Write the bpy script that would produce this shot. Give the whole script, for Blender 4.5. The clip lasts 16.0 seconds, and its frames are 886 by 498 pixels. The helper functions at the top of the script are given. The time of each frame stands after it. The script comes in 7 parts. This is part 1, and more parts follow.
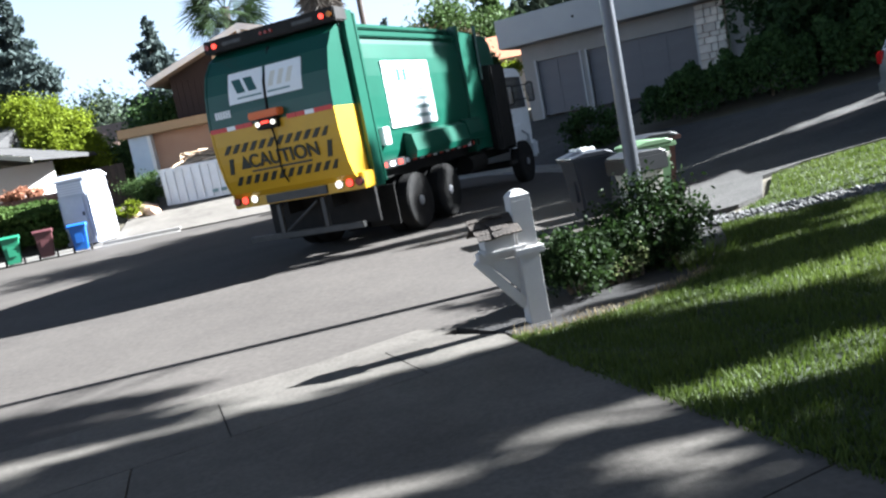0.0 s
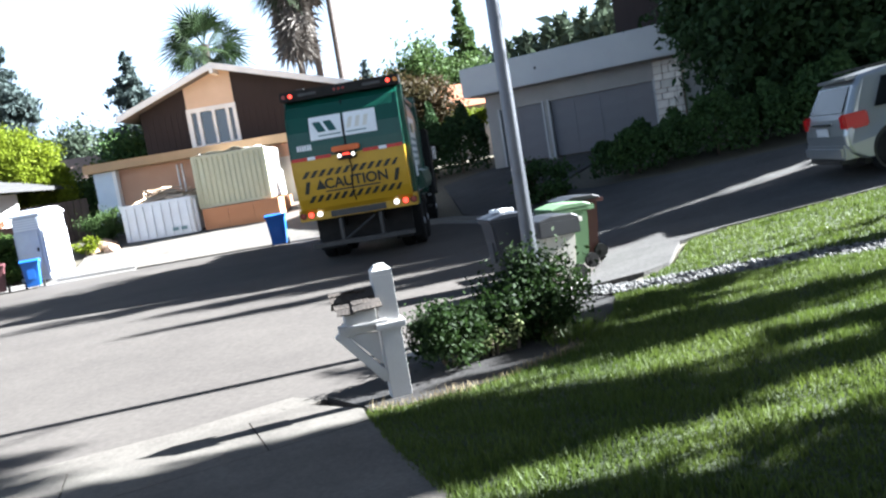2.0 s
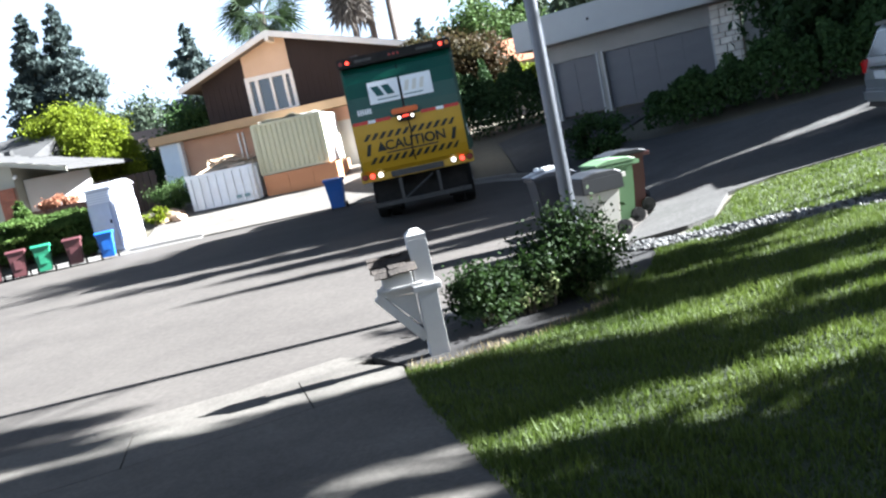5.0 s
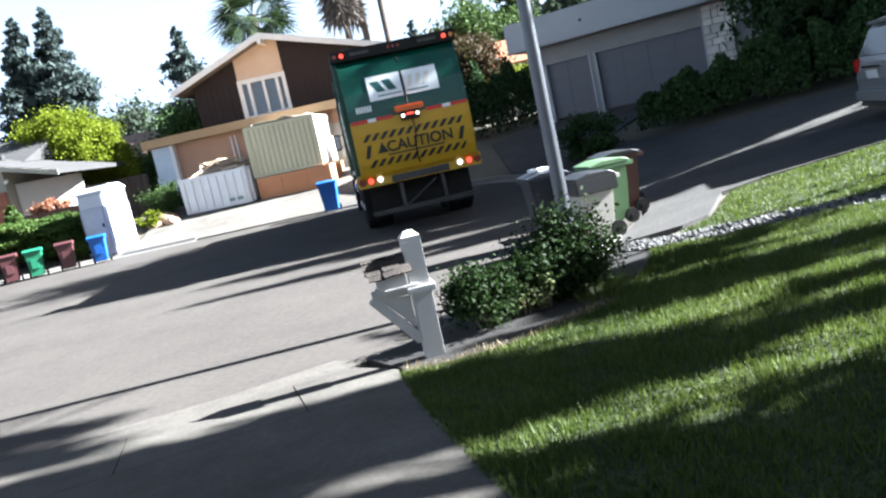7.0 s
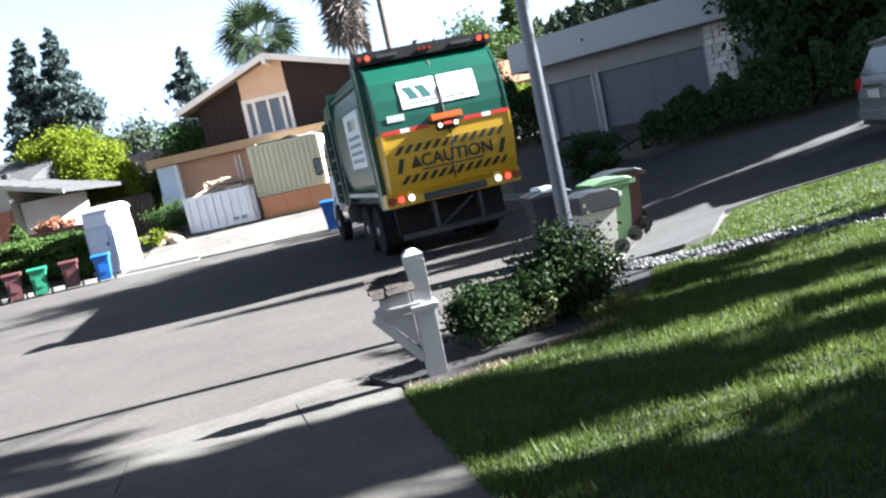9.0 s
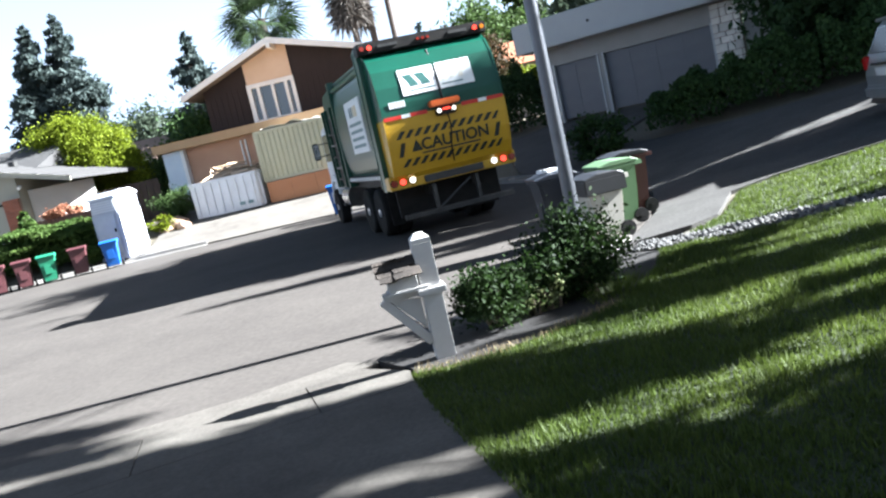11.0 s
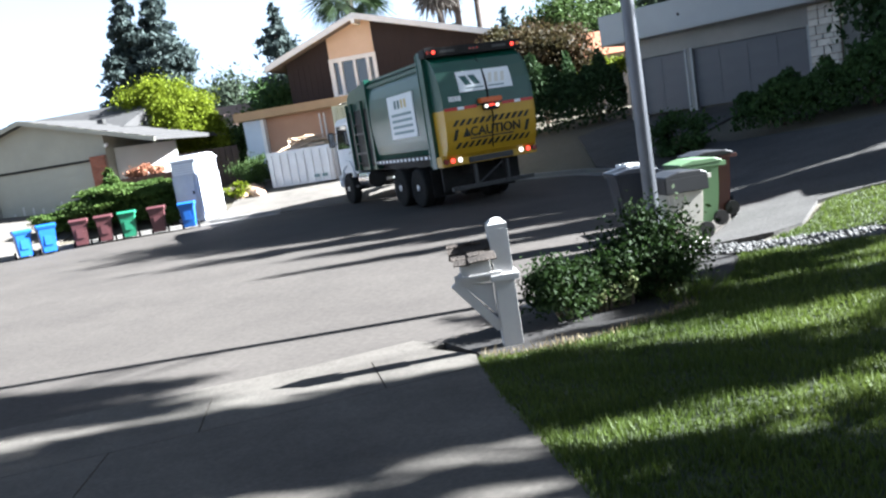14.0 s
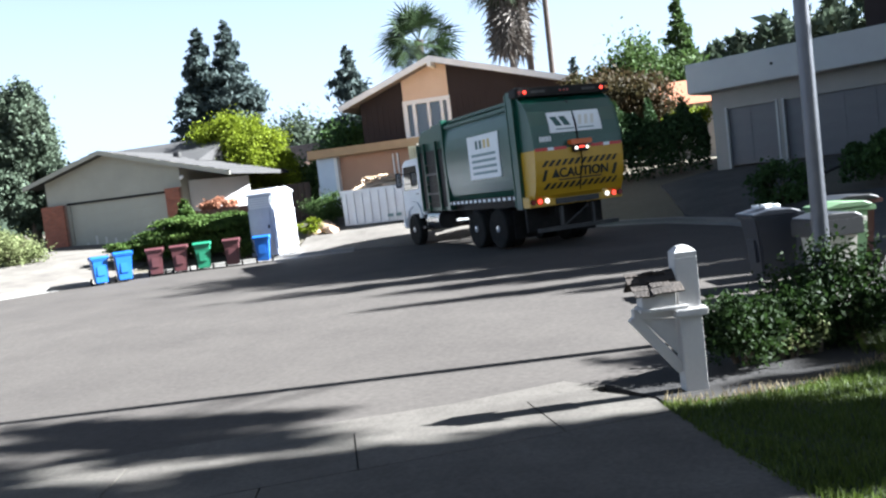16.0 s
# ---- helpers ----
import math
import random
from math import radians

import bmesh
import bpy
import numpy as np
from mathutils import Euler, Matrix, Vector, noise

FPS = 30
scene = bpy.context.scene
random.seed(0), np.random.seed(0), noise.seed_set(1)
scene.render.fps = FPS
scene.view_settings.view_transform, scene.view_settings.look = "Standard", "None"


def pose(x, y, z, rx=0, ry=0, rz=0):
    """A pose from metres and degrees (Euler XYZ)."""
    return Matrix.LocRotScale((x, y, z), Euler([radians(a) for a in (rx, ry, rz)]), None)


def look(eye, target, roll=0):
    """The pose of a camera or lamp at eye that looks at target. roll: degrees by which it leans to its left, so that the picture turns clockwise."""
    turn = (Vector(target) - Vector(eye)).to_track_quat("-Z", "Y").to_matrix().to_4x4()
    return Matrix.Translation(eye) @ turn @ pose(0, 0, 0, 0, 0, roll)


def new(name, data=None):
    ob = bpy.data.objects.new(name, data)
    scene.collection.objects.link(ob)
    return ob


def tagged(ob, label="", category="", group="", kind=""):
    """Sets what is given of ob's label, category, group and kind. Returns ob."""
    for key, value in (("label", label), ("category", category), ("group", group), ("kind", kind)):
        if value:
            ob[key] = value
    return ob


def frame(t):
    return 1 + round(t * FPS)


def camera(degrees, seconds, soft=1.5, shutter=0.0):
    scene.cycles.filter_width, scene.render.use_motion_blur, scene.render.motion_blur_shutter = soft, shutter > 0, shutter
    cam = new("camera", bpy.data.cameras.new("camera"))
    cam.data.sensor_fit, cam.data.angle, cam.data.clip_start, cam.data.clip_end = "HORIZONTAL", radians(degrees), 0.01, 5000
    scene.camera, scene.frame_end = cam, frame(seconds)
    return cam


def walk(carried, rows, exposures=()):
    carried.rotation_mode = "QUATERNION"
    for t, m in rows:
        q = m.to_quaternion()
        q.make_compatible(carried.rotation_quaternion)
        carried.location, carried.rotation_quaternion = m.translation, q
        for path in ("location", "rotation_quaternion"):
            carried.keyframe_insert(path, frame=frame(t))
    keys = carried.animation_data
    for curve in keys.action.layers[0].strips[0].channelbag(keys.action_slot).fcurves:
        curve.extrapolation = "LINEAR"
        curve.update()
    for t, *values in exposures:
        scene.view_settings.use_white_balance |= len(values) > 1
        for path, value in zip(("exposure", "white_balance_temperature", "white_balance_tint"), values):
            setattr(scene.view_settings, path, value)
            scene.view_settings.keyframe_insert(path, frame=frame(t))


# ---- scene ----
cam = camera(57.0, 16.0, soft=2.3)
PATH = [
    (0, (-0.45, -0.056, 1.794), (-0.536, 1.921, 1.506), -11.1),
    (0.5, (-0.082, 0.093, 1.814), (0.017, 2.064, 1.493), -10.1),
    (1, (0.183, 0.204, 1.835), (0.287, 2.166, 1.46), -13.6),
    (1.5, (0.546, 0.15, 1.873), (0.672, 2.13, 1.624), -9.6),
    (2, (0.603, -0.057, 1.918), (0.564, 1.932, 1.713), -9.4),
    (2.5, (0.698, -0.252, 1.948), (0.607, 1.723, 1.646), -10.1),
    (3, (0.817, -0.331, 1.964), (0.656, 1.644, 1.694), -10.0),
    (3.5, (0.862, -0.297, 1.967), (0.627, 1.673, 1.708), -10.8),
    (4, (0.897, -0.285, 1.953), (0.661, 1.68, 1.663), -12.4),
    (6.5, (0.887, -0.257, 1.945), (0.708, 1.718, 1.688), -11.2),
    (7, (0.885, -0.242, 1.942), (0.686, 1.728, 1.665), -12.3),
    (7.5, (0.885, -0.197, 1.937), (0.675, 1.775, 1.677), -13.3),
    (8, (0.887, -0.231, 1.948), (0.707, 1.746, 1.703), -12.5),
    (8.5, (0.884, -0.226, 1.944), (0.681, 1.749, 1.707), -11.8),
    (9, (0.89, -0.263, 1.942), (0.692, 1.713, 1.711), -12.3),
    (9.5, (0.884, -0.222, 1.94), (0.657, 1.747, 1.672), -13.2),
    (12, (0.895, -0.342, 1.965), (0.669, 1.627, 1.697), -12.6),
    (12.5, (0.891, -0.344, 1.97), (0.654, 1.624, 1.702), -12.6),
    (13, (0.896, -0.345, 1.967), (0.664, 1.624, 1.703), -13.0),
    (13.5, (0.862, -0.331, 1.965), (0.548, 1.623, 1.672), -11.5),
    (14, (0.803, -0.298, 1.964), (0.42, 1.645, 1.689), -9.0),
    (14.5, (0.706, -0.261, 1.983), (0.257, 1.666, 1.691), -7.4),
    (15, (0.448, -0.248, 1.952), (-0.088, 1.665, 1.728), -6.3),
    (15.5, (0.143, -0.022, 1.909), (-0.412, 1.892, 1.737), -4.4),
    (16, (-0.331, 0.167, 1.817), (-0.811, 2.103, 1.677), -6.8),
]
STOPS = [(t, stops, 5820, 8) for t, stops in ((0, 2.92), (1, 3.05), (2, 3.35), (3.5, 3.5), (4, 3.45), (6.5, 3.2), (7, 3.18), (9.5, 3.15), (13, 3.15), (14.5, 3.1), (16, 2.88))]
walk(cam, [(t, look(eye, target, lean)) for t, eye, target, lean in PATH], STOPS)

# ---- motion tables ----
# truck: seconds, x, y, heading in degrees
TRUCK = [
    (0.0, -3.37, 13.20, -23.7), (0.5, -2.62, 14.30, -17.2), (1.0, -1.98, 15.20, -10.6), (1.5, -1.65, 16.50, -5.3),
    (2.0, -1.45, 17.65, -2.0), (2.5, -1.385, 18.31, 0.7), (3.0, -1.38, 18.58, 1.1), (3.5, -1.40, 18.69, 1.1),
    (4.0, -1.38, 18.66, 1.6), (5.2, -1.32, 18.20, 5.6), (6.5, -1.14, 17.22, 10.2), (7.0, -0.90, 16.64, 12.2),
    (7.5, -0.635, 16.02, 14.3), (8.0, -0.355, 15.40, 16.6), (8.5, -0.16, 14.95, 18.8), (9.0, -0.067, 14.74, 19.5),
    (9.5, -0.064, 14.82, 19.8), (10.8, -0.22, 15.45, 20.8), (12.0, -0.53, 16.62, 22.6), (12.5, -0.71, 17.52, 26.2),
    (13.0, -0.94, 18.45, 29.6), (13.5, -1.23, 19.25, 32.2), (14.0, -1.46, 19.80, 34.1), (14.5, -1.60, 20.06, 35.6),
    (15.0, -1.65, 20.16, 36.3), (15.5, -1.65, 20.20, 36.4), (16.0, -1.65, 20.20, 36.4),
]

# ---- light ----
SUN_AZ = radians(13.8)
SUN_EL = radians(30.0)
world = bpy.data.worlds.new("sky_world")
scene.world = world
world.use_nodes = True
wn = world.node_tree
sky = wn.nodes.new("ShaderNodeTexSky")
sky.sky_type = "NISHITA"
sky.sun_disc = False
sky.sun_elevation = SUN_EL
sky.sun_rotation = math.pi / 2 - SUN_AZ
sky.air_density, sky.dust_density, sky.ozone_density = 1.0, 2.2, 1.0
# bright haze low over the horizon
place = wn.nodes.new("ShaderNodeTexCoord")
height = wn.nodes.new("ShaderNodeSeparateXYZ")
haze = wn.nodes.new("ShaderNodeMapRange")
haze.interpolation_type = "SMOOTHSTEP"
haze.inputs[1].default_value, haze.inputs[2].default_value = 0.02, 0.62
haze.inputs[3].default_value, haze.inputs[4].default_value = 0.92, 0.0
haze_mix = wn.nodes.new("ShaderNodeMix")
haze_mix.data_type = "RGBA"
haze_mix.inputs[7].default_value = (10.3, 12.4, 15.4, 1)
wn.links.new(place.outputs["Generated"], height.inputs[0])
wn.links.new(height.outputs[2], haze.inputs[0])
wn.links.new(haze.outputs[0], haze_mix.inputs[0])
wn.links.new(sky.outputs[0], haze_mix.inputs[6])
wn.links.new(haze_mix.outputs[2], wn.nodes["Background"].inputs[0])
wn.nodes["Background"].inputs[1].default_value = 0.015
sun_data = bpy.data.lights.new("sun", "SUN")
sun_data.energy = 6.0
sun_data.angle = radians(0.6)
sun_data.color = (1.0, 0.975, 0.94)
sun = new("sun", sun_data)
sun_dir = Vector((math.cos(SUN_EL) * math.cos(SUN_AZ), math.cos(SUN_EL) * math.sin(SUN_AZ), math.sin(SUN_EL)))
sun.matrix_world = look(sun_dir * 60, (0, 0, 0))


# ---- materials ----
def material(name, color, rough=0.7, color2=None, scale=4.0, detail=6.0, mix=0.5, bump=0.0, bump_scale=40.0, metal=0.0,
             spec=0.5, stretch=(1, 1, 1), speck=0.0, emit=None, emit_strength=0.0, trans=0.0, per_object=0.0, island=0.0):
    m = bpy.data.materials.new(name)
    m.use_nodes = True
    nt = m.node_tree
    n, l = nt.nodes, nt.links
    b = n["Principled BSDF"]
    b.inputs["Roughness"].default_value = rough
    b.inputs["Metallic"].default_value = metal
    b.inputs["Specular IOR Level"].default_value = spec
    b.inputs["Base Color"].default_value = (*color, 1)
    tc = n.new("ShaderNodeTexCoord")
    mp = n.new("ShaderNodeMapping")
    mp.inputs["Scale"].default_value = stretch
    l.new(tc.outputs["Object"], mp.inputs[0])
    out = None
    if color2:
        nz = n.new("ShaderNodeTexNoise")
        nz.inputs["Scale"].default_value = scale
        nz.inputs["Detail"].default_value = detail
        nz.inputs["Roughness"].default_value = 0.65
        l.new(mp.outputs[0], nz.inputs["Vector"])
        ramp = n.new("ShaderNodeValToRGB")
        ramp.color_ramp.elements[0].position = 0.5 - 0.25 * mix
        ramp.color_ramp.elements[1].position = 0.5 + 0.25 * mix
        ramp.color_ramp.elements[0].color = (*color, 1)
        ramp.color_ramp.elements[1].color = (*color2, 1)
        l.new(nz.outputs["Fac"], ramp.inputs[0])
        out = ramp.outputs[0]
        if speck > 0:
            n2 = n.new("ShaderNodeTexNoise")
            n2.inputs["Scale"].default_value = scale * 28
            n2.inputs["Detail"].default_value = 3
            l.new(mp.outputs[0], n2.inputs["Vector"])
            mr = n.new("ShaderNodeMapRange")
            mr.inputs[1].default_value, mr.inputs[2].default_value = 0.3, 0.7
            mr.inputs[3].default_value, mr.inputs[4].default_value = 1 - speck, 1 + speck
            l.new(n2.outputs["Fac"], mr.inputs[0])
            hsv = n.new("ShaderNodeHueSaturation")
            l.new(out, hsv.inputs["Color"])
            l.new(mr.outputs[0], hsv.inputs["Value"])
            out = hsv.outputs[0]
    if per_object or island:
        info = n.new("ShaderNodeObjectInfo" if per_object else "ShaderNodeNewGeometry")
        amount = per_object or island
        mr = n.new("ShaderNodeMapRange")
        mr.inputs[3].default_value, mr.inputs[4].default_value = 1 - amount, 1 + amount
        l.new(info.outputs["Random" if per_object else "Random Per Island"], mr.inputs[0])
        hsv = n.new("ShaderNodeHueSaturation")
        hsv.inputs["Color"].default_value = (*color, 1)
        if out:
            l.new(out, hsv.inputs["Color"])
        l.new(mr.outputs[0], hsv.inputs["Value"])
        out = hsv.outputs[0]
    if out:
        l.new(out, b.inputs["Base Color"])
    if bump > 0:
        nb = n.new("ShaderNodeTexNoise")
        nb.inputs["Scale"].default_value = bump_scale
        nb.inputs["Detail"].default_value = 5
        l.new(mp.outputs[0], nb.inputs["Vector"])
        bp = n.new("ShaderNodeBump")
        bp.inputs["Strength"].default_value = bump
        bp.inputs["Distance"].default_value = 0.02
        l.new(nb.outputs["Fac"], bp.inputs["Height"])
        l.new(bp.outputs[0], b.inputs["Normal"])
    if emit:
        b.inputs["Emission Color"].default_value = (*emit, 1)
        b.inputs["Emission Strength"].default_value = emit_strength
    if trans > 0:
        tl = n.new("ShaderNodeBsdfTranslucent")
        mxs = n.new("ShaderNodeMixShader")
        mxs.inputs[0].default_value = trans
        if out:
            l.new(out, tl.inputs[0])
        else:
            tl.inputs[0].default_value = (*color, 1)
        l.new(b.outputs[0], mxs.inputs[1])
        l.new(tl.outputs[0], mxs.inputs[2])
        l.new(mxs.outputs[0], n["Material Output"].inputs[0])
    return m


ASPHALT = material("asphalt", (0.05853, 0.05246, 0.04742), 0.9, (0.08195, 0.07363, 0.0652), 0.5, 8, 0.9, 0.07, 160, speck=0.12, spec=0.08)
CONCRETE = material("driveway_concrete", (0.06735, 0.06089, 0.05358), 0.88, (0.1169, 0.1068, 0.09256), 1.1, 9, 0.9, 0.18, 110, speck=0.14, per_object=0.05, spec=0.08)
# concrete of the next driveway, coloured darker to deepen the shade on it
SHADED_CONCRETE = material("shaded_driveway_concrete", (0.06024, 0.05715, 0.05405), 0.9, (0.09652, 0.09266, 0.08648), 0.8, 8, 0.9, 0.5, 120, speck=0.2, spec=0.08)
KERB = material("kerb_concrete", (0.1872, 0.1755, 0.1599), 0.85, (0.2418, 0.2301, 0.2106), 2.0, 8, 0.9, 0.4, 90, speck=0.15, per_object=0.06, spec=0.08)
PALE_CONCRETE = material("pale_concrete", (0.09654, 0.08729, 0.07681), 0.85, (0.1676, 0.153, 0.1327), 1.0, 8, 0.9, 0.3, 80, speck=0.1, spec=0.08)
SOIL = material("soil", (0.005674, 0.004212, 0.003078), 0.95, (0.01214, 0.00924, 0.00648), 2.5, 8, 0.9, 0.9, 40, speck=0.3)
DRY_GROUND = material("dry_ground", (0.08, 0.068, 0.044), 0.95, (0.112, 0.096, 0.064), 0.6, 8, 0.9, 0.8, 25, speck=0.25)
TURF = material("turf", (0.01685, 0.02668, 0.005616), 0.9, (0.02948, 0.04072, 0.01053), 0.7, 8, 0.9, 0.9, 60, speck=0.35)
BLADE = material("grass_blade", (0.04805, 0.07722, 0.01115), 0.6, (0.09009, 0.1184, 0.02317), 0.6, 6, 0.9, island=0.35, trans=0.35, spec=0.3)
GRAVEL = material("gravel", (0.078, 0.07644, 0.07254), 0.85, (0.1482, 0.1443, 0.1365), 9, 4, 1.0, 0.5, 60, island=0.35)
BARK = material("bark", (0.0702, 0.0507, 0.0351), 0.95, (0.1248, 0.0936, 0.0663), 6, 8, 0.9, 0.9, 30, stretch=(1, 1, 0.2))
PALM_BARK = material("palm_bark", (0.055, 0.045, 0.038), 0.95, (0.095, 0.075, 0.062), 5, 8, 0.9, 0.9, 18, stretch=(0.4, 0.4, 1.5))


def leaf_material(name, c1, c2, trans=0.3):
    return material(name, c1, 0.65, c2, 0.9, 5, 0.9, island=0.35, trans=trans, spec=0.12)


LEAF_DARK = leaf_material("dark_leaves", (0.0158, 0.03335, 0.01229), (0.0351, 0.06318, 0.02106), 0.2)
LEAF_HEDGE = leaf_material("hedge_leaves", (0.02527, 0.05265, 0.01684), (0.05475, 0.09687, 0.02737), 0.22)
LEAF_JUNIPER = leaf_material("juniper_leaves", (0.0351, 0.0702, 0.01404), (0.078, 0.117, 0.0273), 0.25)
LEAF_YELLOW = leaf_material("yellow_green_leaves", (0.1115, 0.1502, 0.00858), (0.163, 0.1973, 0.01544), 0.4)
LEAF_SPRUCE = leaf_material("spruce_needles", (0.04197, 0.05812, 0.0549), (0.06862, 0.0888, 0.08073), 0.2)
LEAF_PINE = leaf_material("pine_needles", (0.0468, 0.0663, 0.0429), (0.078, 0.0975, 0.0663), 0.2)
LEAF_MID = leaf_material("tree_leaves", (0.039, 0.0702, 0.02028), (0.0702, 0.1092, 0.03276), 0.3)
LEAF_ROSE = leaf_material("rose_leaves", (0.008553, 0.01925, 0.00481), (0.02405, 0.04277, 0.01068), 0.3)
LEAF_BROWN = leaf_material("reddish_leaves", (0.05148, 0.02789, 0.01502), (0.04719, 0.04719, 0.01931), 0.3)
LEAF_PALE = leaf_material("pale_shrub_leaves", (0.1014, 0.1248, 0.0468), (0.156, 0.1716, 0.078), 0.3)
LEAF_PALM = leaf_material("palm_fronds", (0.01716, 0.03276, 0.01248), (0.03276, 0.05148, 0.01872), 0.2)
PALM_DEAD = leaf_material("dry_palm_fronds", (0.11, 0.096, 0.082), (0.165, 0.145, 0.125), 0.15)
FLOWER = leaf_material("orange_blossom", (0.24, 0.104, 0.06), (0.304, 0.152, 0.096), 0.25)

GREEN_PAINT = material("truck_green_paint", (0.003497, 0.04818, 0.02953), 0.32, (0.00544, 0.06061, 0.0373), 1.4, 6, 0.8, 0.05, 20, speck=0.06)
YELLOW_PAINT = material("truck_yellow_paint", (0.5148, 0.3042, 0.0117), 0.38, (0.4446, 0.2632, 0.01404), 1.6, 6, 0.9, 0.06, 20, speck=0.08)
WHITE_PAINT = material("white_truck_paint", (0.72, 0.74, 0.76), 0.35, (0.62, 0.64, 0.66), 1.5, 6, 0.9, speck=0.05)
SIGN_WHITE = material("white_vinyl", (0.78, 0.80, 0.80), 0.4, (0.70, 0.72, 0.72), 2.0, 5, 0.8)
STEEL_DARK = material("dark_grimy_steel", (0.0108, 0.0108, 0.0108), 0.6, (0.024, 0.0216, 0.0192), 5, 7, 0.9, 0.3, 40, metal=0.3, spec=0.2)
STEEL_MID = material("worn_grey_steel", (0.044, 0.044, 0.044), 0.5, (0.0792, 0.077, 0.0726), 5, 7, 0.9, 0.2, 40, metal=0.6)
CHROME = material("polished_aluminium", (0.62, 0.63, 0.65), 0.25, (0.5, 0.5, 0.52), 4, 5, 0.9, metal=1.0)
RUBBER = material("tyre_rubber", (0.0108, 0.0108, 0.0108), 0.85, (0.021, 0.0198, 0.018), 6, 6, 0.9, 0.3, 60, spec=0.12)
BLACK_VINYL = material("black_vinyl", (0.015, 0.02, 0.015), 0.5)
LOGO_GREEN = material("logo_dark_green", (0.01, 0.07, 0.06), 0.45)
LOGO_GOLD = material("logo_gold", (0.55, 0.42, 0.16), 0.45)
TEXT_GREY = material("grey_print", (0.16, 0.24, 0.24), 0.5)
REFLECT_RED = material("red_reflective_tape", (0.50, 0.03, 0.02), 0.35)
LAMP_RED = material("red_lamp", (0.5, 0.02, 0.01), 0.25, emit=(1.0, 0.06, 0.03), emit_strength=0.35)
LAMP_DIM = material("dim_red_lens", (0.22, 0.02, 0.01), 0.25)
LAMP_AMBER = material("amber_lens", (0.55, 0.18, 0.01), 0.25)
LAMP_WHITE = material("white_lamp", (0.8, 0.75, 0.65), 0.25, emit=(1.0, 0.88, 0.68), emit_strength=0.3)
ORANGE = material("orange_plastic", (0.62, 0.13, 0.02), 0.4)
RIM_GREY = material("worn_silver_wheel_paint", (0.55, 0.56, 0.58), 0.32, (0.40, 0.40, 0.42), 5, 6, 0.9, metal=0.6)
GLASS_DARK = material("tinted_glass", (0.012, 0.014, 0.016), 0.06, spec=0.8)

SIDING_BROWN = material("dark_brown_siding", (0.01552, 0.008625, 0.008625), 0.85, (0.02501, 0.01552, 0.0138), 2.5, 8, 0.9, 0.4, 30, stretch=(1, 1, 0.2))
PANEL_TAN = material("tan_panel", (0.5897, 0.4212, 0.2948), 0.8, (0.6529, 0.4844, 0.3475), 1.5, 6, 0.9, 0.2, 40)
TRIM_WHITE = material("white_trim", (0.81, 0.7988, 0.7762), 0.6, (0.6975, 0.6863, 0.6638), 2.0, 6, 0.9)
WALL_PINK = material("unpainted_tan_wall", (0.4423, 0.2527, 0.1632), 0.85, (0.5054, 0.3054, 0.2001), 1.0, 7, 0.9, 0.3, 40)
FASCIA_TAN = material("tan_fascia", (0.435, 0.285, 0.15), 0.75, (0.375, 0.24, 0.1275), 2.0, 6, 0.9)
WALL_BLUE = material("pale_blue_wrap", (0.48, 0.564, 0.66), 0.7, (0.576, 0.648, 0.72), 1.5, 6, 0.9)
STUCCO_GREEN = material("olive_grey_siding", (0.3116, 0.2983, 0.2453), 0.85, (0.3713, 0.3514, 0.2917), 1.0, 7, 0.9, 0.3, 40)
DOOR_GREEN = material("olive_grey_door", (0.337, 0.3245, 0.2683), 0.75, (0.3744, 0.3619, 0.2995), 1.2, 6, 0.9, 0.1, 40)
WALL_WHITE = material("white_wall", (0.56, 0.535, 0.50), 0.85, (0.50, 0.475, 0.44), 1.0, 7, 0.9, 0.2, 40)
BRICK = material("red_brick", (0.24, 0.075, 0.045), 0.88, (0.31, 0.11, 0.065), 3, 7, 0.9, 0.5, 40, per_object=0.18)
MORTAR = material("brick_mortar", (0.24, 0.16, 0.13), 0.95, (0.28, 0.2, 0.16), 5, 5, 0.9)
SHINGLE = material("grey_roof_shingles", (0.03683, 0.03515, 0.03431), 0.92, (0.04687, 0.0452, 0.04352), 2.0, 8, 0.9, 0.6, 45, speck=0.2)
SHINGLE_PIECE = material("grey_shingle_course", (0.0385, 0.03683, 0.03566), 0.92, (0.04855, 0.04601, 0.04434), 3.0, 8, 0.9, 0.6, 45, per_object=0.07)
ROOF_DARK = material("dark_roof", (0.11, 0.095, 0.085), 0.92, (0.16, 0.14, 0.125), 1.5, 8, 0.9, 0.5, 30, speck=0.2)
ROOF_RED = material("terracotta_roof", (0.315, 0.112, 0.0525), 0.85, (0.364, 0.147, 0.07), 2.5, 6, 0.9, 0.4, 20)
WALL_GREY = material("grey_stucco", (0.2079, 0.2003, 0.1936), 0.88, (0.2503, 0.241, 0.2314), 1.2, 7, 0.9, 0.3, 50)
FASCIA_GREY = material("pale_grey_fascia", (0.3044, 0.3127, 0.3169), 0.8, (0.3466, 0.3551, 0.3551), 0.9, 7, 0.9, 0.15, 40)
DOOR_GREY = material("slate_grey_garage_door", (0.1048, 0.1048, 0.1148), 0.7, (0.1248, 0.1248, 0.1348), 1.2, 6, 0.9, 0.1, 40)
STONE = material("pale_stone_veneer", (0.44, 0.407, 0.363), 0.85, (0.682, 0.638, 0.572), 2.5, 5, 1.0, 0.8, 20, per_object=0.25)
WINDOW_GLASS = material("window_glass", (0.05, 0.06, 0.065), 0.05, spec=0.9)
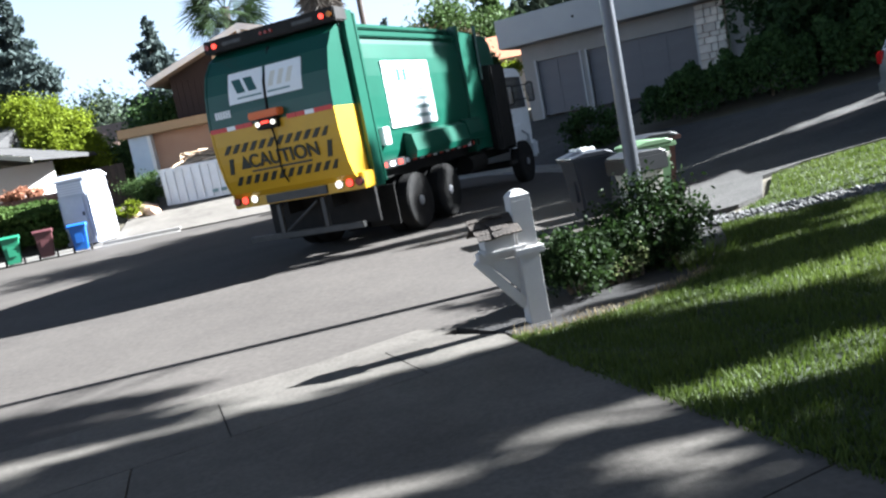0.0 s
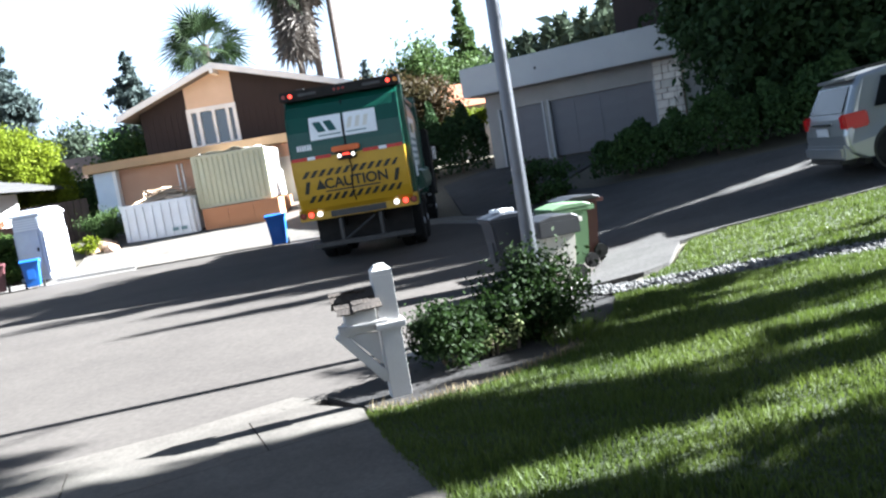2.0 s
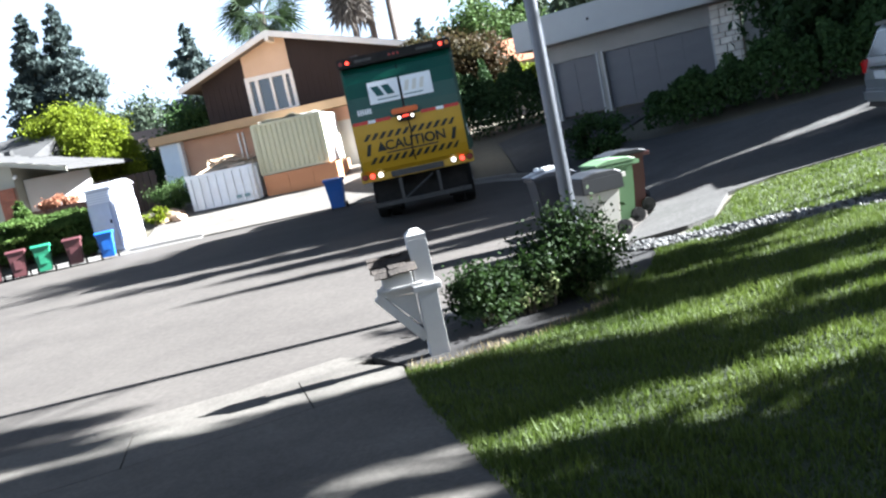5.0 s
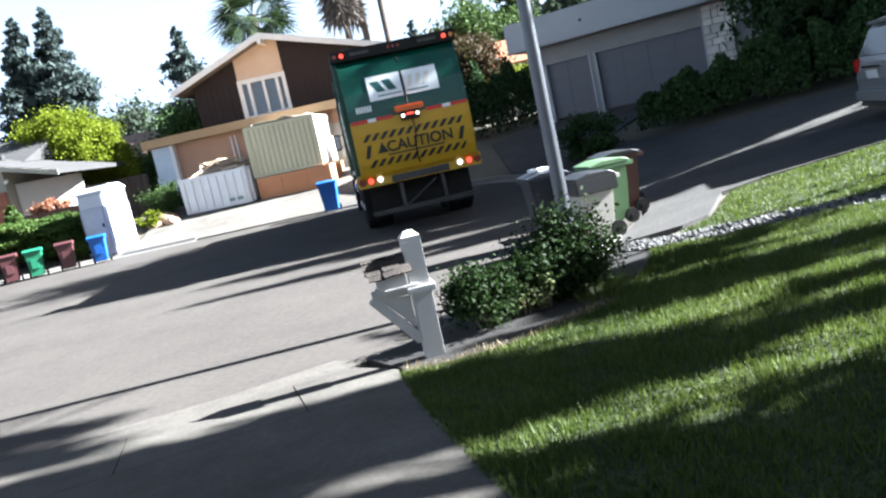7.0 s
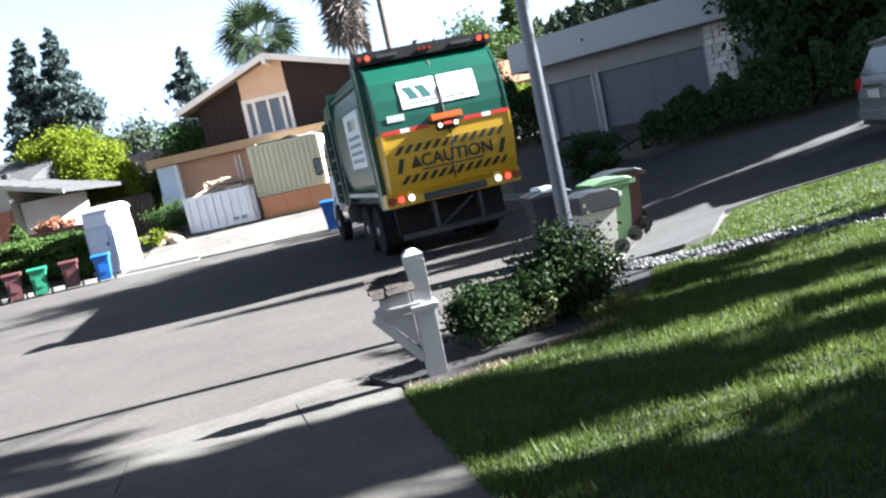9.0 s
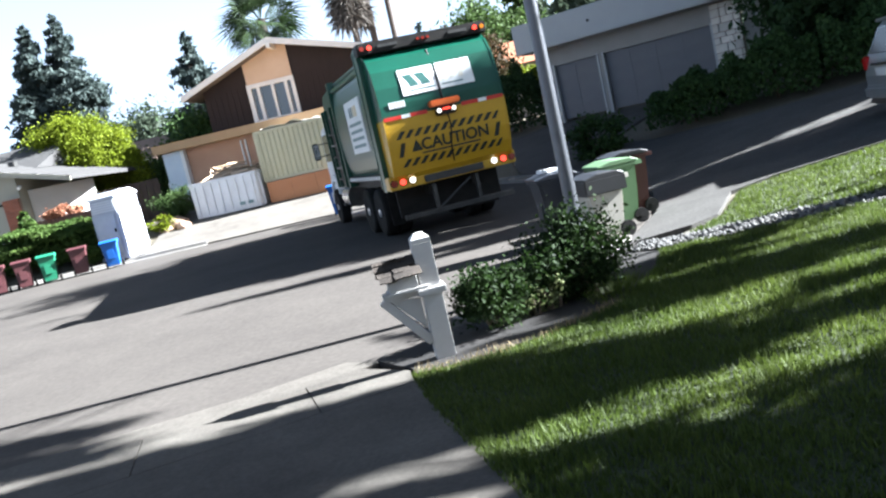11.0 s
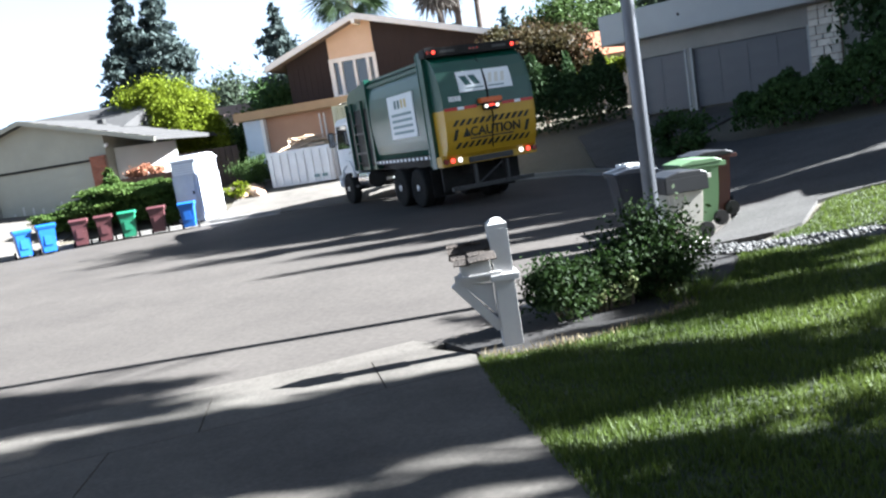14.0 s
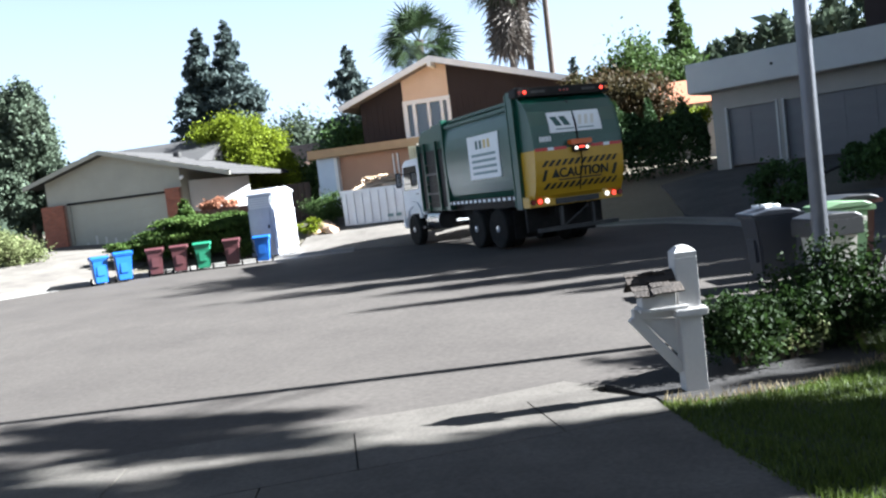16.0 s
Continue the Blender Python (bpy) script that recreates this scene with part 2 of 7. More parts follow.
FENCE_WOOD = material("weathered_fence_wood", (0.039, 0.02808, 0.02184), 0.9, (0.0663, 0.0468, 0.0351), 3, 7, 0.9, 0.4, 30, stretch=(1, 1, 0.15), per_object=0.2)
DUMPSTER_WHITE = material("white_dumpster_paint", (0.759, 0.759, 0.7647), 0.55, (0.644, 0.6325, 0.621), 1.3, 8, 0.9, 0.2, 30, speck=0.08)
DEBRIS_MAT = material("demolition_debris", (0.46, 0.33, 0.22), 0.9, (0.62, 0.48, 0.34), 3, 6, 0.9, 0.4, 30, per_object=0.35)
CONTAINER_BEIGE = material("beige_container_paint", (0.56, 0.511, 0.329), 0.6, (0.63, 0.574, 0.378), 1.2, 7, 0.9, 0.15, 30, speck=0.08)
PLYWOOD = material("orange_brown_plywood", (0.4664, 0.1927, 0.08619), 0.8, (0.5273, 0.2434, 0.1115), 1.5, 7, 0.9, 0.2, 40, stretch=(0.3, 1, 1))
POTTY_GREY = material("grey_moulded_plastic", (0.33, 0.3525, 0.42), 0.5, (0.42, 0.4425, 0.495), 1.6, 6, 0.9)
POTTY_WHITE = material("white_plastic_and_sunlit_ribs", (0.616, 0.63, 0.658), 0.45, (0.532, 0.546, 0.588), 2, 6, 0.9)
BIN_BLUE = material("blue_bin_plastic", (0.01014, 0.08619, 0.3346), 0.45, (0.0142, 0.1115, 0.3853), 3, 5, 0.9)
BIN_MAROON = material("maroon_bin_plastic", (0.06552, 0.01966, 0.02184), 0.5, (0.08736, 0.02839, 0.02948), 3, 5, 0.9)
BIN_GREEN = material("green_bin_plastic", (0.01521, 0.1521, 0.07605), 0.5, (0.02028, 0.1825, 0.09126), 3, 5, 0.9)
BIN_LIME = material("faded_green_bin_plastic", (0.0936, 0.1747, 0.078), 0.5, (0.1123, 0.1934, 0.0936), 3, 5, 0.9)
BIN_BROWN = material("brown_red_bin_plastic", (0.06, 0.0156, 0.0132), 0.5, (0.072, 0.0204, 0.0168), 3, 5, 0.9)
BIN_DARK = material("dark_blue_bin_plastic", (0.0112, 0.0144, 0.0224), 0.45, (0.016, 0.0208, 0.032), 3, 5, 0.9)
BIN_BEIGE = material("beige_bin_plastic", (0.4056, 0.3822, 0.3276), 0.5, (0.4524, 0.429, 0.3744), 3, 5, 0.9)
BIN_BLACK = material("black_bin_lid", (0.0108, 0.0108, 0.012), 0.4, (0.018, 0.018, 0.0198), 3, 5, 0.9)
POST_WHITE = material("weathered_white_post_paint", (0.4428, 0.4308, 0.4189), 0.75, (0.4907, 0.4787, 0.4607), 9, 7, 0.9, 0.06, 45, speck=0.04)
BOX_WOOD = material("weathered_shingle_wood", (0.0252, 0.01904, 0.01512), 0.9, (0.0532, 0.042, 0.03248), 8, 7, 0.9, 0.6, 40, per_object=0.35)
POLE_METAL = material("grey_painted_pole", (0.10, 0.105, 0.12), 0.42, (0.14, 0.145, 0.16), 4, 7, 0.9, 0.15, 30, metal=0.5)
CAR_SILVER = material("silver_car_paint", (0.323, 0.34, 0.357), 0.28, (0.357, 0.374, 0.391), 2, 4, 0.9, metal=0.65)
CAR_BLACK = material("black_car_trim", (0.015, 0.015, 0.016), 0.5)
ROCK = material("brown_rock", (0.24, 0.15, 0.10), 0.9, (0.36, 0.25, 0.17), 4, 7, 0.9, 0.8, 15, per_object=0.25)

CAR_GLASS = material("dark_car_glass", (0.008, 0.009, 0.010), 0.12, spec=0.25)

# ---- mesh helpers ----
def part(name, bm, mat, parent=None, label="", smooth=False):
    me = bpy.data.meshes.new(name)
    if smooth:
        for f in bm.faces:
            f.smooth = True
    bm.to_mesh(me)
    bm.free()
    me.materials.append(mat)
    ob = new(name, me)
    if parent is not None:
        ob.parent = parent
    if label:
        ob["label"] = label
    return ob


def share(name, me, parent, m):
    """Another object on the same mesh."""
    ob = new(name, me)
    ob.parent = parent
    ob.matrix_basis = m
    return ob


def thing(name, m, label, category, group="", kind=""):
    ob = new(name)
    ob.matrix_basis = m
    return tagged(ob, label, category, group, kind)


def box(bm, x0, x1, y0, y1, z0, z1, bevel=0.0, m=None):
    r = bmesh.ops.create_cube(bm, size=1)
    vs = r["verts"]
    for v in vs:
        v.co = Vector(((x0 + x1) / 2 + v.co.x * (x1 - x0), (y0 + y1) / 2 + v.co.y * (y1 - y0), (z0 + z1) / 2 + v.co.z * (z1 - z0)))
    if bevel > 0:
        es = list({e for v in vs for e in v.link_edges})
        vs = list({v for f in bmesh.ops.bevel(bm, geom=es, offset=bevel, segments=2, affect="EDGES")["faces"] for v in f.verts} | {v for v in vs if v.is_valid})
    if m is not None:
        bmesh.ops.transform(bm, matrix=m, verts=vs)
    return vs


def cyl(bm, a, b, r0, r1=None, seg=16):
    a, b = Vector(a), Vector(b)
    d = b - a
    m = Matrix.Translation((a + b) / 2) @ d.to_track_quat("Z", "Y").to_matrix().to_4x4()
    return bmesh.ops.create_cone(bm, cap_ends=True, segments=seg, radius1=r0, radius2=r0 if r1 is None else r1, depth=d.length, matrix=m)["verts"]


def bx(*args, **kw):
    bm = bmesh.new()
    box(bm, *args, **kw)
    return bm


def cy(*args, **kw):
    bm = bmesh.new()
    cyl(bm, *args, **kw)
    return bm


def prism(pts, x0, x1, axis="x"):
    """A profile extruded along x (points are y, z) or along y (points are x, z) or z (points are x, y)."""
    bm = bmesh.new()

    def co(p, t):
        return {"x": (t, p[0], p[1]), "y": (p[0], t, p[1]), "z": (p[0], p[1], t)}[axis]
    a = [bm.verts.new(co(p, x0)) for p in pts]
    b = [bm.verts.new(co(p, x1)) for p in pts]
    n = len(pts)
    bm.faces.new(a)
    bm.faces.new(b)
    for i in range(n):
        bm.faces.new((a[i], a[(i + 1) % n], b[(i + 1) % n], b[i]))
    bmesh.ops.recalc_face_normals(bm, faces=bm.faces)
    return bm


def lathe(rings, seg=20, m=None):
    """A solid of revolution round z; rings are (radius, z)."""
    bm = bmesh.new()
    loops = []
    for r, z in rings:
        loops.append([bm.verts.new((r * math.cos(2 * math.pi * k / seg), r * math.sin(2 * math.pi * k / seg), z)) for k in range(seg)])
    for a, b in zip(loops, loops[1:]):
        for k in range(seg):
            bm.faces.new((a[k], a[(k + 1) % seg], b[(k + 1) % seg], b[k]))
    bm.faces.new(loops[0][::-1])
    bm.faces.new(loops[-1])
    bmesh.ops.recalc_face_normals(bm, faces=bm.faces)
    if m is not None:
        bmesh.ops.transform(bm, matrix=m, verts=bm.verts)
    return bm


def quads_object(name, verts, faces, mat, parent=None):
    me = bpy.data.meshes.new(name)
    verts = np.asarray(verts, dtype=np.float32)
    faces = np.asarray(faces, dtype=np.int32)
    k = faces.shape[1]
    me.vertices.add(len(verts))
    me.vertices.foreach_set("co", verts.ravel())
    me.loops.add(faces.size)
    me.loops.foreach_set("vertex_index", faces.ravel())
    me.polygons.add(len(faces))
    me.polygons.foreach_set("loop_start", np.arange(0, faces.size, k, dtype=np.int32))
    me.update(calc_edges=True)
    me.materials.append(mat)
    ob = new(name, me)
    if parent is not None:
        ob.parent = parent
    return ob


def leaf_cards(name, centres, size, mat, parent, rng, droop=0.0, long=1.6):
    """Many small leaf blades, each a bent rhombus, at the given centres."""
    c = np.asarray(centres)
    n = len(c)
    a = rng.normal(size=(n, 3))
    a[:, 2] -= droop
    a /= np.linalg.norm(a, axis=1)[:, None]
    b = np.cross(a, rng.normal(size=(n, 3)))
    b /= np.linalg.norm(b, axis=1)[:, None] + 1e-9
    s = (size * rng.uniform(0.6, 1.4, n))[:, None]
    v = np.stack([c - a * s * long * 0.5, c + b * s * 0.42, c + a * s * long * 0.5, c - b * s * 0.42], axis=1).reshape(-1, 3)
    f = np.arange(4 * n).reshape(-1, 4)
    return quads_object(name, v, f, mat, parent)


def blob_points(rng, n, centre, radii, clumps=24, spread=0.28, shell=0.55):
    """Points in uneven clumps over an ellipsoid, with gaps between the clumps."""
    d = rng.normal(size=(clumps, 3))
    d /= np.linalg.norm(d, axis=1)[:, None]
    d *= rng.uniform(shell, 1.0, clumps)[:, None]
    w = rng.uniform(0.5, 1.5, clumps)
    k = rng.choice(clumps, n, p=w / w.sum())
    p = d[k] + rng.normal(size=(n, 3)) * spread * w[k][:, None] * 0.75
    return np.asarray(centre) + p * np.asarray(radii)


# ---- the lie of the land ----
STREET = [(-70, 7), (-26, 17.8), (-19.8, 21.2), (-17.6, 24.1), (-15, 25.5), (-12.5, 26.25), (-10, 26.55), (-7.6, 26.9), (-5.1, 27.1),
          (-2, 26.6), (0.5, 24.8), (2.1, 21.8), (3.0, 18.5), (3.1, 15), (2.75, 12.6), (2.0, 10.6), (1.1, 9.25), (0.1, 8.1), (-0.82, 7.1),
          (-1.9, 6.45), (-4.6, 5.35), (-10, 3.2), (-70, -18)]
SEG_A = np.array(STREET, float)
SEG_B = np.roll(SEG_A, -1, axis=0)


def street_distance(x, y):
    """Signed distance to the street's edge, positive outside."""
    p = np.array((x, y))
    d = SEG_B - SEG_A
    t = np.clip(((p - SEG_A) * d).sum(1) / (d * d).sum(1), 0, 1)
    near = np.sqrt((((SEG_A + d * t[:, None]) - p) ** 2).sum(1).min())
    ya, yb = SEG_A[:, 1], SEG_B[:, 1]
    cross = (ya > y) != (yb > y)
    xs = SEG_A[:, 0] + (y - ya) / np.where(yb == ya, 1e-9, yb - ya) * d[:, 0]
    inside = np.count_nonzero(cross & (x < xs)) % 2 == 1
    return -near if inside else near


def road_z(y):
    t = min(1.0, max(0.0, (y - 9) / 16))
    return 0.15 * t


def land(x, y):
    d = street_distance(x, y)
    z = road_z(y)
    if d <= 0:
        return z
    t = min(1.0, max(0.0, (y - 7) / 5))
    u = min(1.0, max(0.0, (y - 13) / 9))
    w = min(1.0, max(0.0, (-13 - x) / 4))
    slope = 0.065 + 0.05 * t + (0.135 - 0.10 * w) * u
    top = 1.0 + 0.6 * t + 0.65 * u
    return z + top * (1 - math.exp(-d * slope / top)) + 0.0 * d


def sheet(name, pts, mat, lift, step, parent=None, kind="structure", label="", category="", thick=0.12):
    """A piece of ground with the given outline, draped on the land."""
    bm = bmesh.new()
    bm.faces.new([bm.verts.new((x, y, 0)) for x, y in pts])
    xs = [p[0] for p in pts]
    ys = [p[1] for p in pts]
    for lo, hi, ax in ((min(xs), max(xs), 0), (min(ys), max(ys), 1)):
        t = math.floor(lo / step) * step + step
        while t < hi:
            no = (1, 0, 0) if ax == 0 else (0, 1, 0)
            co = (t, 0, 0) if ax == 0 else (0, t, 0)
            bmesh.ops.bisect_plane(bm, geom=bm.verts[:] + bm.edges[:] + bm.faces[:], plane_co=co, plane_no=no, dist=1e-5)
            t += step
    for v in bm.verts:
        v.co.z = land(v.co.x, v.co.y) + lift
    bmesh.ops.triangulate(bm, faces=bm.faces)
    bmesh.ops.recalc_face_normals(bm, faces=bm.faces)
    if sum(f.normal.z for f in bm.faces) < 0:
        bmesh.ops.reverse_faces(bm, faces=bm.faces)
    if thick:
        r = bmesh.ops.extrude_face_region(bm, geom=bm.faces[:])
        for v in [g for g in r["geom"] if isinstance(g, bmesh.types.BMVert)]:
            v.co.z -= thick
        bmesh.ops.recalc_face_normals(bm, faces=bm.faces)
    ob = part(name, bm, mat, parent)
    if kind:
        ob["kind"] = kind
    if label:
        tagged(ob, label, category)
    return ob


# ---- ground ----
def build_ground():
    xs = np.unique(np.concatenate([np.arange(-36, 24.01, 0.75), np.array([-3000, -1200, -500, -220, -120, -80, -60, -48, -42, 30, 40, 55, 80, 140, 300, 700, 1500, 3000])]))
    ys = np.unique(np.concatenate([np.arange(-9, 45.01, 0.75), np.array([-3000, -900, -300, -120, -60, -30, -18, 52, 60, 75, 100, 150, 300, 700, 1500, 3000])]))
    v = []
    for y in ys:
        for x in xs:
            z = land(x, y)
            d = street_distance(x, y)
            if d < 0.35:
                z -= 0.12
            v.append((x, y, z - 0.03))
    nx = len(xs)
    f = [(j * nx + i, j * nx + i + 1, (j + 1) * nx + i + 1, (j + 1) * nx + i) for j in range(len(ys) - 1) for i in range(nx - 1)]
    ob = quads_object("ground", v, f, DRY_GROUND)
    tagged(ob, "dry brown earth of the suburban lots and beyond", "ground", kind="structure")
    road = sheet("road", STREET, ASPHALT, 0.0, 2.0, None, "structure", "worn pale grey asphalt of a suburban cul-de-sac", "road")


build_ground()
OUR_DRIVE = [(-7.2, 4.25), (-4.6, 5.3), (-1.9, 6.38), (-0.95, 6.95), (-0.37, 6.37), (-0.32, 6.15), (0.03, 4.95), (0.39, 3.95), (1.42, 0.9), (2.5, -2.4), (-4.9, -4.9)]
NEXT_DRIVE = [(1.95, 10.2), (2.2, 10.35), (2.9, 10.35), (3.3, 10.6), (3.9, 12.2), (4.6, 12.45), (6.4, 12.4), (9.0, 12.35), (15, 12.2), (15, 17.6), (9.5, 18.6), (6.2, 20.0), (4.4, 21.8),
              (3.6, 24.0), (6.0, 27.5), (8.9, 28.2), (2.4, 32.3), (0.4, 30.6), (0.9, 25.0), (2.25, 21.6), (3.1, 18.5), (3.2, 15), (2.85, 12.6)]
sheet("next_driveway", NEXT_DRIVE, SHADED_CONCRETE, 0.035, 0.8, None, "structure", "smooth concrete driveway shared with the neighbouring garage", "driveway")
sheet("left_driveway", [(-20.1, 20.9), (-17.7, 23.9), (-17.9, 26), (-19.6, 31.9), (-25.6, 31.9), (-25.4, 27), (-24.6, 22), (-23, 19.2)], PALE_CONCRETE, 0.035, 0.8, None, "structure", "pale concrete driveway rising to a garage", "driveway")
sheet("centre_driveway", [(-12.2, 26.35), (-10, 26.6), (-7.6, 26.95), (-5.1, 27.15), (-2.2, 26.75), (-3.4, 33.8), (-13.2, 33.8), (-12.6, 29)], PALE_CONCRETE, 0.035, 0.8, None, "structure", "sunlit pale concrete driveway before a house under repair", "driveway")
LAWN = [(-0.29, 6.17), (0.06, 4.96), (0.42, 3.96), (1.45, 0.9), (2.54, -2.4), (16, -2.4), (16, 5.2), (8.0, 7.15), (4.5, 8.65), (2.3, 9.2), (2.05, 8.2), (1.74, 7.42), (1.44, 6.98), (1.15, 6.66), (0.8, 6.45), (0.36, 6.24)]
sheet("lawn", LAWN, TURF, 0.02, 0.6, None, "structure", "green mown front lawn streaked by tree shade", "lawn")
WEDGE = [(2.75, 9.85), (4.7, 9.25), (8.3, 7.8), (16, 6.2), (16, 12.05), (9.0, 12.2), (6.4, 12.25), (4.7, 12.3), (4.0, 12.05), (3.35, 10.5)]
sheet("next_lawn", WEDGE, TURF, 0.02, 0.6, None, "structure", "sunny green lawn of the neighbouring house", "lawn")
sheet("gravel_strip", [(1.9, 9.75), (2.6, 9.2), (4.5, 8.7), (8.0, 7.2), (16, 5.3), (16, 6.1), (8.3, 7.75), (4.7, 9.2), (2.8, 9.8), (2.2, 10.25)], SOIL, 0.015, 0.6, None, "structure", "strip of earth under loose grey gravel", "border")
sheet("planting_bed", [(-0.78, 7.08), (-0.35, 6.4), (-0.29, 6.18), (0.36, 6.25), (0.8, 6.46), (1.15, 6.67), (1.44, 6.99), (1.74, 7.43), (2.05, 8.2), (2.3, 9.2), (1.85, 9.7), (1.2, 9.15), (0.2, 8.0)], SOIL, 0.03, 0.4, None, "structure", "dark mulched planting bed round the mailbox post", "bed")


# ---- kerbs: separate cast lengths along the street's edge ----
def build_kerbs():
    kerb = new("kerb")
    tagged(kerb, "pale concrete kerb stones edging the street", "kerb", kind="structure")
    pts = [Vector((x, y, 0)) for x, y in STREET]
    runs = [(1, 11), (11, 13), (15, 18)]
    for a, b in ((2, 6), (9, 12), (15, 17)):
        for i in range(a, b):
            p, q = pts[i], pts[i + 1]
            n = max(1, round((q - p).length / 1.8))
            for k in range(n):
                s, e = p.lerp(q, k / n), p.lerp(q, (k + 1) / n)
                d = (e - s).normalized()
                side = Vector((-d.y, d.x, 0))
                if street_distance(*(s.lerp(e, 0.5) + side * 0.3).xy) < 0:
                    side = -side
                mid = s.lerp(e, 0.5)
                bm = bmesh.new()
                L = (e - s).length / 2 - 0.004
                prof = [(-0.34, -0.1), (-0.34, 0.012), (0.0, 0.02), (0.03, 0.11), (0.05, 0.13), (0.17, 0.135), (0.17, -0.1)]
                ra = [bm.verts.new(mid - d * L + side * u + Vector((0, 0, w + road_z(s.y)))) for u, w in prof]
                rb = [bm.verts.new(mid + d * L + side * u + Vector((0, 0, w + road_z(e.y)))) for u, w in prof]
                bm.faces.new(ra)
                bm.faces.new(rb)
                for j in range(len(prof)):
                    bm.faces.new((ra[j], ra[(j + 1) % len(prof)], rb[(j + 1) % len(prof)], rb[j]))
                bmesh.ops.recalc_face_normals(bm, faces=bm.faces)
                part("kerb_stone", bm, KERB, kerb)


build_kerbs()


# ---- truck ----
def wheel_meshes():
    turn = Matrix.Rotation(radians(90), 4, "Y")
    tyre = lathe([(0.30, -0.13), (0.40, -0.14), (0.49, -0.135), (0.52, -0.10), (0.52, 0.10), (0.49, 0.135), (0.40, 0.14), (0.30, 0.13)], 36, turn)
    rim = lathe([(0.30, -0.12), (0.30, 0.115), (0.27, 0.12), (0.255, 0.06), (0.17, 0.05), (0.15, 0.09), (0.09, 0.10), (0.085, 0.15), (0.02, 0.16)], 28, turn)
    for k in range(10):
        a = 2 * math.pi * k / 10
        cyl(rim, (0.06, 0.205 * math.cos(a), 0.205 * math.sin(a)), (0.095, 0.205 * math.cos(a), 0.205 * math.sin(a)), 0.017, seg=6)
    for k in range(8):
        a = 2 * math.pi * (k + 0.5) / 8
        cyl(rim, (0.048, 0.13 * math.cos(a), 0.13 * math.sin(a)), (0.062, 0.13 * math.cos(a), 0.13 * math.sin(a)), 0.03, seg=8)
    return tyre, rim


def stripes(bm, x0, x1, z0, z1, n, y, slant):
    w = (x1 - x0) / n
    for k in range(n):
        a = x0 + k * w
        pts = [(a, z0), (a + w * 0.52, z0), (min(x1, a + w * 0.52 + slant), z1), (min(x1, a + slant), z1)]
        lo = [bm.verts.new((p[0], y(p[1]), p[1])) for p in pts]
        hi = [bm.verts.new((p[0], y(p[1]) + 0.01, p[1])) for p in pts]
        bm.faces.new(lo)
        bm.faces.new(hi[::-1])
        for i in range(4):
            bm.faces.new((lo[i], hi[i], hi[(i + 1) % 4], lo[(i + 1) % 4]))


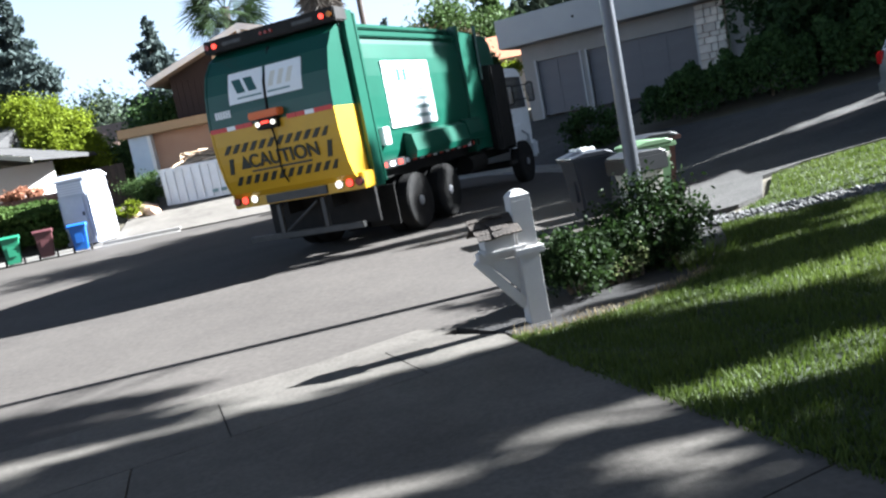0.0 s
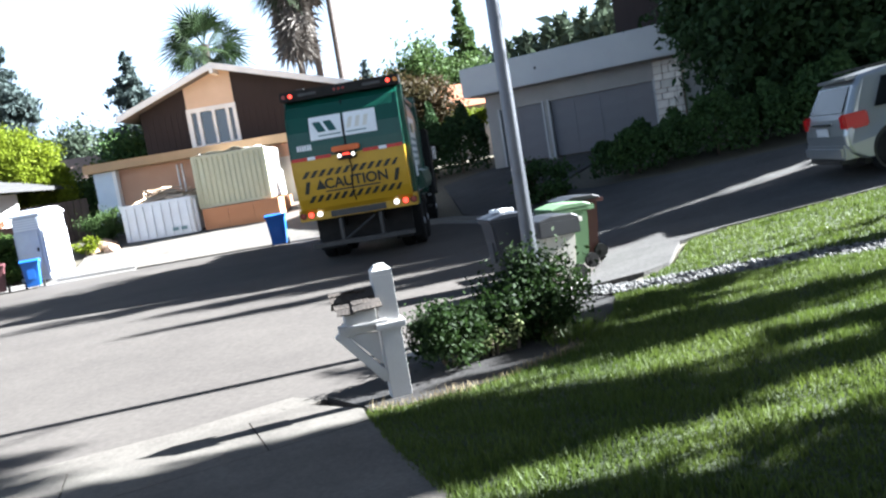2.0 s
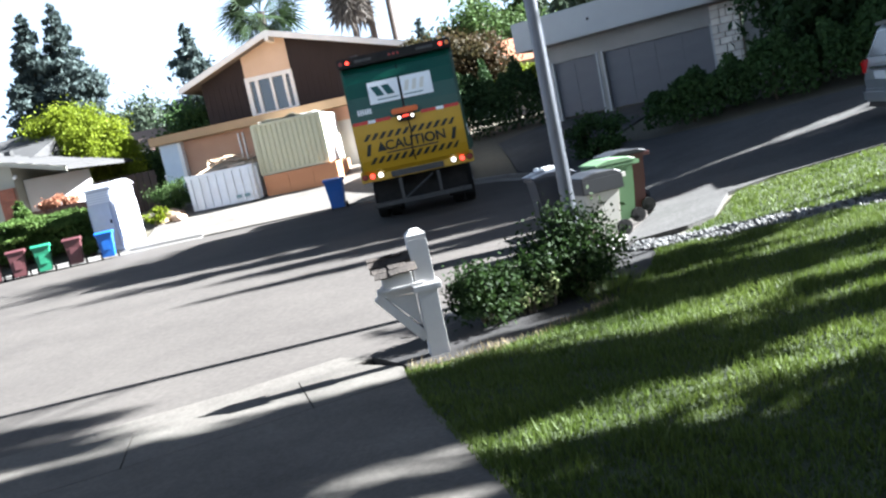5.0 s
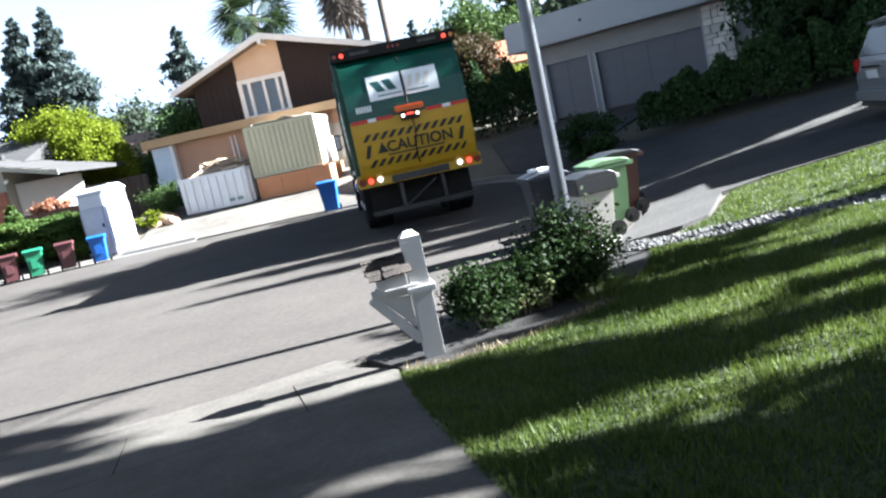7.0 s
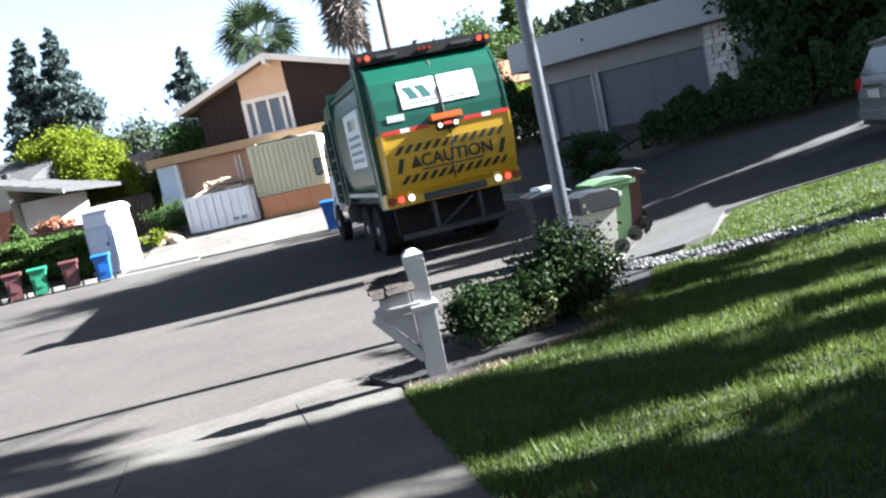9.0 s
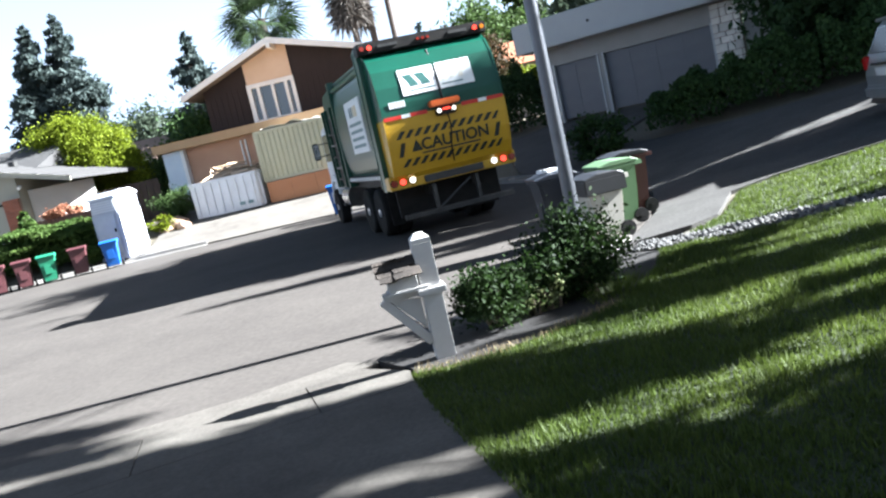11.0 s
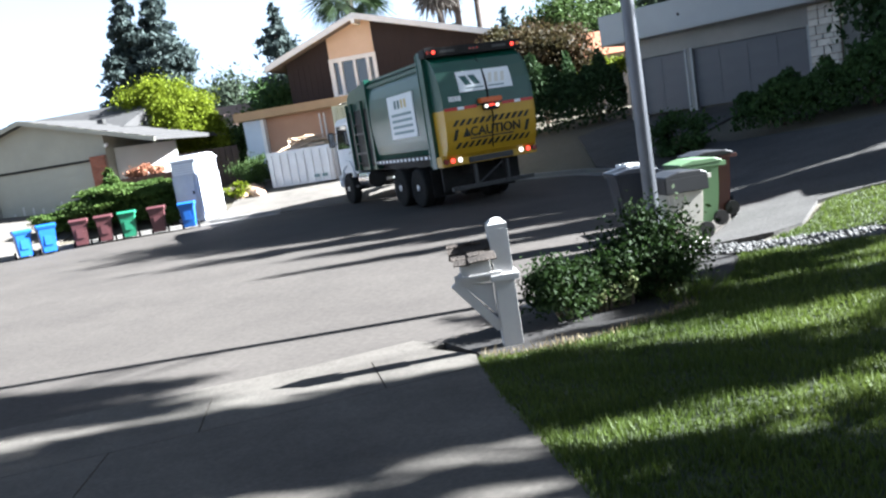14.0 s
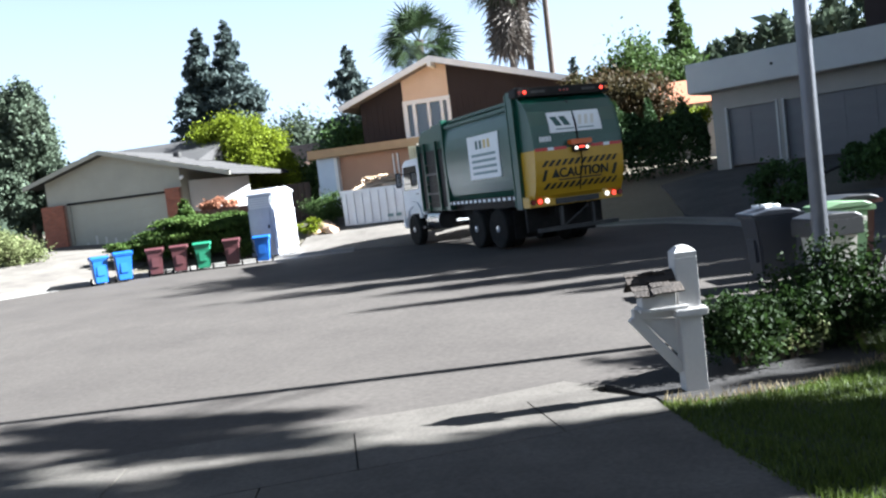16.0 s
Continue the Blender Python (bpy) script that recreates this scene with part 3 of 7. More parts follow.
def build_truck():
    truck = thing("garbage_truck", Matrix.Identity(4), "green and yellow side-loading garbage truck with white cab", "truck")
    # bowed tailgate
    up = [(0.62, 3.68), (0.36, 3.52), (0.18, 3.28), (0.07, 2.95), (0.015, 2.62), (0.0, 2.37)]
    low = [(0.0, 2.37), (0.005, 2.1), (0.035, 1.8), (0.10, 1.5), (0.20, 1.28), (0.38, 1.12), (0.60, 1.06)]

    def rear_y(z):
        pr = sorted([(p[1], p[0]) for p in up + low])
        return float(np.interp(z, [p[0] for p in pr], [p[1] for p in pr])) - 0.012
    part("tailgate_upper", prism(up + [(0.70, 2.37), (0.70, 3.68)], -1.22, 1.22), GREEN_PAINT, truck, "bowed green upper tailgate")
    part("tailgate_lower", prism(low + [(0.70, 1.06), (0.70, 2.37)], -1.22, 1.22), YELLOW_PAINT, truck, "bowed yellow lower tailgate")
    # side rims of the tailgate, a little proud
    for s in (-1, 1):
        for edge, paint in ((up, GREEN_PAINT), (low, YELLOW_PAINT)):
            part("tailgate_rim", prism([(p[0] - 0.012, p[1]) for p in edge] + [(p[0] + 0.05, p[1]) for p in edge[::-1]], s * 1.222 - 0.02, s * 1.222 + 0.02), paint, truck)
    # centre seam
    for z0, z1 in ((2.42, 3.0), (3.0, 3.55)):
        bm = bmesh.new()
        cyl(bm, (0.0, rear_y(z0) - 0.01, z0), (0.0, rear_y(z1) - 0.01, z1), 0.022, seg=8)
        part("tailgate_hose", bm, STEEL_DARK, truck)
    bm = bmesh.new()
    for k in range(6):
        za, zb = 2.3 - k * 0.16, 2.3 - (k + 1) * 0.16
        cyl(bm, (0.02 + 0.03 * math.sin(k), rear_y(za) - 0.02, za), (0.02 + 0.03 * math.sin(k + 1), rear_y(zb) - 0.02, zb), 0.014, seg=6)
    part("hanging_cable", bm, STEEL_DARK, truck)
    # reflective band
    for k in range(14):
        w = 2.44 / 14
        if abs(-1.22 + (k + 0.5) * w) < 0.33:
            continue
        part("reflective_tape", bx(-1.22 + k * w + 0.002, -1.22 + (k + 1) * w - 0.002, -0.014, 0.01, 2.335, 2.405), REFLECT_RED if k % 3 != 2 else SIGN_WHITE, truck)
    # logo panel and its plain shapes
    z0, z1 = 2.74, 3.24

    def plate(x0, x1, za, zb, lift, mat, name, label=""):
        bm = bmesh.new()
        nz = 6
        rows = []
        for k in range(nz + 1):
            z = za + (zb - za) * k / nz
            rows.append([bm.verts.new((x0, rear_y(z) - lift, z)), bm.verts.new((x1, rear_y(z) - lift, z)), bm.verts.new((x1, rear_y(z) + 0.02, z)), bm.verts.new((x0, rear_y(z) + 0.02, z))])
        for a, b in zip(rows, rows[1:]):
            for i in range(4):
                bm.faces.new((a[i], a[(i + 1) % 4], b[(i + 1) % 4], b[i]))
        bm.faces.new(rows[0])
        bm.faces.new(rows[-1])
        bmesh.ops.recalc_face_normals(bm, faces=bm.faces)
        return part(name, bm, mat, truck, label)
    plate(-0.73, -0.03, z0, z1, 0.006, SIGN_WHITE, "logo_panel", "white vinyl logo panel")
    plate(0.03, 0.73, z0, z1, 0.006, SIGN_WHITE, "logo_panel", "white vinyl logo panel")
    bm = bmesh.new()
    for k, (xa, xb) in enumerate(((-0.58, -0.46), (-0.34, -0.22))):
        za, zb = 3.13, 2.90
        vs = [(xa - 0.085, za), (xa + 0.085, za), (xb + 0.085, zb), (xb - 0.085, zb)]
        a = [bm.verts.new((x, rear_y(z) - 0.012 - 0.001 * k, z)) for x, z in vs]
        b = [bm.verts.new((x, rear_y(z), z)) for x, z in vs]
        bm.faces.new(a)
        bm.faces.new(b)
        for i in range(4):
            bm.faces.new((a[i], a[(i + 1) % 4], b[(i + 1) % 4], b[i]))
    bmesh.ops.recalc_face_normals(bm, faces=bm.faces)
    part("logo_shape", bm, LOGO_GREEN, truck, "dark green logo shape")
    bm = bmesh.new()
    stripes(bm, 0.08, 0.6, 2.9, 3.13, 3, lambda z: rear_y(z) - 0.012, 0.06)
    part("logo_shape", bm, material("faded_gold_print", (0.62, 0.60, 0.52), 0.5), truck, "faded pale gold logo shape")
    part("print_bar", bx(-0.55, -0.06, rear_y(2.82) - 0.012, rear_y(2.82), 2.805, 2.835), TEXT_GREY, truck)
    part("print_bar", bx(0.06, 0.5, rear_y(2.82) - 0.012, rear_y(2.82), 2.805, 2.835), TEXT_GREY, truck)
    for k in range(6):
        part("number_bar", bx(-1.06 + k * 0.055, -1.02 + k * 0.055, rear_y(2.62) - 0.004, rear_y(2.62) + 0.004, 2.55, 2.67), SIGN_WHITE, truck)
    # caution sticker
    bm = bmesh.new()
    stripes(bm, -1.07, 1.07, 1.96, 2.10, 12, lambda z: rear_y(z) - 0.002, 0.12)
    stripes(bm, -1.03, 1.07, 1.42, 1.56, 12, lambda z: rear_y(z) - 0.004, 0.12)
    stripes(bm, -1.07, -0.90, 1.62, 1.88, 1, lambda z: rear_y(z) - 0.002, 0.08)
    stripes(bm, 0.90, 1.07, 1.62, 1.88, 1, lambda z: rear_y(z) - 0.002, 0.08)
    part("hazard_stripes", bm, BLACK_VINYL, truck, "black diagonal hazard stripes")
    cu = bpy.data.curves.new("caution_text", "FONT")
    cu.body = "CAUTION"
    cu.size = 0.31
    cu.extrude = 0.006
    cu.offset = 0.006
    cu.align_x = "CENTER"
    cu.materials.append(BLACK_VINYL)
    tx = new("caution_text", cu)
    tx.parent = truck
    tx.matrix_basis = pose(0.10, rear_y(1.68) - 0.012, 1.68, 99, 0, 0)
    bm = bmesh.new()
    t = [(-0.80, 1.68), (-0.58, 1.68), (-0.69, 1.90)]
    a = [bm.verts.new((x, rear_y(z) - 0.003, z)) for x, z in t]
    b = [bm.verts.new((x, rear_y(z) + 0.01, z)) for x, z in t]
    bm.faces.new(a)
    bm.faces.new(b)
    for i in range(3):
        bm.faces.new((a[i], a[(i + 1) % 3], b[(i + 1) % 3], b[i]))
    part("warning_triangle", bm, BLACK_VINYL, truck)
    part("print_bar", bx(-0.6, 0.6, rear_y(1.62) - 0.008, rear_y(1.62) + 0.01, 1.605, 1.635), BLACK_VINYL, truck)
    # lamp hood in the middle
    part("camera_hood", bx(-0.30, 0.30, -0.16, 0.05, 2.42, 2.54, bevel=0.02), ORANGE, truck, "orange hood over the middle lamps")
    part("lamp_bracket", bx(-0.20, 0.20, -0.13, 0.05, 2.24, 2.42, bevel=0.02), STEEL_DARK, truck)
    for x in (-0.05, 0.0, 0.05):
        part("middle_lamp", cy((x, -0.15, 2.35), (x, -0.12, 2.35), 0.024, seg=10), LAMP_RED, truck)
    part("middle_lens", cy((-0.15, -0.145, 2.33), (-0.15, -0.12, 2.33), 0.04, seg=12), LAMP_WHITE, truck)
    part("middle_lens", cy((0.15, -0.145, 2.33), (0.15, -0.12, 2.33), 0.04, seg=12), LAMP_WHITE, truck)
    # lamp bar on the roof edge
    part("lamp_bar", bx(-1.33, 1.33, 0.42, 0.80, 3.68, 3.90, bevel=0.02), STEEL_DARK, truck, "dark lamp bar along the top edge")
    for x, w in ((-0.72, 0.2), (0.72, 0.2), (0.0, 0.0)):
        if w:
            part("bar_light", bx(x - w, x + w, 0.405, 0.43, 3.76, 3.82, bevel=0.008), STEEL_MID, truck)
    for x, mt in ((-1.24, LAMP_DIM), (-1.09, LAMP_RED), (1.09, LAMP_RED), (1.24, LAMP_AMBER), (-0.1, LAMP_DIM), (0.0, LAMP_DIM), (0.1, LAMP_DIM)):
        part("marker_lamp", cy((x, 0.425, 3.79), (x, 0.395, 3.79), 0.045 if abs(x) > 0.5 else 0.03, seg=14), mt, truck)
    # rear corner posts and body
    for s in (-1, 1):
        part("corner_post", prism([(0.70, 1.0), (0.98, 1.0), (0.98, 3.86), (0.74, 3.86), (0.70, 3.5)], s * 1.225, s * 1.32), GREEN_PAINT, truck)
        part("post_channel", bx(min(s * 1.22, s * 1.335), max(s * 1.22, s * 1.335), 0.98, 1.06, 1.05, 3.82, bevel=0.01), GREEN_PAINT, truck)
        part("latch_cylinder", cy((s * 1.17, 0.62, 1.5), (s * 1.17, 0.68, 3.4), 0.04, seg=10), STEEL_DARK, truck)
    half = [(1.14, 1.34), (1.20, 1.5), (1.24, 1.75), (1.265, 2.1), (1.27, 2.45), (1.265, 2.8), (1.24, 3.1), (1.20, 3.35), (1.14, 3.55), (1.03, 3.66)]
    body = [(-x, z) for x, z in half] + half[::-1]
    part("body", prism(body, 0.95, 5.25, "y"), GREEN_PAINT, truck, "bowed green steel refuse body", smooth=False)
    for s in (-1, 1):
        part("top_rail", bx(min(s * 1.12, s * 1.24), max(s * 1.12, s * 1.24), 1.0, 5.2, 3.46, 3.56, bevel=0.02), GREEN_PAINT, truck)
        part("top_rail", bx(min(s * 1.02, s * 1.14), max(s * 1.02, s * 1.14), 1.0, 5.2, 3.62, 3.70, bevel=0.02), GREEN_PAINT, truck)
        part("front_post", bx(min(s * 1.1, s * 1.29), max(s * 1.1, s * 1.29), 5.2, 5.36, 1.1, 3.74, bevel=0.015), GREEN_PAINT, truck)
        # side sign
        m = SIGN_WHITE
        part("side_sign", bx(min(s * 1.24, s * 1.285), max(s * 1.24, s * 1.285), 1.70, 3.55, 1.88, 3.04), m, truck, "white vinyl sign on the flank")
        sx0, sx1 = min(s * 1.285, s * 1.29), max(s * 1.285, s * 1.29)
        fl = 1 if s < 0 else -1
        for k in range(4):
            c = 2.62 + fl * (0.36 - k * 0.24)
            part("logo_shape", bx(sx0, sx1, c - 0.07, c + 0.07, 2.68, 2.90, m=None), LOGO_GREEN if k < 2 else LOGO_GOLD, truck)
        for k in range(4):
            part("print_bar", bx(sx0, sx1, 1.9, 3.35, 2.0 + 0.16 * k, 2.07 + 0.16 * k), TEXT_GREY, truck)
        # side skirt with tape
        part("side_rail", bx(min(s * 1.13, s * 1.26), max(s * 1.13, s * 1.26), 0.7, 5.5, 1.22, 1.36, bevel=0.01), STEEL_DARK, truck)
        for k in range(16):
            y0 = 0.8 + k * 0.29
            part("reflective_tape", bx(min(s * 1.262, s * 1.268), max(s * 1.262, s * 1.268), y0, y0 + 0.16, 1.25, 1.33), REFLECT_RED if k % 2 and s > 0 else SIGN_WHITE, truck)
    # right flank tank
    part("side_tank", prism([(1.22, 1.28), (1.42, 1.30), (1.46, 1.42), (1.40, 1.72), (1.24, 1.78)], 2.1, 4.6, "y"), GREEN_PAINT, truck)
    part("side_tank", prism([(1.22, 1.36), (1.40, 1.38), (1.42, 1.5), (1.36, 1.78), (1.24, 1.82)], 4.7, 5.6, "y"), GREEN_PAINT, truck)
    part("control_box", bx(1.25, 1.36, 1.2, 1.42, 1.62, 1.92, bevel=0.015), SIGN_WHITE, truck)
    # hopper and loading arm between body and cab
    part("hopper", prism([(5.3, 1.1), (7.45, 1.1), (7.5, 2.9), (7.40, 3.4), (7.1, 3.58), (5.3, 3.68)], -1.16, 1.16), GREEN_PAINT, truck)
    for k in range(5):
        part("hopper_step", bx(-1.27, -1.16, 5.95, 6.9, 1.30 + 0.30 * k, 1.36 + 0.30 * k, bevel=0.01), STEEL_MID if k % 2 else STEEL_DARK, truck)
    part("hopper_panel", bx(-1.20, -1.16, 5.5, 7.4, 1.2, 2.95), STEEL_DARK, truck)
    for y in (5.95, 6.9, 7.42):
        part("hopper_post", bx(-1.27, -1.18, y - 0.04, y + 0.04, 1.1, 3.2, bevel=0.01), GREEN_PAINT, truck)
    arm = part("loading_arm", bx(1.16, 1.42, 6.5, 7.4, 1.0, 2.9, bevel=0.04), STEEL_DARK, truck, "dark folded loading arm")
    part("arm_grip", cy((1.30, 6.6, 1.0), (1.30, 6.6, 2.2), 0.12, seg=12), STEEL_DARK, arm)
    part("arm_grip", cy((1.34, 7.3, 0.95), (1.34, 7.3, 2.4), 0.10, seg=12), STEEL_DARK, arm)
    part("hopper_rod", cy((1.2, 6.45, 2.6), (1.2, 6.5, 3.8), 0.04, seg=8), GREEN_PAINT, truck)
    # cab
    cab = prism([(7.6, 1.0), (9.42, 1.0), (9.5, 1.15), (9.5, 1.9), (9.30, 2.72), (9.1, 2.84), (7.72, 2.86), (7.6, 2.75)], -1.14, 1.14)
    bmesh.ops.bevel(cab, geom=cab.edges[:], offset=0.05, segments=2, affect="EDGES")
    cab = part("cab", cab, WHITE_PAINT, truck, "white low-entry cab")
    for s in (-1, 1):
        part("side_window", prism([(7.95, 1.85), (9.28, 1.85), (9.16, 2.62), (8.0, 2.62)], s * 1.132, s * 1.152), GLASS_DARK, cab)
        part("wheel_arch", prism([(7.85, 0.9), (7.9, 1.2), (8.15, 1.42), (8.6, 1.46), (9.0, 1.38), (9.2, 1.15), (9.22, 0.9), (9.1, 0.9), (9.0, 1.15), (8.55, 1.3), (8.1, 1.2), (7.97, 0.9)], s * 1.1, s * 1.2), WHITE_PAINT, cab)
        mr = part("mirror", bx(s * 1.42 - 0.1, s * 1.42 + 0.1, 8.95, 9.05, 1.95, 2.45, bevel=0.03), STEEL_DARK, cab)
        part("mirror_glass", bx(s * 1.42 - 0.08, s * 1.42 + 0.08, 8.942, 8.948, 1.99, 2.41), CHROME, mr)
        for z in (2.05, 2.4):
            part("mirror_arm", cy((s * 1.12, 9.05, z), (s * 1.4, 9.0, z), 0.015, seg=6), STEEL_DARK, mr)
        part("cab_step", bx(s * 1.1 - 0.06, s * 1.1 + 0.06, 7.65, 7.95, 0.55, 0.62, bevel=0.01), STEEL_MID, truck)
        part("door_handle", bx(s * 1.15 - 0.012, s * 1.15 + 0.012, 8.0, 8.15, 1.68, 1.71), STEEL_DARK, cab)
    part("windscreen", prism([(9.497, 1.9), (9.515, 1.9), (9.325, 2.7), (9.30, 2.7)], -1.0, 1.0), GLASS_DARK, cab)
    part("rear_window", bx(-0.6, 0.6, 7.588, 7.602, 1.95, 2.55), GLASS_DARK, cab)
    part("front_bumper", bx(-1.2, 1.2, 9.4, 9.62, 0.55, 0.98, bevel=0.05), WHITE_PAINT, truck)
    # chassis
    for s in (-1, 1):
        part("chassis_rail", bx(s * 0.45 - 0.05, s * 0.45 + 0.05, 0.55, 9.3, 0.78, 1.08), STEEL_DARK, truck)
    part("under_body", bx(-1.05, 1.05, 0.75, 7.4, 1.06, 1.34), STEEL_DARK, truck)
    for y in (2.3, 3.62, 8.45):
        part("axle", cy((-1.0, y, 0.52), (1.0, y, 0.52), 0.09, seg=10), STEEL_DARK, truck)
    part("fuel_tank", cy((-0.95, 6.3, 0.82), (-0.95, 7.3, 0.82), 0.30, seg=22), CHROME, truck, "polished aluminium tank")
    part("air_tank", cy((0.95, 5.2, 0.85), (0.95, 6.1, 0.85), 0.2, seg=16), STEEL_DARK, truck)
    # yellow lamp rail and underride frame
    part("lamp_rail", bx(-1.33, 1.33, 0.30, 0.66, 1.02, 1.29, bevel=0.02), YELLOW_PAINT, truck)
    part("rail_plate", bx(-0.62, 0.62, 0.27, 0.31, 1.04, 1.18, bevel=0.01), STEEL_MID, truck)
    for x, mt in ((-1.24, LAMP_DIM), (-1.06, LAMP_RED), (-0.86, LAMP_WHITE), (0.86, LAMP_WHITE), (1.06, LAMP_RED), (1.24, LAMP_DIM)):
        lamp = part("tail_lamp", cy((x, 0.305, 1.15), (x, 0.27, 1.15), 0.062, seg=18), mt, truck)
        part("lamp_ring", cy((x, 0.31, 1.15), (x, 0.285, 1.15), 0.078, seg=18), STEEL_DARK, lamp)
    part("rear_shield", bx(-1.1, 1.1, 0.95, 1.02, 0.40, 1.12), STEEL_DARK, truck)
    for s in (-1, 1):
        part("underride_leg", bx(s * 0.45 - 0.035, s * 0.45 + 0.035, 0.32, 0.40, 0.46, 0.98), STEEL_MID, truck)
        part("mud_flap", bx(s * 0.9 - 0.3, s * 0.9 + 0.3, 1.45, 1.47, 0.25, 0.95), RUBBER, truck)
    part("underride_bar", bx(-1.15, 1.15, 0.30, 0.40, 0.40, 0.50, bevel=0.01), STEEL_MID, truck)
    part("brace", cy((-0.40, 0.36, 0.50), (0.32, 0.36, 0.94), 0.022, seg=8), STEEL_MID, truck)
    # roof bits
    part("roof_beacon", bx(-1.05, -0.85, 0.9, 1.1, 3.88, 3.98, bevel=0.02), STEEL_MID, truck)
    part("roof_hatch", bx(-0.9, 0.9, 5.4, 7.0, 3.66, 3.74, bevel=0.02), GREEN_PAINT, truck)
    # wheels
    tyre, rim = wheel_meshes()
    wheels = []
    first = None
    for y in (2.3, 3.62, 8.45):
        for s in (-1, 1):
            w = new("wheel")
            w.parent = truck
            w.matrix_basis = pose(s * 1.12, y, 0.52, 0, 0, 0 if s > 0 else 180)
            if first is None:
                first = (part("tyre", tyre, RUBBER, w), part("rim", rim, RIM_GREY, w))
            else:
                share("tyre", first[0].data, w, Matrix.Identity(4))
                share("rim", first[1].data, w, Matrix.Identity(4))
            if y < 5:
                share("inner_tyre", first[0].data, w, pose(-0.31, 0, 0))
            wheels.append((w, s, y))
    return truck, wheels


truck, truck_wheels = build_truck()

# ---- houses ----
def wall_with_door(name, x0, x1, z0, z1, doors, y0, y1, mat, parent):
    """A wall along x with door openings through it; doors are (a, b, top)."""
    pts = [(x0, z0)]
    for a, b, t in doors:
        pts += [(a, z0), (a, t), (b, t), (b, z0)]
    pts += [(x1, z0), (x1, z1), (x0, z1)]
    return part(name, prism(pts, y0, y1, "y"), mat, parent)


def panel_door(parent, a, b, z0, z1, y, mat, rows, cols, name="garage_door"):
    """A sectional garage door of raised panels."""
    door = part(name, bx(a, b, y, y + 0.05, z0, z1), mat, parent)
    pw, ph = (b - a) / cols, (z1 - z0) / rows
    me = None
    for r in range(rows):
        for c in range(cols):
            if me is None:
                bm = bx(-pw / 2 + 0.04, pw / 2 - 0.04, -0.018, 0.0, -ph / 2 + 0.035, ph / 2 - 0.035, bevel=0.008)
                p = part("panel", bm, mat, door)
                me = p.data
                p.matrix_basis = pose(a + pw * (c + 0.5), y, z0 + ph * (r + 0.5))
            else:
                share("panel", me, door, pose(a + pw * (c + 0.5), y, z0 + ph * (r + 0.5)))
    return door


def bricks(parent, x0, x1, y0, y1, z0, z1):
    """A brick pier: a mortar core with its bricks proud of it."""
    core = part("mortar_core", bx(x0 + 0.012, x1 - 0.012, y0 + 0.012, y1 - 0.012, z0, z1), MORTAR, parent)
    rows = round((z1 - z0) / 0.085)
    n = max(2, round((x1 - x0) / 0.24))
    w = (x1 - x0) / n
    mesh_full = None
    for r in range(rows):
        off = 0.0 if r % 2 == 0 else w / 2
        k = 0
        xx = x0
        while xx < x1 - 0.02:
            xe = min(x1, x0 + off + k * w + (w if off == 0 else 0)) if not (off and k == 0) else x0 + off
            if xe <= xx + 0.01:
                k += 1
                continue
            width = xe - xx - 0.012
            key = round(width, 2)
            z = z0 + (z1 - z0) * (r + 0.5) / rows
            if key not in brick_cache:
                b = part("brick", bx(-key / 2, key / 2, -0.05, 0.05, -0.035, 0.035), BRICK, parent)
                brick_cache[key] = b.data
            else:
                b = share("brick", brick_cache[key], parent, Matrix.Identity(4))
            b.matrix_basis = pose((xx + xe) / 2, y0 + 0.045, z)
            xx = xe
            k += 1


brick_cache = {}


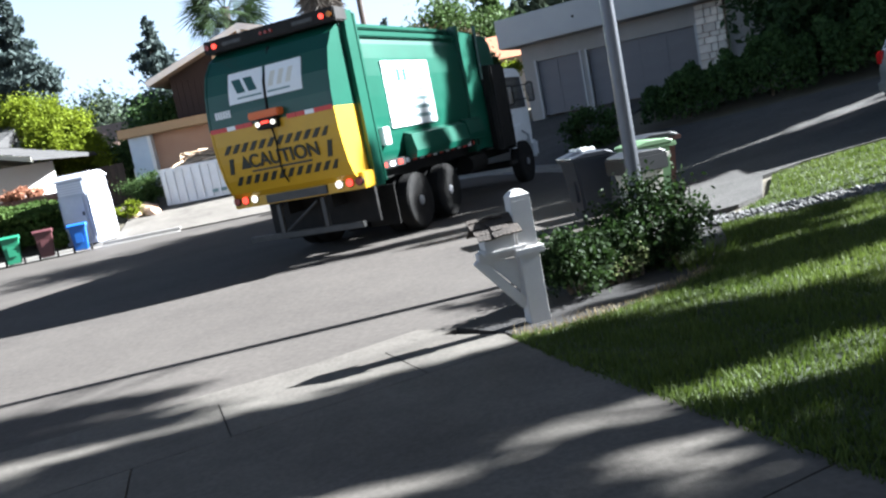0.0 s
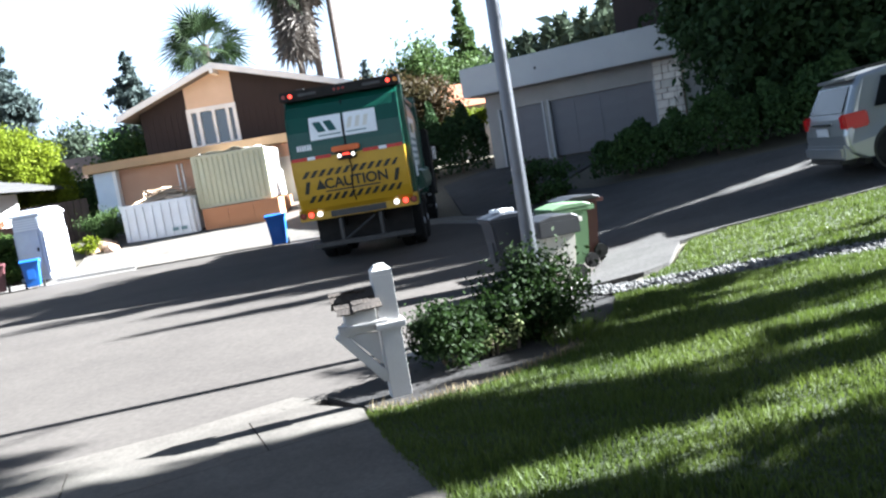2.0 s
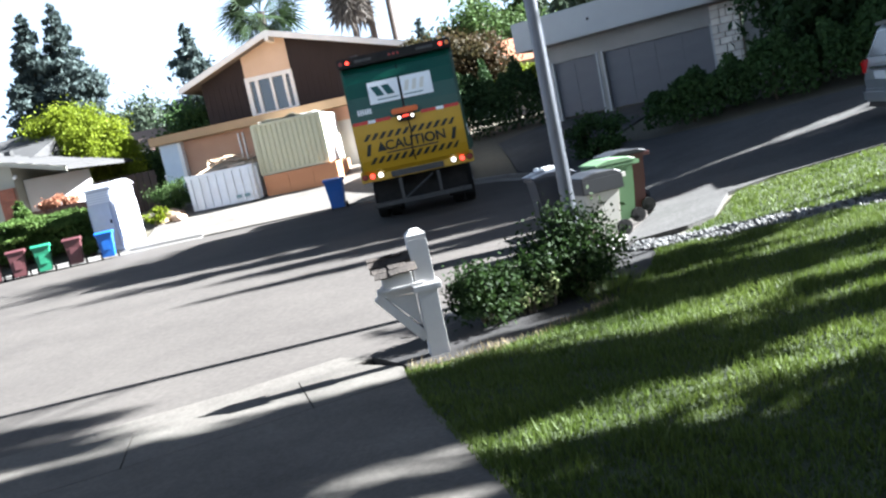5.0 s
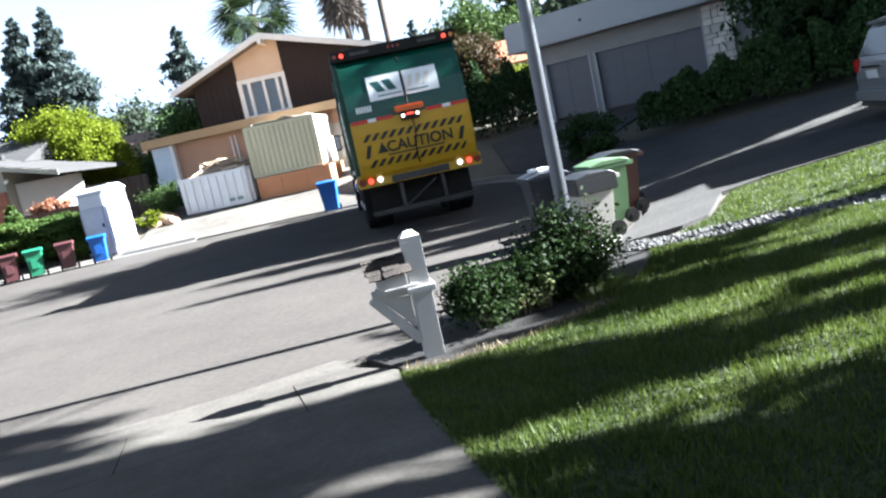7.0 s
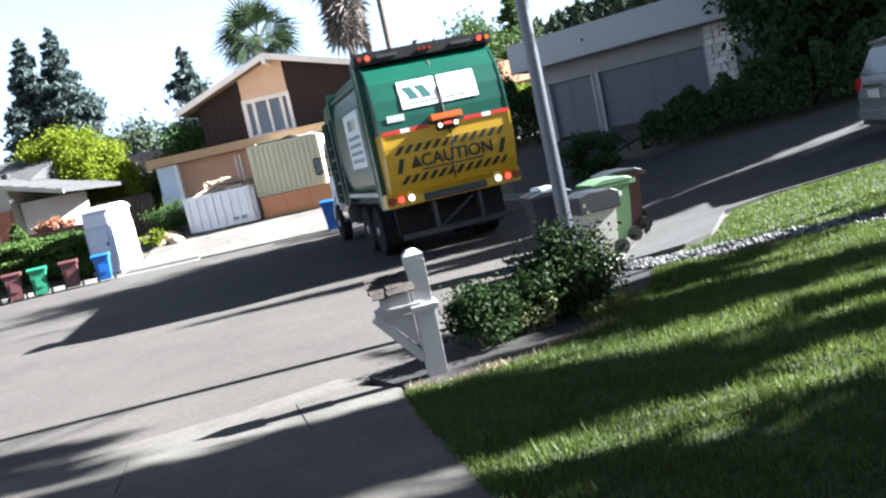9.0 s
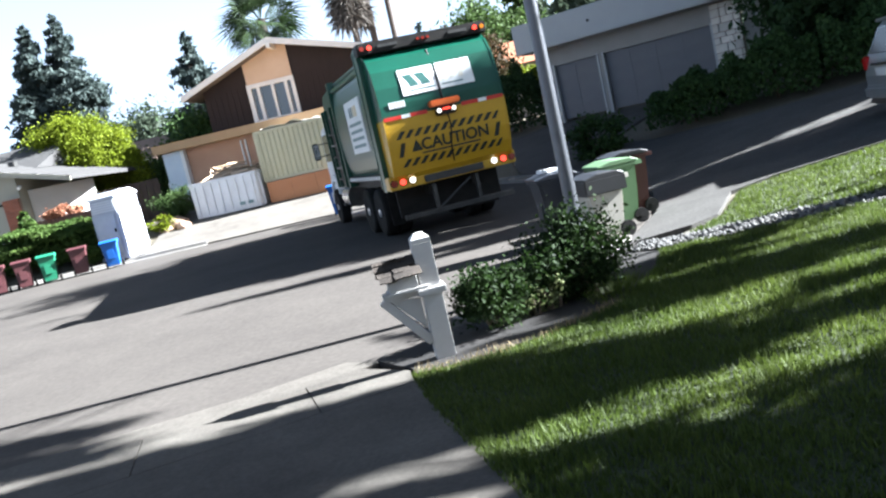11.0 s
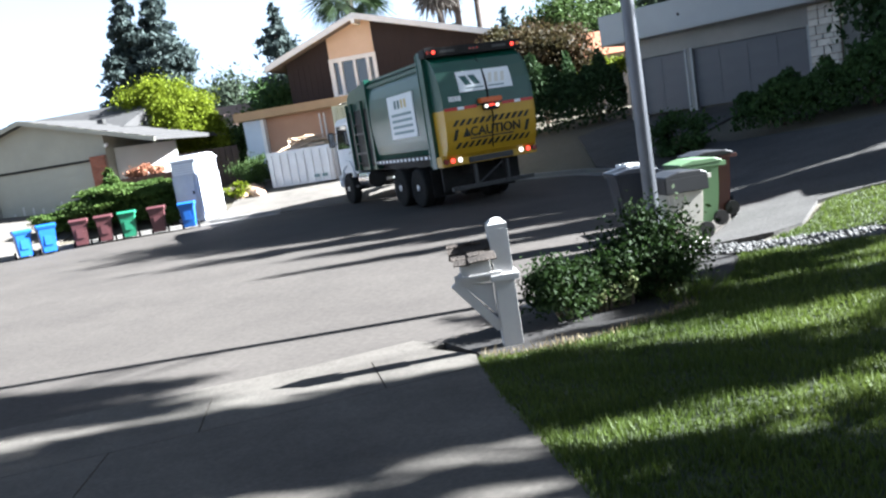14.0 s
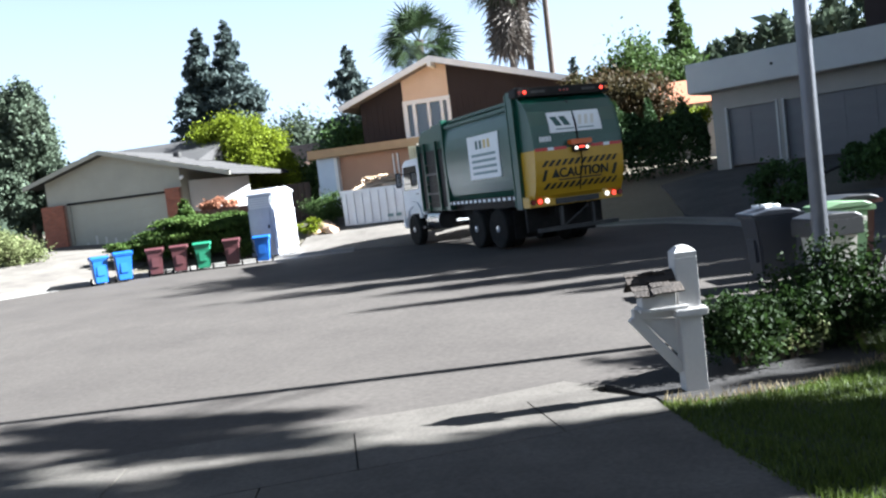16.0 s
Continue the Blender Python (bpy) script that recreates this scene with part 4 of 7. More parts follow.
def build_left_house():
    Y = 32.0
    h = thing("garage_house", Matrix.Identity(4), "olive-grey single-storey house with a gabled garage and grey shingle roof", "house")
    # facade with gable
    wall_with_door("front_wall", -26.3, -19.5, 0.9, 4.1, [(-25.2, -20.2, 3.22)], Y, Y + 0.2, STUCCO_GREEN, h)
    part("gable_wall", prism([(-26.3, 4.1), (-19.5, 4.1), (-19.5, 4.3), (-22.95, 5.2), (-26.3, 4.25)], Y + 0.002, Y + 0.19, "y"), STUCCO_GREEN, h)
    part("side_wall", bx(-19.7, -19.5, Y + 0.2, 44, 0.9, 4.15), STUCCO_GREEN, h)
    part("side_wall", bx(-26.3, -26.1, Y + 0.2, 44, 0.9, 4.15), STUCCO_GREEN, h)
    panel_door(h, -25.2, -20.2, 1.15, 3.22, Y + 0.1, DOOR_GREEN, 4, 1)
    part("door_header", bx(-25.3, -20.1, Y - 0.02, Y + 0.05, 3.16, 3.26), STEEL_DARK, h)
    # roof: two slopes and the lower wing on the right
    for s, (xa, za), (xb, zb) in ((0, (-22.95, 5.32), (-27.0, 4.16)), (1, (-22.95, 5.32), (-16.8, 3.72))):
        n = 9
        part("roof", prism([(xa, za - 0.11), (xa, za), (xb, zb), (xb, zb - 0.11)], Y - 0.55, 45, "y"), SHINGLE, h)
        for k in range(n):
            t0, t1 = k / n, (k + 1) / n
            p0 = (xa + (xb - xa) * t0, za + (zb - za) * t0 + 0.012)
            p1 = (xa + (xb - xa) * t1, za + (zb - za) * t1 + 0.05)
            part("shingle_course", prism([p0, (p0[0], p0[1] + 0.008), p1, (p1[0], p1[1] - 0.045)], Y - 0.56, 45, "y"), SHINGLE_PIECE, h)
        part("barge_board", prism([(xa, za - 0.17), (xa, za + 0.015), (xb, zb + 0.015), (xb, zb - 0.17)], Y - 0.60, Y - 0.56, "y"), STUCCO_GREEN, h)
    part("wing_ridge", prism([(34.6, 4.6), (38.4, 5.95), (42.2, 4.6)], -27.5, -20.0), SHINGLE, h)
    part("gable_end", prism([(36.6, 4.65), (38.4, 5.6), (40.2, 4.65)], -20.0, -19.95), WALL_WHITE, h)
    part("wing_wall", bx(0, 2.7, 0, 0.15, 0.6, 3.6), WALL_WHITE, h).matrix_basis = pose(-19.45, Y + 0.6, 0, 0, 0, 44)
    part("roof_vent", cy((-24.4, 36, 4.8), (-24.4, 36, 5.45), 0.07, seg=10), STEEL_DARK, h)
    part("roof_vent", bx(-21.2, -20.9, 34.5, 34.8, 4.8, 5.08, bevel=0.02), STEEL_MID, h)
    part("downlight", cy((-19.3, Y - 0.1, 3.78), (-19.3, Y - 0.25, 3.72), 0.07, seg=10), TRIM_WHITE, h)
    for k in range(9):
        part("door_scuff", bx(-24.6 + k * 0.48, -24.5 + k * 0.48, Y + 0.076, Y + 0.084, 1.22, 1.40 + 0.09 * (k * 7 % 4)), WALL_WHITE, h)
    pier = part("brick_pier", bx(-26.45, -25.45, Y - 0.18, Y - 0.02, 0.9, 1.0), MORTAR, h)
    bricks(pier, -26.45, -25.3, Y - 0.28, Y - 0.02, 1.0, 3.2)
    pier2 = part("brick_pier", bx(-20.15, -19.45, Y - 0.18, Y - 0.02, 0.9, 1.0), MORTAR, h)
    bricks(pier2, -20.15, -19.45, Y - 0.28, Y - 0.02, 1.0, 3.35)
    return h


def build_centre_house():
    Y = 39.3
    h = thing("two_storey_house", Matrix.Identity(4), "dark brown two-storey house with white barge boards, under repair", "house")
    xl, xr, xp = -13.4, -3.6, -9.4
    zl, zr, zp = 6.55, 6.45, 8.1
    part("front_wall", prism([(xl, 1.0), (xr, 1.0), (xr, 6.4), (-8.84, 6.4), (-8.84, 4.68), (-11.15, 4.68), (-11.15, 6.4), (xl, 6.4)], Y, Y + 0.2, "y"), SIDING_BROWN, h)
    part("gable_wall", prism([(xl, 6.4), (-11.15, 6.4), (-11.15, 7.42), (xl, 6.6)], Y + 0.002, Y + 0.2, "y"), SIDING_BROWN, h)
    part("gable_wall", prism([(-8.84, 6.4), (xr, 6.4), (xr, 6.45), (-8.84, 7.95)], Y + 0.002, Y + 0.2, "y"), SIDING_BROWN, h)
    # vertical boards
    me = None
    for k in range(34):
        x = xl + 0.15 + k * 0.29
        if -11.25 < x < -8.7 or x > xr:
            continue
        if me is None:
            b = part("board", bx(-0.125, 0.125, -0.02, 0.0, 1.0, 6.38), SIDING_BROWN, h)
            me = b.data
            b.matrix_basis = pose(x, Y, 0)
        else:
            share("board", me, h, pose(x, Y, 0))
    part("gable_panel", prism([(-11.15, 6.38), (-8.84, 6.38), (-8.84, 7.95), (-9.4, 8.05), (-11.15, 7.45)], Y - 0.03, Y + 0.15, "y"), PANEL_TAN, h)
    # window with white frame
    win = part("window", bx(-11.15, -8.84, Y + 0.10, Y + 0.14, 4.68, 6.38), WINDOW_GLASS, h)
    for a, b in ((-11.2, -10.98), (-10.72, -10.55), (-9.98, -9.84), (-9.32, -9.16), (-8.98, -8.80)):
        part("window_frame", bx(a, b, Y - 0.06, Y + 0.12, 4.62, 6.38, bevel=0.01), TRIM_WHITE, win)
    part("window_frame", bx(-11.2, -8.80, Y - 0.063, Y + 0.12, 6.22, 6.42, bevel=0.01), TRIM_WHITE, win)
    part("window_frame", bx(-11.2, -8.80, Y - 0.063, Y + 0.12, 4.56, 4.66, bevel=0.01), TRIM_WHITE, win)
    for a, b in ((-10.55, -9.98), (-9.84, -9.32)):
        part("pane", bx(a + 0.02, b - 0.02, Y + 0.05, Y + 0.06, 4.7, 6.2), WINDOW_GLASS, win)
    # roof
    for (xa, za), (xb, zb) in (((xp, zp + 0.15), (-14.2, 6.48)), ((xp, zp + 0.15), (-2.9, 6.35))):
        part("roof", prism([(xa, za - 0.2), (xa, za), (xb, zb), (xb, zb - 0.2)], Y - 0.9, 50, "y"), ROOF_DARK, h)
        part("barge_board", prism([(xa, za - 0.25), (xa, za + 0.03), (xb, zb + 0.03), (xb, zb - 0.25)], Y - 0.98, Y - 0.9, "y"), TRIM_WHITE, h)
    part("ridge_beam", bx(xp - 0.09, xp + 0.09, Y - 1.05, Y, 7.78, 8.02), TRIM_WHITE, h)
    part("side_wall", bx(xl, xl + 0.2, Y + 0.2, 49, 1, 6.5), SIDING_BROWN, h)
    part("side_wall", bx(xr - 0.2, xr, Y + 0.2, 49, 1, 6.4), SIDING_BROWN, h)
    # flat-roofed garage wing
    G = 34.0
    wall_with_door("garage_wall", -13.85, -4.6, 1.0, 3.85, [(-7.2, -5.4, 3.3)], G + 0.35, G + 0.55, WALL_PINK, h)
    part("garage_roof", bx(-14.2, -4.2, G - 0.35, Y - 0.3, 3.86, 4.22, bevel=0.02), FASCIA_TAN, h)
    part("wrap_wall", bx(-13.95, -13.15, G + 0.02, G + 0.4, 1.0, 3.84), WALL_BLUE, h)
    part("wrap_trim", bx(-13.15, -13.0, G + 0.0, G + 0.34, 1.0, 3.84), TRIM_WHITE, h)
    part("corner_trim", bx(-14.0, -13.95, G + 0.0, G + 0.1, 1.0, 2.6), TRIM_WHITE, h)
    for x in (-10.55, -10.35):
        part("stud", bx(x, x + 0.06, G + 0.28, G + 0.345, 1.0, 3.7), TRIM_WHITE, h)
    part("doorway", bx(-7.2, -5.4, G + 0.45, G + 0.5, 1.0, 3.3), WALL_WHITE, h)
    part("wing_side", bx(-4.8, -4.6, G + 0.55, Y, 1.0, 3.85), WALL_PINK, h)
    part("wing_side", bx(-13.85, -13.65, G + 0.55, Y, 1.0, 3.85), WALL_PINK, h)
    return h


def build_right_house():
    """Garage with its facade turned towards the street; built along local x."""
    m = Matrix.Translation((2.3, 31.9, 0)) @ Matrix.Rotation(math.atan2(-3.75, 6.2), 4, "Z")
    h = thing("flat_roof_garage_house", m, "grey stucco house with two garage doors and deep pale fascia", "house")
    L = 7.3
    zb = 1.5
    wall_with_door("front_wall", 0.25, L, 0.8, 4.25, [(0.75, 2.55, 3.55), (2.85, 6.75, 3.55)], 0, 0.25, WALL_GREY, h)
    panel_door(h, 0.75, 2.55, zb, 3.55, 0.14, DOOR_GREY, 4, 2)
    panel_door(h, 2.85, 6.75, zb, 3.55, 0.14, DOOR_GREY, 4, 4)
    for x in (0.72, 2.55, 2.77, 6.75):
        part("door_trim", bx(x, x + 0.08, -0.03, 0.1, zb - 0.1, 3.6), FASCIA_GREY, h)
    fascia = part("fascia", bx(-0.2, 9.4, -0.9, -0.7, 4.22, 5.28, bevel=0.02), FASCIA_GREY, h, "deep pale grey fascia board")
    part("vent_knob", cy((2.9, -0.90, 4.75), (2.9, -0.93, 4.75), 0.05, seg=10), STEEL_DARK, fascia)
    part("soffit", bx(-0.2, 9.4, -0.7, 9.0, 4.2, 4.3), WALL_GREY, h)
    part("roof", bx(-0.18, 9.38, -0.72, 9.0, 5.0, 5.2), ROOF_DARK, h)
    part("side_fascia", bx(-0.22, -0.02, -0.7, 9.0, 4.22, 5.28), FASCIA_GREY, h)
    part("side_wall", bx(0.25, 0.5, 0.25, 8.5, 0.8, 4.2), WALL_GREY, h)
    part("side_wall", bx(L + 2.0, L + 2.25, -0.2, 8.5, 0.8, 4.2), WALL_GREY, h)
    part("front_wall_return", bx(L + 0.55, L + 2.25, 0.0, 0.25, 0.8, 4.2), WALL_GREY, h)
    # upper storey set back
    part("upper_wall", bx(4.6, 11.5, 3.4, 9.0, 5.2, 7.9), SIDING_BROWN, h)
    part("upper_roof", bx(4.1, 12.0, 2.9, 9.5, 7.9, 8.2, bevel=0.03), FASCIA_GREY, h)
    part("upper_window", bx(6.4, 8.2, 3.36, 3.42, 6.0, 7.3), WINDOW_GLASS, h)
    # stone veneer pier
    pier = part("stone_pier", bx(6.86, L + 0.5, -0.12, 0.0, 0.8, 4.2), MORTAR, h)
    rng = random.Random(5)
    z = 0.9
    cache = {}
    while z < 4.1:
        hh = rng.choice((0.16, 0.22, 0.28))
        x = 6.86
        while x < L + 0.5 - 0.05:
            w = min(rng.choice((0.22, 0.32, 0.42)), L + 0.5 - x)
            key = (round(w, 2), hh)
            if key not in cache:
                o = part("stone", bx(-w / 2 + 0.01, w / 2 - 0.01, -0.06, 0.05, -hh / 2 + 0.01, hh / 2 - 0.01, bevel=0.015), STONE, pier)
                cache[key] = o.data
            else:
                o = share("stone", cache[key], pier, Matrix.Identity(4))
            o.matrix_basis = pose(x + w / 2, -0.14 - rng.uniform(0, 0.03), z + hh / 2)
            x += w
        z += hh
    return h


build_left_house()
build_centre_house()
build_right_house()

# ---- street furniture ----
def on_land(x, y, rz=0, lift=0.0):
    return pose(x, y, land(x, y) + lift, 0, 0, rz)


def build_mailbox():
    z = land(-0.07, 6.6) + 0.01
    b = thing("mailbox_post", pose(-0.07, 6.6, z, 0, 0, 14), "weathered white wooden mailbox post beside the planting bed", "mailbox")
    bm = bmesh.new()
    box(bm, -0.085, 0.085, -0.085, 0.085, -0.15, 1.05, bevel=0.006)
    part("post", bm, POST_WHITE, b)
    bm = lathe([(0.118, 1.045), (0.118, 1.085), (0.06, 1.125), (0.01, 1.135)], 4, Matrix.Rotation(radians(45), 4, "Z"))
    part("post_cap", bm, POST_WHITE, b)
    part("collar", bx(-0.125, 0.125, -0.125, 0.125, 0.60, 0.66, bevel=0.008), POST_WHITE, b)
    part("arm", bx(-0.42, -0.085, -0.05, 0.05, 0.60, 0.68, bevel=0.006), POST_WHITE, b)
    part("arm", bx(-0.38, -0.02, -0.11, 0.11, 0.655, 0.69, bevel=0.006), POST_WHITE, b)
    bm = bmesh.new()
    box(bm, -0.28, 0.28, -0.035, 0.035, -0.04, 0.04, bevel=0.006, m=Matrix.Translation((-0.255, 0, 0.40)) @ Matrix.Rotation(radians(52), 4, "Y"))
    part("brace", bm, POST_WHITE, b)
    part("fret", prism([(-0.10, 0.30), (-0.10, 0.58), (-0.36, 0.60)], -0.015, 0.015, "y"), POST_WHITE, b)
    return b


def build_mailbox_house():
    """Small wooden box with a split-shake roof that sits on the post's arm."""
    z = land(-0.07, 6.6) + 0.01
    b = thing("mailbox", pose(-0.07, 6.6, z, 0, 0, 14), "small wooden mailbox with a ragged shake roof", "mailbox")
    part("box", bx(-0.36, -0.10, -0.10, 0.10, 0.69, 0.80, bevel=0.008), POST_WHITE, b)
    rng = random.Random(3)
    me = None
    for s in (-1, 1):
        for r in range(3):
            for k in range(5):
                x = -0.425 + k * 0.07 + rng.uniform(-0.02, 0.02)
                m = Matrix.Translation((x + 0.03, s * (0.025 + r * 0.052), 0.915 - r * 0.044 + rng.uniform(-0.008, 0.012))) @ Matrix.Rotation(s * radians(-38 + rng.uniform(-9, 9)), 4, "X") @ Matrix.Rotation(radians(rng.uniform(-9, 9)), 4, "Z")
                if me is None:
                    o = part("shake", bx(-0.045, 0.045, -0.055, 0.055, -0.006, 0.006), BOX_WOOD, b)
                    me = o.data
                    o.matrix_basis = m
                else:
                    share("shake", me, b, m)
    part("gable", prism([(-0.10, 0.80), (0.10, 0.80), (0.0, 0.9)], -0.36, -0.12), BOX_WOOD, b)
    return b


def build_lamp_pole():
    z = land(1.39, 9.04)
    p = thing("street_lamp", pose(1.39, 9.04, z), "tall grey steel street lamp pole in the planting bed", "street lamp")
    part("pole", lathe([(0.088, -0.3), (0.084, 0.0), (0.07, 4.0), (0.05, 7.6)], 20), POLE_METAL, p, smooth=True)
    part("base_cover", lathe([(0.13, 0.0), (0.13, 0.08), (0.095, 0.12)], 20), POLE_METAL, p)
    bm = bmesh.new()
    pts = [(0, 0, 7.5), (-0.3, 0.05, 7.95), (-0.9, 0.12, 8.1), (-1.5, 0.2, 8.1)]
    for a, b in zip(pts, pts[1:]):
        cyl(bm, a, b, 0.04, seg=10)
    part("bracket", bm, POLE_METAL, p)
    part("lamp_head", bx(-2.1, -1.45, 0.08, 0.34, 8.02, 8.18, bevel=0.05), POLE_METAL, p)
    return p


def build_bin(mat, lid_mat, label, m, scale=1.0, deep_lid=0.0, group="", category="wheelie bin"):
    """Wheelie bin: front at -y, wheels at +y."""
    b = thing("wheelie_bin", m, label, category, group)
    H = 0.98 * scale
    prof = [(-0.22, 0.06), (-0.245, 0.5), (-0.30, H), (0.30, H), (0.28, 0.5), (0.24, 0.16), (0.16, 0.06)]
    bm = bmesh.new()
    n = 6
    secs = []
    for wz in (0, 1):
        secs.append([bm.verts.new(((0.22 + 0.08 * p[1]) * (1 if wz else -1) * scale, p[0] * scale, p[1])) for p in prof])
    bm.faces.new(secs[0])
    bm.faces.new(secs[1])
    for i in range(len(prof)):
        j = (i + 1) % len(prof)
        bm.faces.new((secs[0][i], secs[0][j], secs[1][j], secs[1][i]))
    bmesh.ops.recalc_face_normals(bm, faces=bm.faces)
    bmesh.ops.bevel(bm, geom=bm.edges[:], offset=0.025, segments=2, affect="EDGES")
    part("body", bm, mat, b)
    part("rim", bx(-0.325 * scale, 0.325 * scale, -0.325 * scale, 0.325 * scale, H - 0.05, H, bevel=0.012), mat, b)
    bm = prism([(-0.35 * scale, H), (-0.35 * scale, H + 0.035), (-0.1, H + 0.085), (0.2, H + 0.075), (0.34 * scale, H + 0.03), (0.34 * scale, H)], -0.33 * scale, 0.33 * scale)
    bmesh.ops.bevel(bm, geom=bm.edges[:], offset=0.012, segments=1, affect="EDGES")
    if deep_lid:
        box(bm, -0.345 * scale, 0.345 * scale, -0.36 * scale, 0.345 * scale, H - deep_lid, H + 0.01, bevel=0.012)
    part("lid", bm, lid_mat, b)
    part("handle", cy((-0.24, 0.40 * scale, H - 0.03), (0.24, 0.40 * scale, H - 0.03), 0.018, seg=8), lid_mat, b)
    for s in (-1, 1):
        part("handle_arm", bx(s * 0.24 - 0.02, s * 0.24 + 0.02, 0.28 * scale, 0.42 * scale, H - 0.06, H), mat, b)
        w = part("wheel", cy((s * 0.29, 0.25 * scale, 0.11), (s * 0.24, 0.25 * scale, 0.11), 0.11, seg=18), RUBBER, b)
        part("hub", cy((s * 0.296, 0.25 * scale, 0.11), (s * 0.29, 0.25 * scale, 0.11), 0.03, seg=12), STEEL_DARK, w)
    part("front_rib", bx(-0.12, 0.12, -0.275 * scale, -0.235 * scale, 0.3, 0.62, bevel=0.01), mat, b)
    return b


def build_bins():
    far = "bins along the far kerb"
    rows = [(-12.85, 25.5, BIN_BLUE, BIN_BLUE, "bright blue recycling bin at the kerb", 0.86, 20), (-13.85, 25.25, BIN_MAROON, BIN_MAROON, "dark maroon wheelie bin at the kerb", 0.88, 24),
            (-14.75, 24.9, BIN_GREEN, BIN_GREEN, "green yard-waste bin at the kerb", 0.88, 26), (-15.45, 24.6, BIN_MAROON, BIN_MAROON, "dark maroon wheelie bin at the kerb", 0.88, 28),
            (-16.15, 24.25, BIN_MAROON, BIN_MAROON, "dark maroon wheelie bin at the kerb", 0.88, 30), (-16.75, 23.35, BIN_BLUE, BIN_BLUE, "bright blue recycling bin by the garage driveway", 0.92, 42),
            (-17.35, 22.95, BIN_BLUE, BIN_BLUE, "bright blue recycling bin by the garage driveway", 0.86, 46), (-5.15, 26.55, BIN_BLUE, BIN_BLUE, "bright blue recycling bin before the plywood box", 1.0, 5)]
    for x, y, a, l, lab, s, r in rows:
        build_bin(a, l, lab, pose(x, y, road_z(y), 0, 0, r), s, group=far)
    near = "bins by the neighbouring driveway"
    for x, y, a, l, lab, s, r, op in [(1.90, 11.25, BIN_BEIGE, BIN_BLACK, "beige wheelie bin with a deep black lid", 0.88, -70, 0.2), (2.22, 12.15, BIN_LIME, BIN_LIME, "faded green wheelie bin", 0.94, -72, 0),
                                      (2.52, 13.0, BIN_BROWN, BIN_BLACK, "brown-red wheelie bin with a dark lid", 0.96, -75, 0), (1.32, 12.05, BIN_DARK, BIN_DARK, "dark blue wheelie bin behind the lamp pole", 0.95, -75, 0)]:
        build_bin(a, l, lab, pose(x, y, land(x, y) + 0.02, 0, 0, r), s, op, group=near)
    # bags of paper on the dark bin
    b = thing("newspaper", pose(1.32, 12.05, land(1.32, 12.05) + 1.04, 0, 4, 20), "crumpled white newspaper lying on a bin lid", "newspaper")
    bm = bx(-0.16, 0.16, -0.10, 0.10, 0.0, 0.04)
    bmesh.ops.subdivide_edges(bm, edges=bm.edges[:], cuts=3, use_grid_fill=True)
    for v in bm.verts:
        v.co += Vector((noise.noise(v.co * 9), noise.noise(v.co * 9 + Vector((5, 0, 0))), abs(noise.noise(v.co * 9 + Vector((0, 7, 0)))))) * 0.03
    part("sheet", bm, SIGN_WHITE, b)


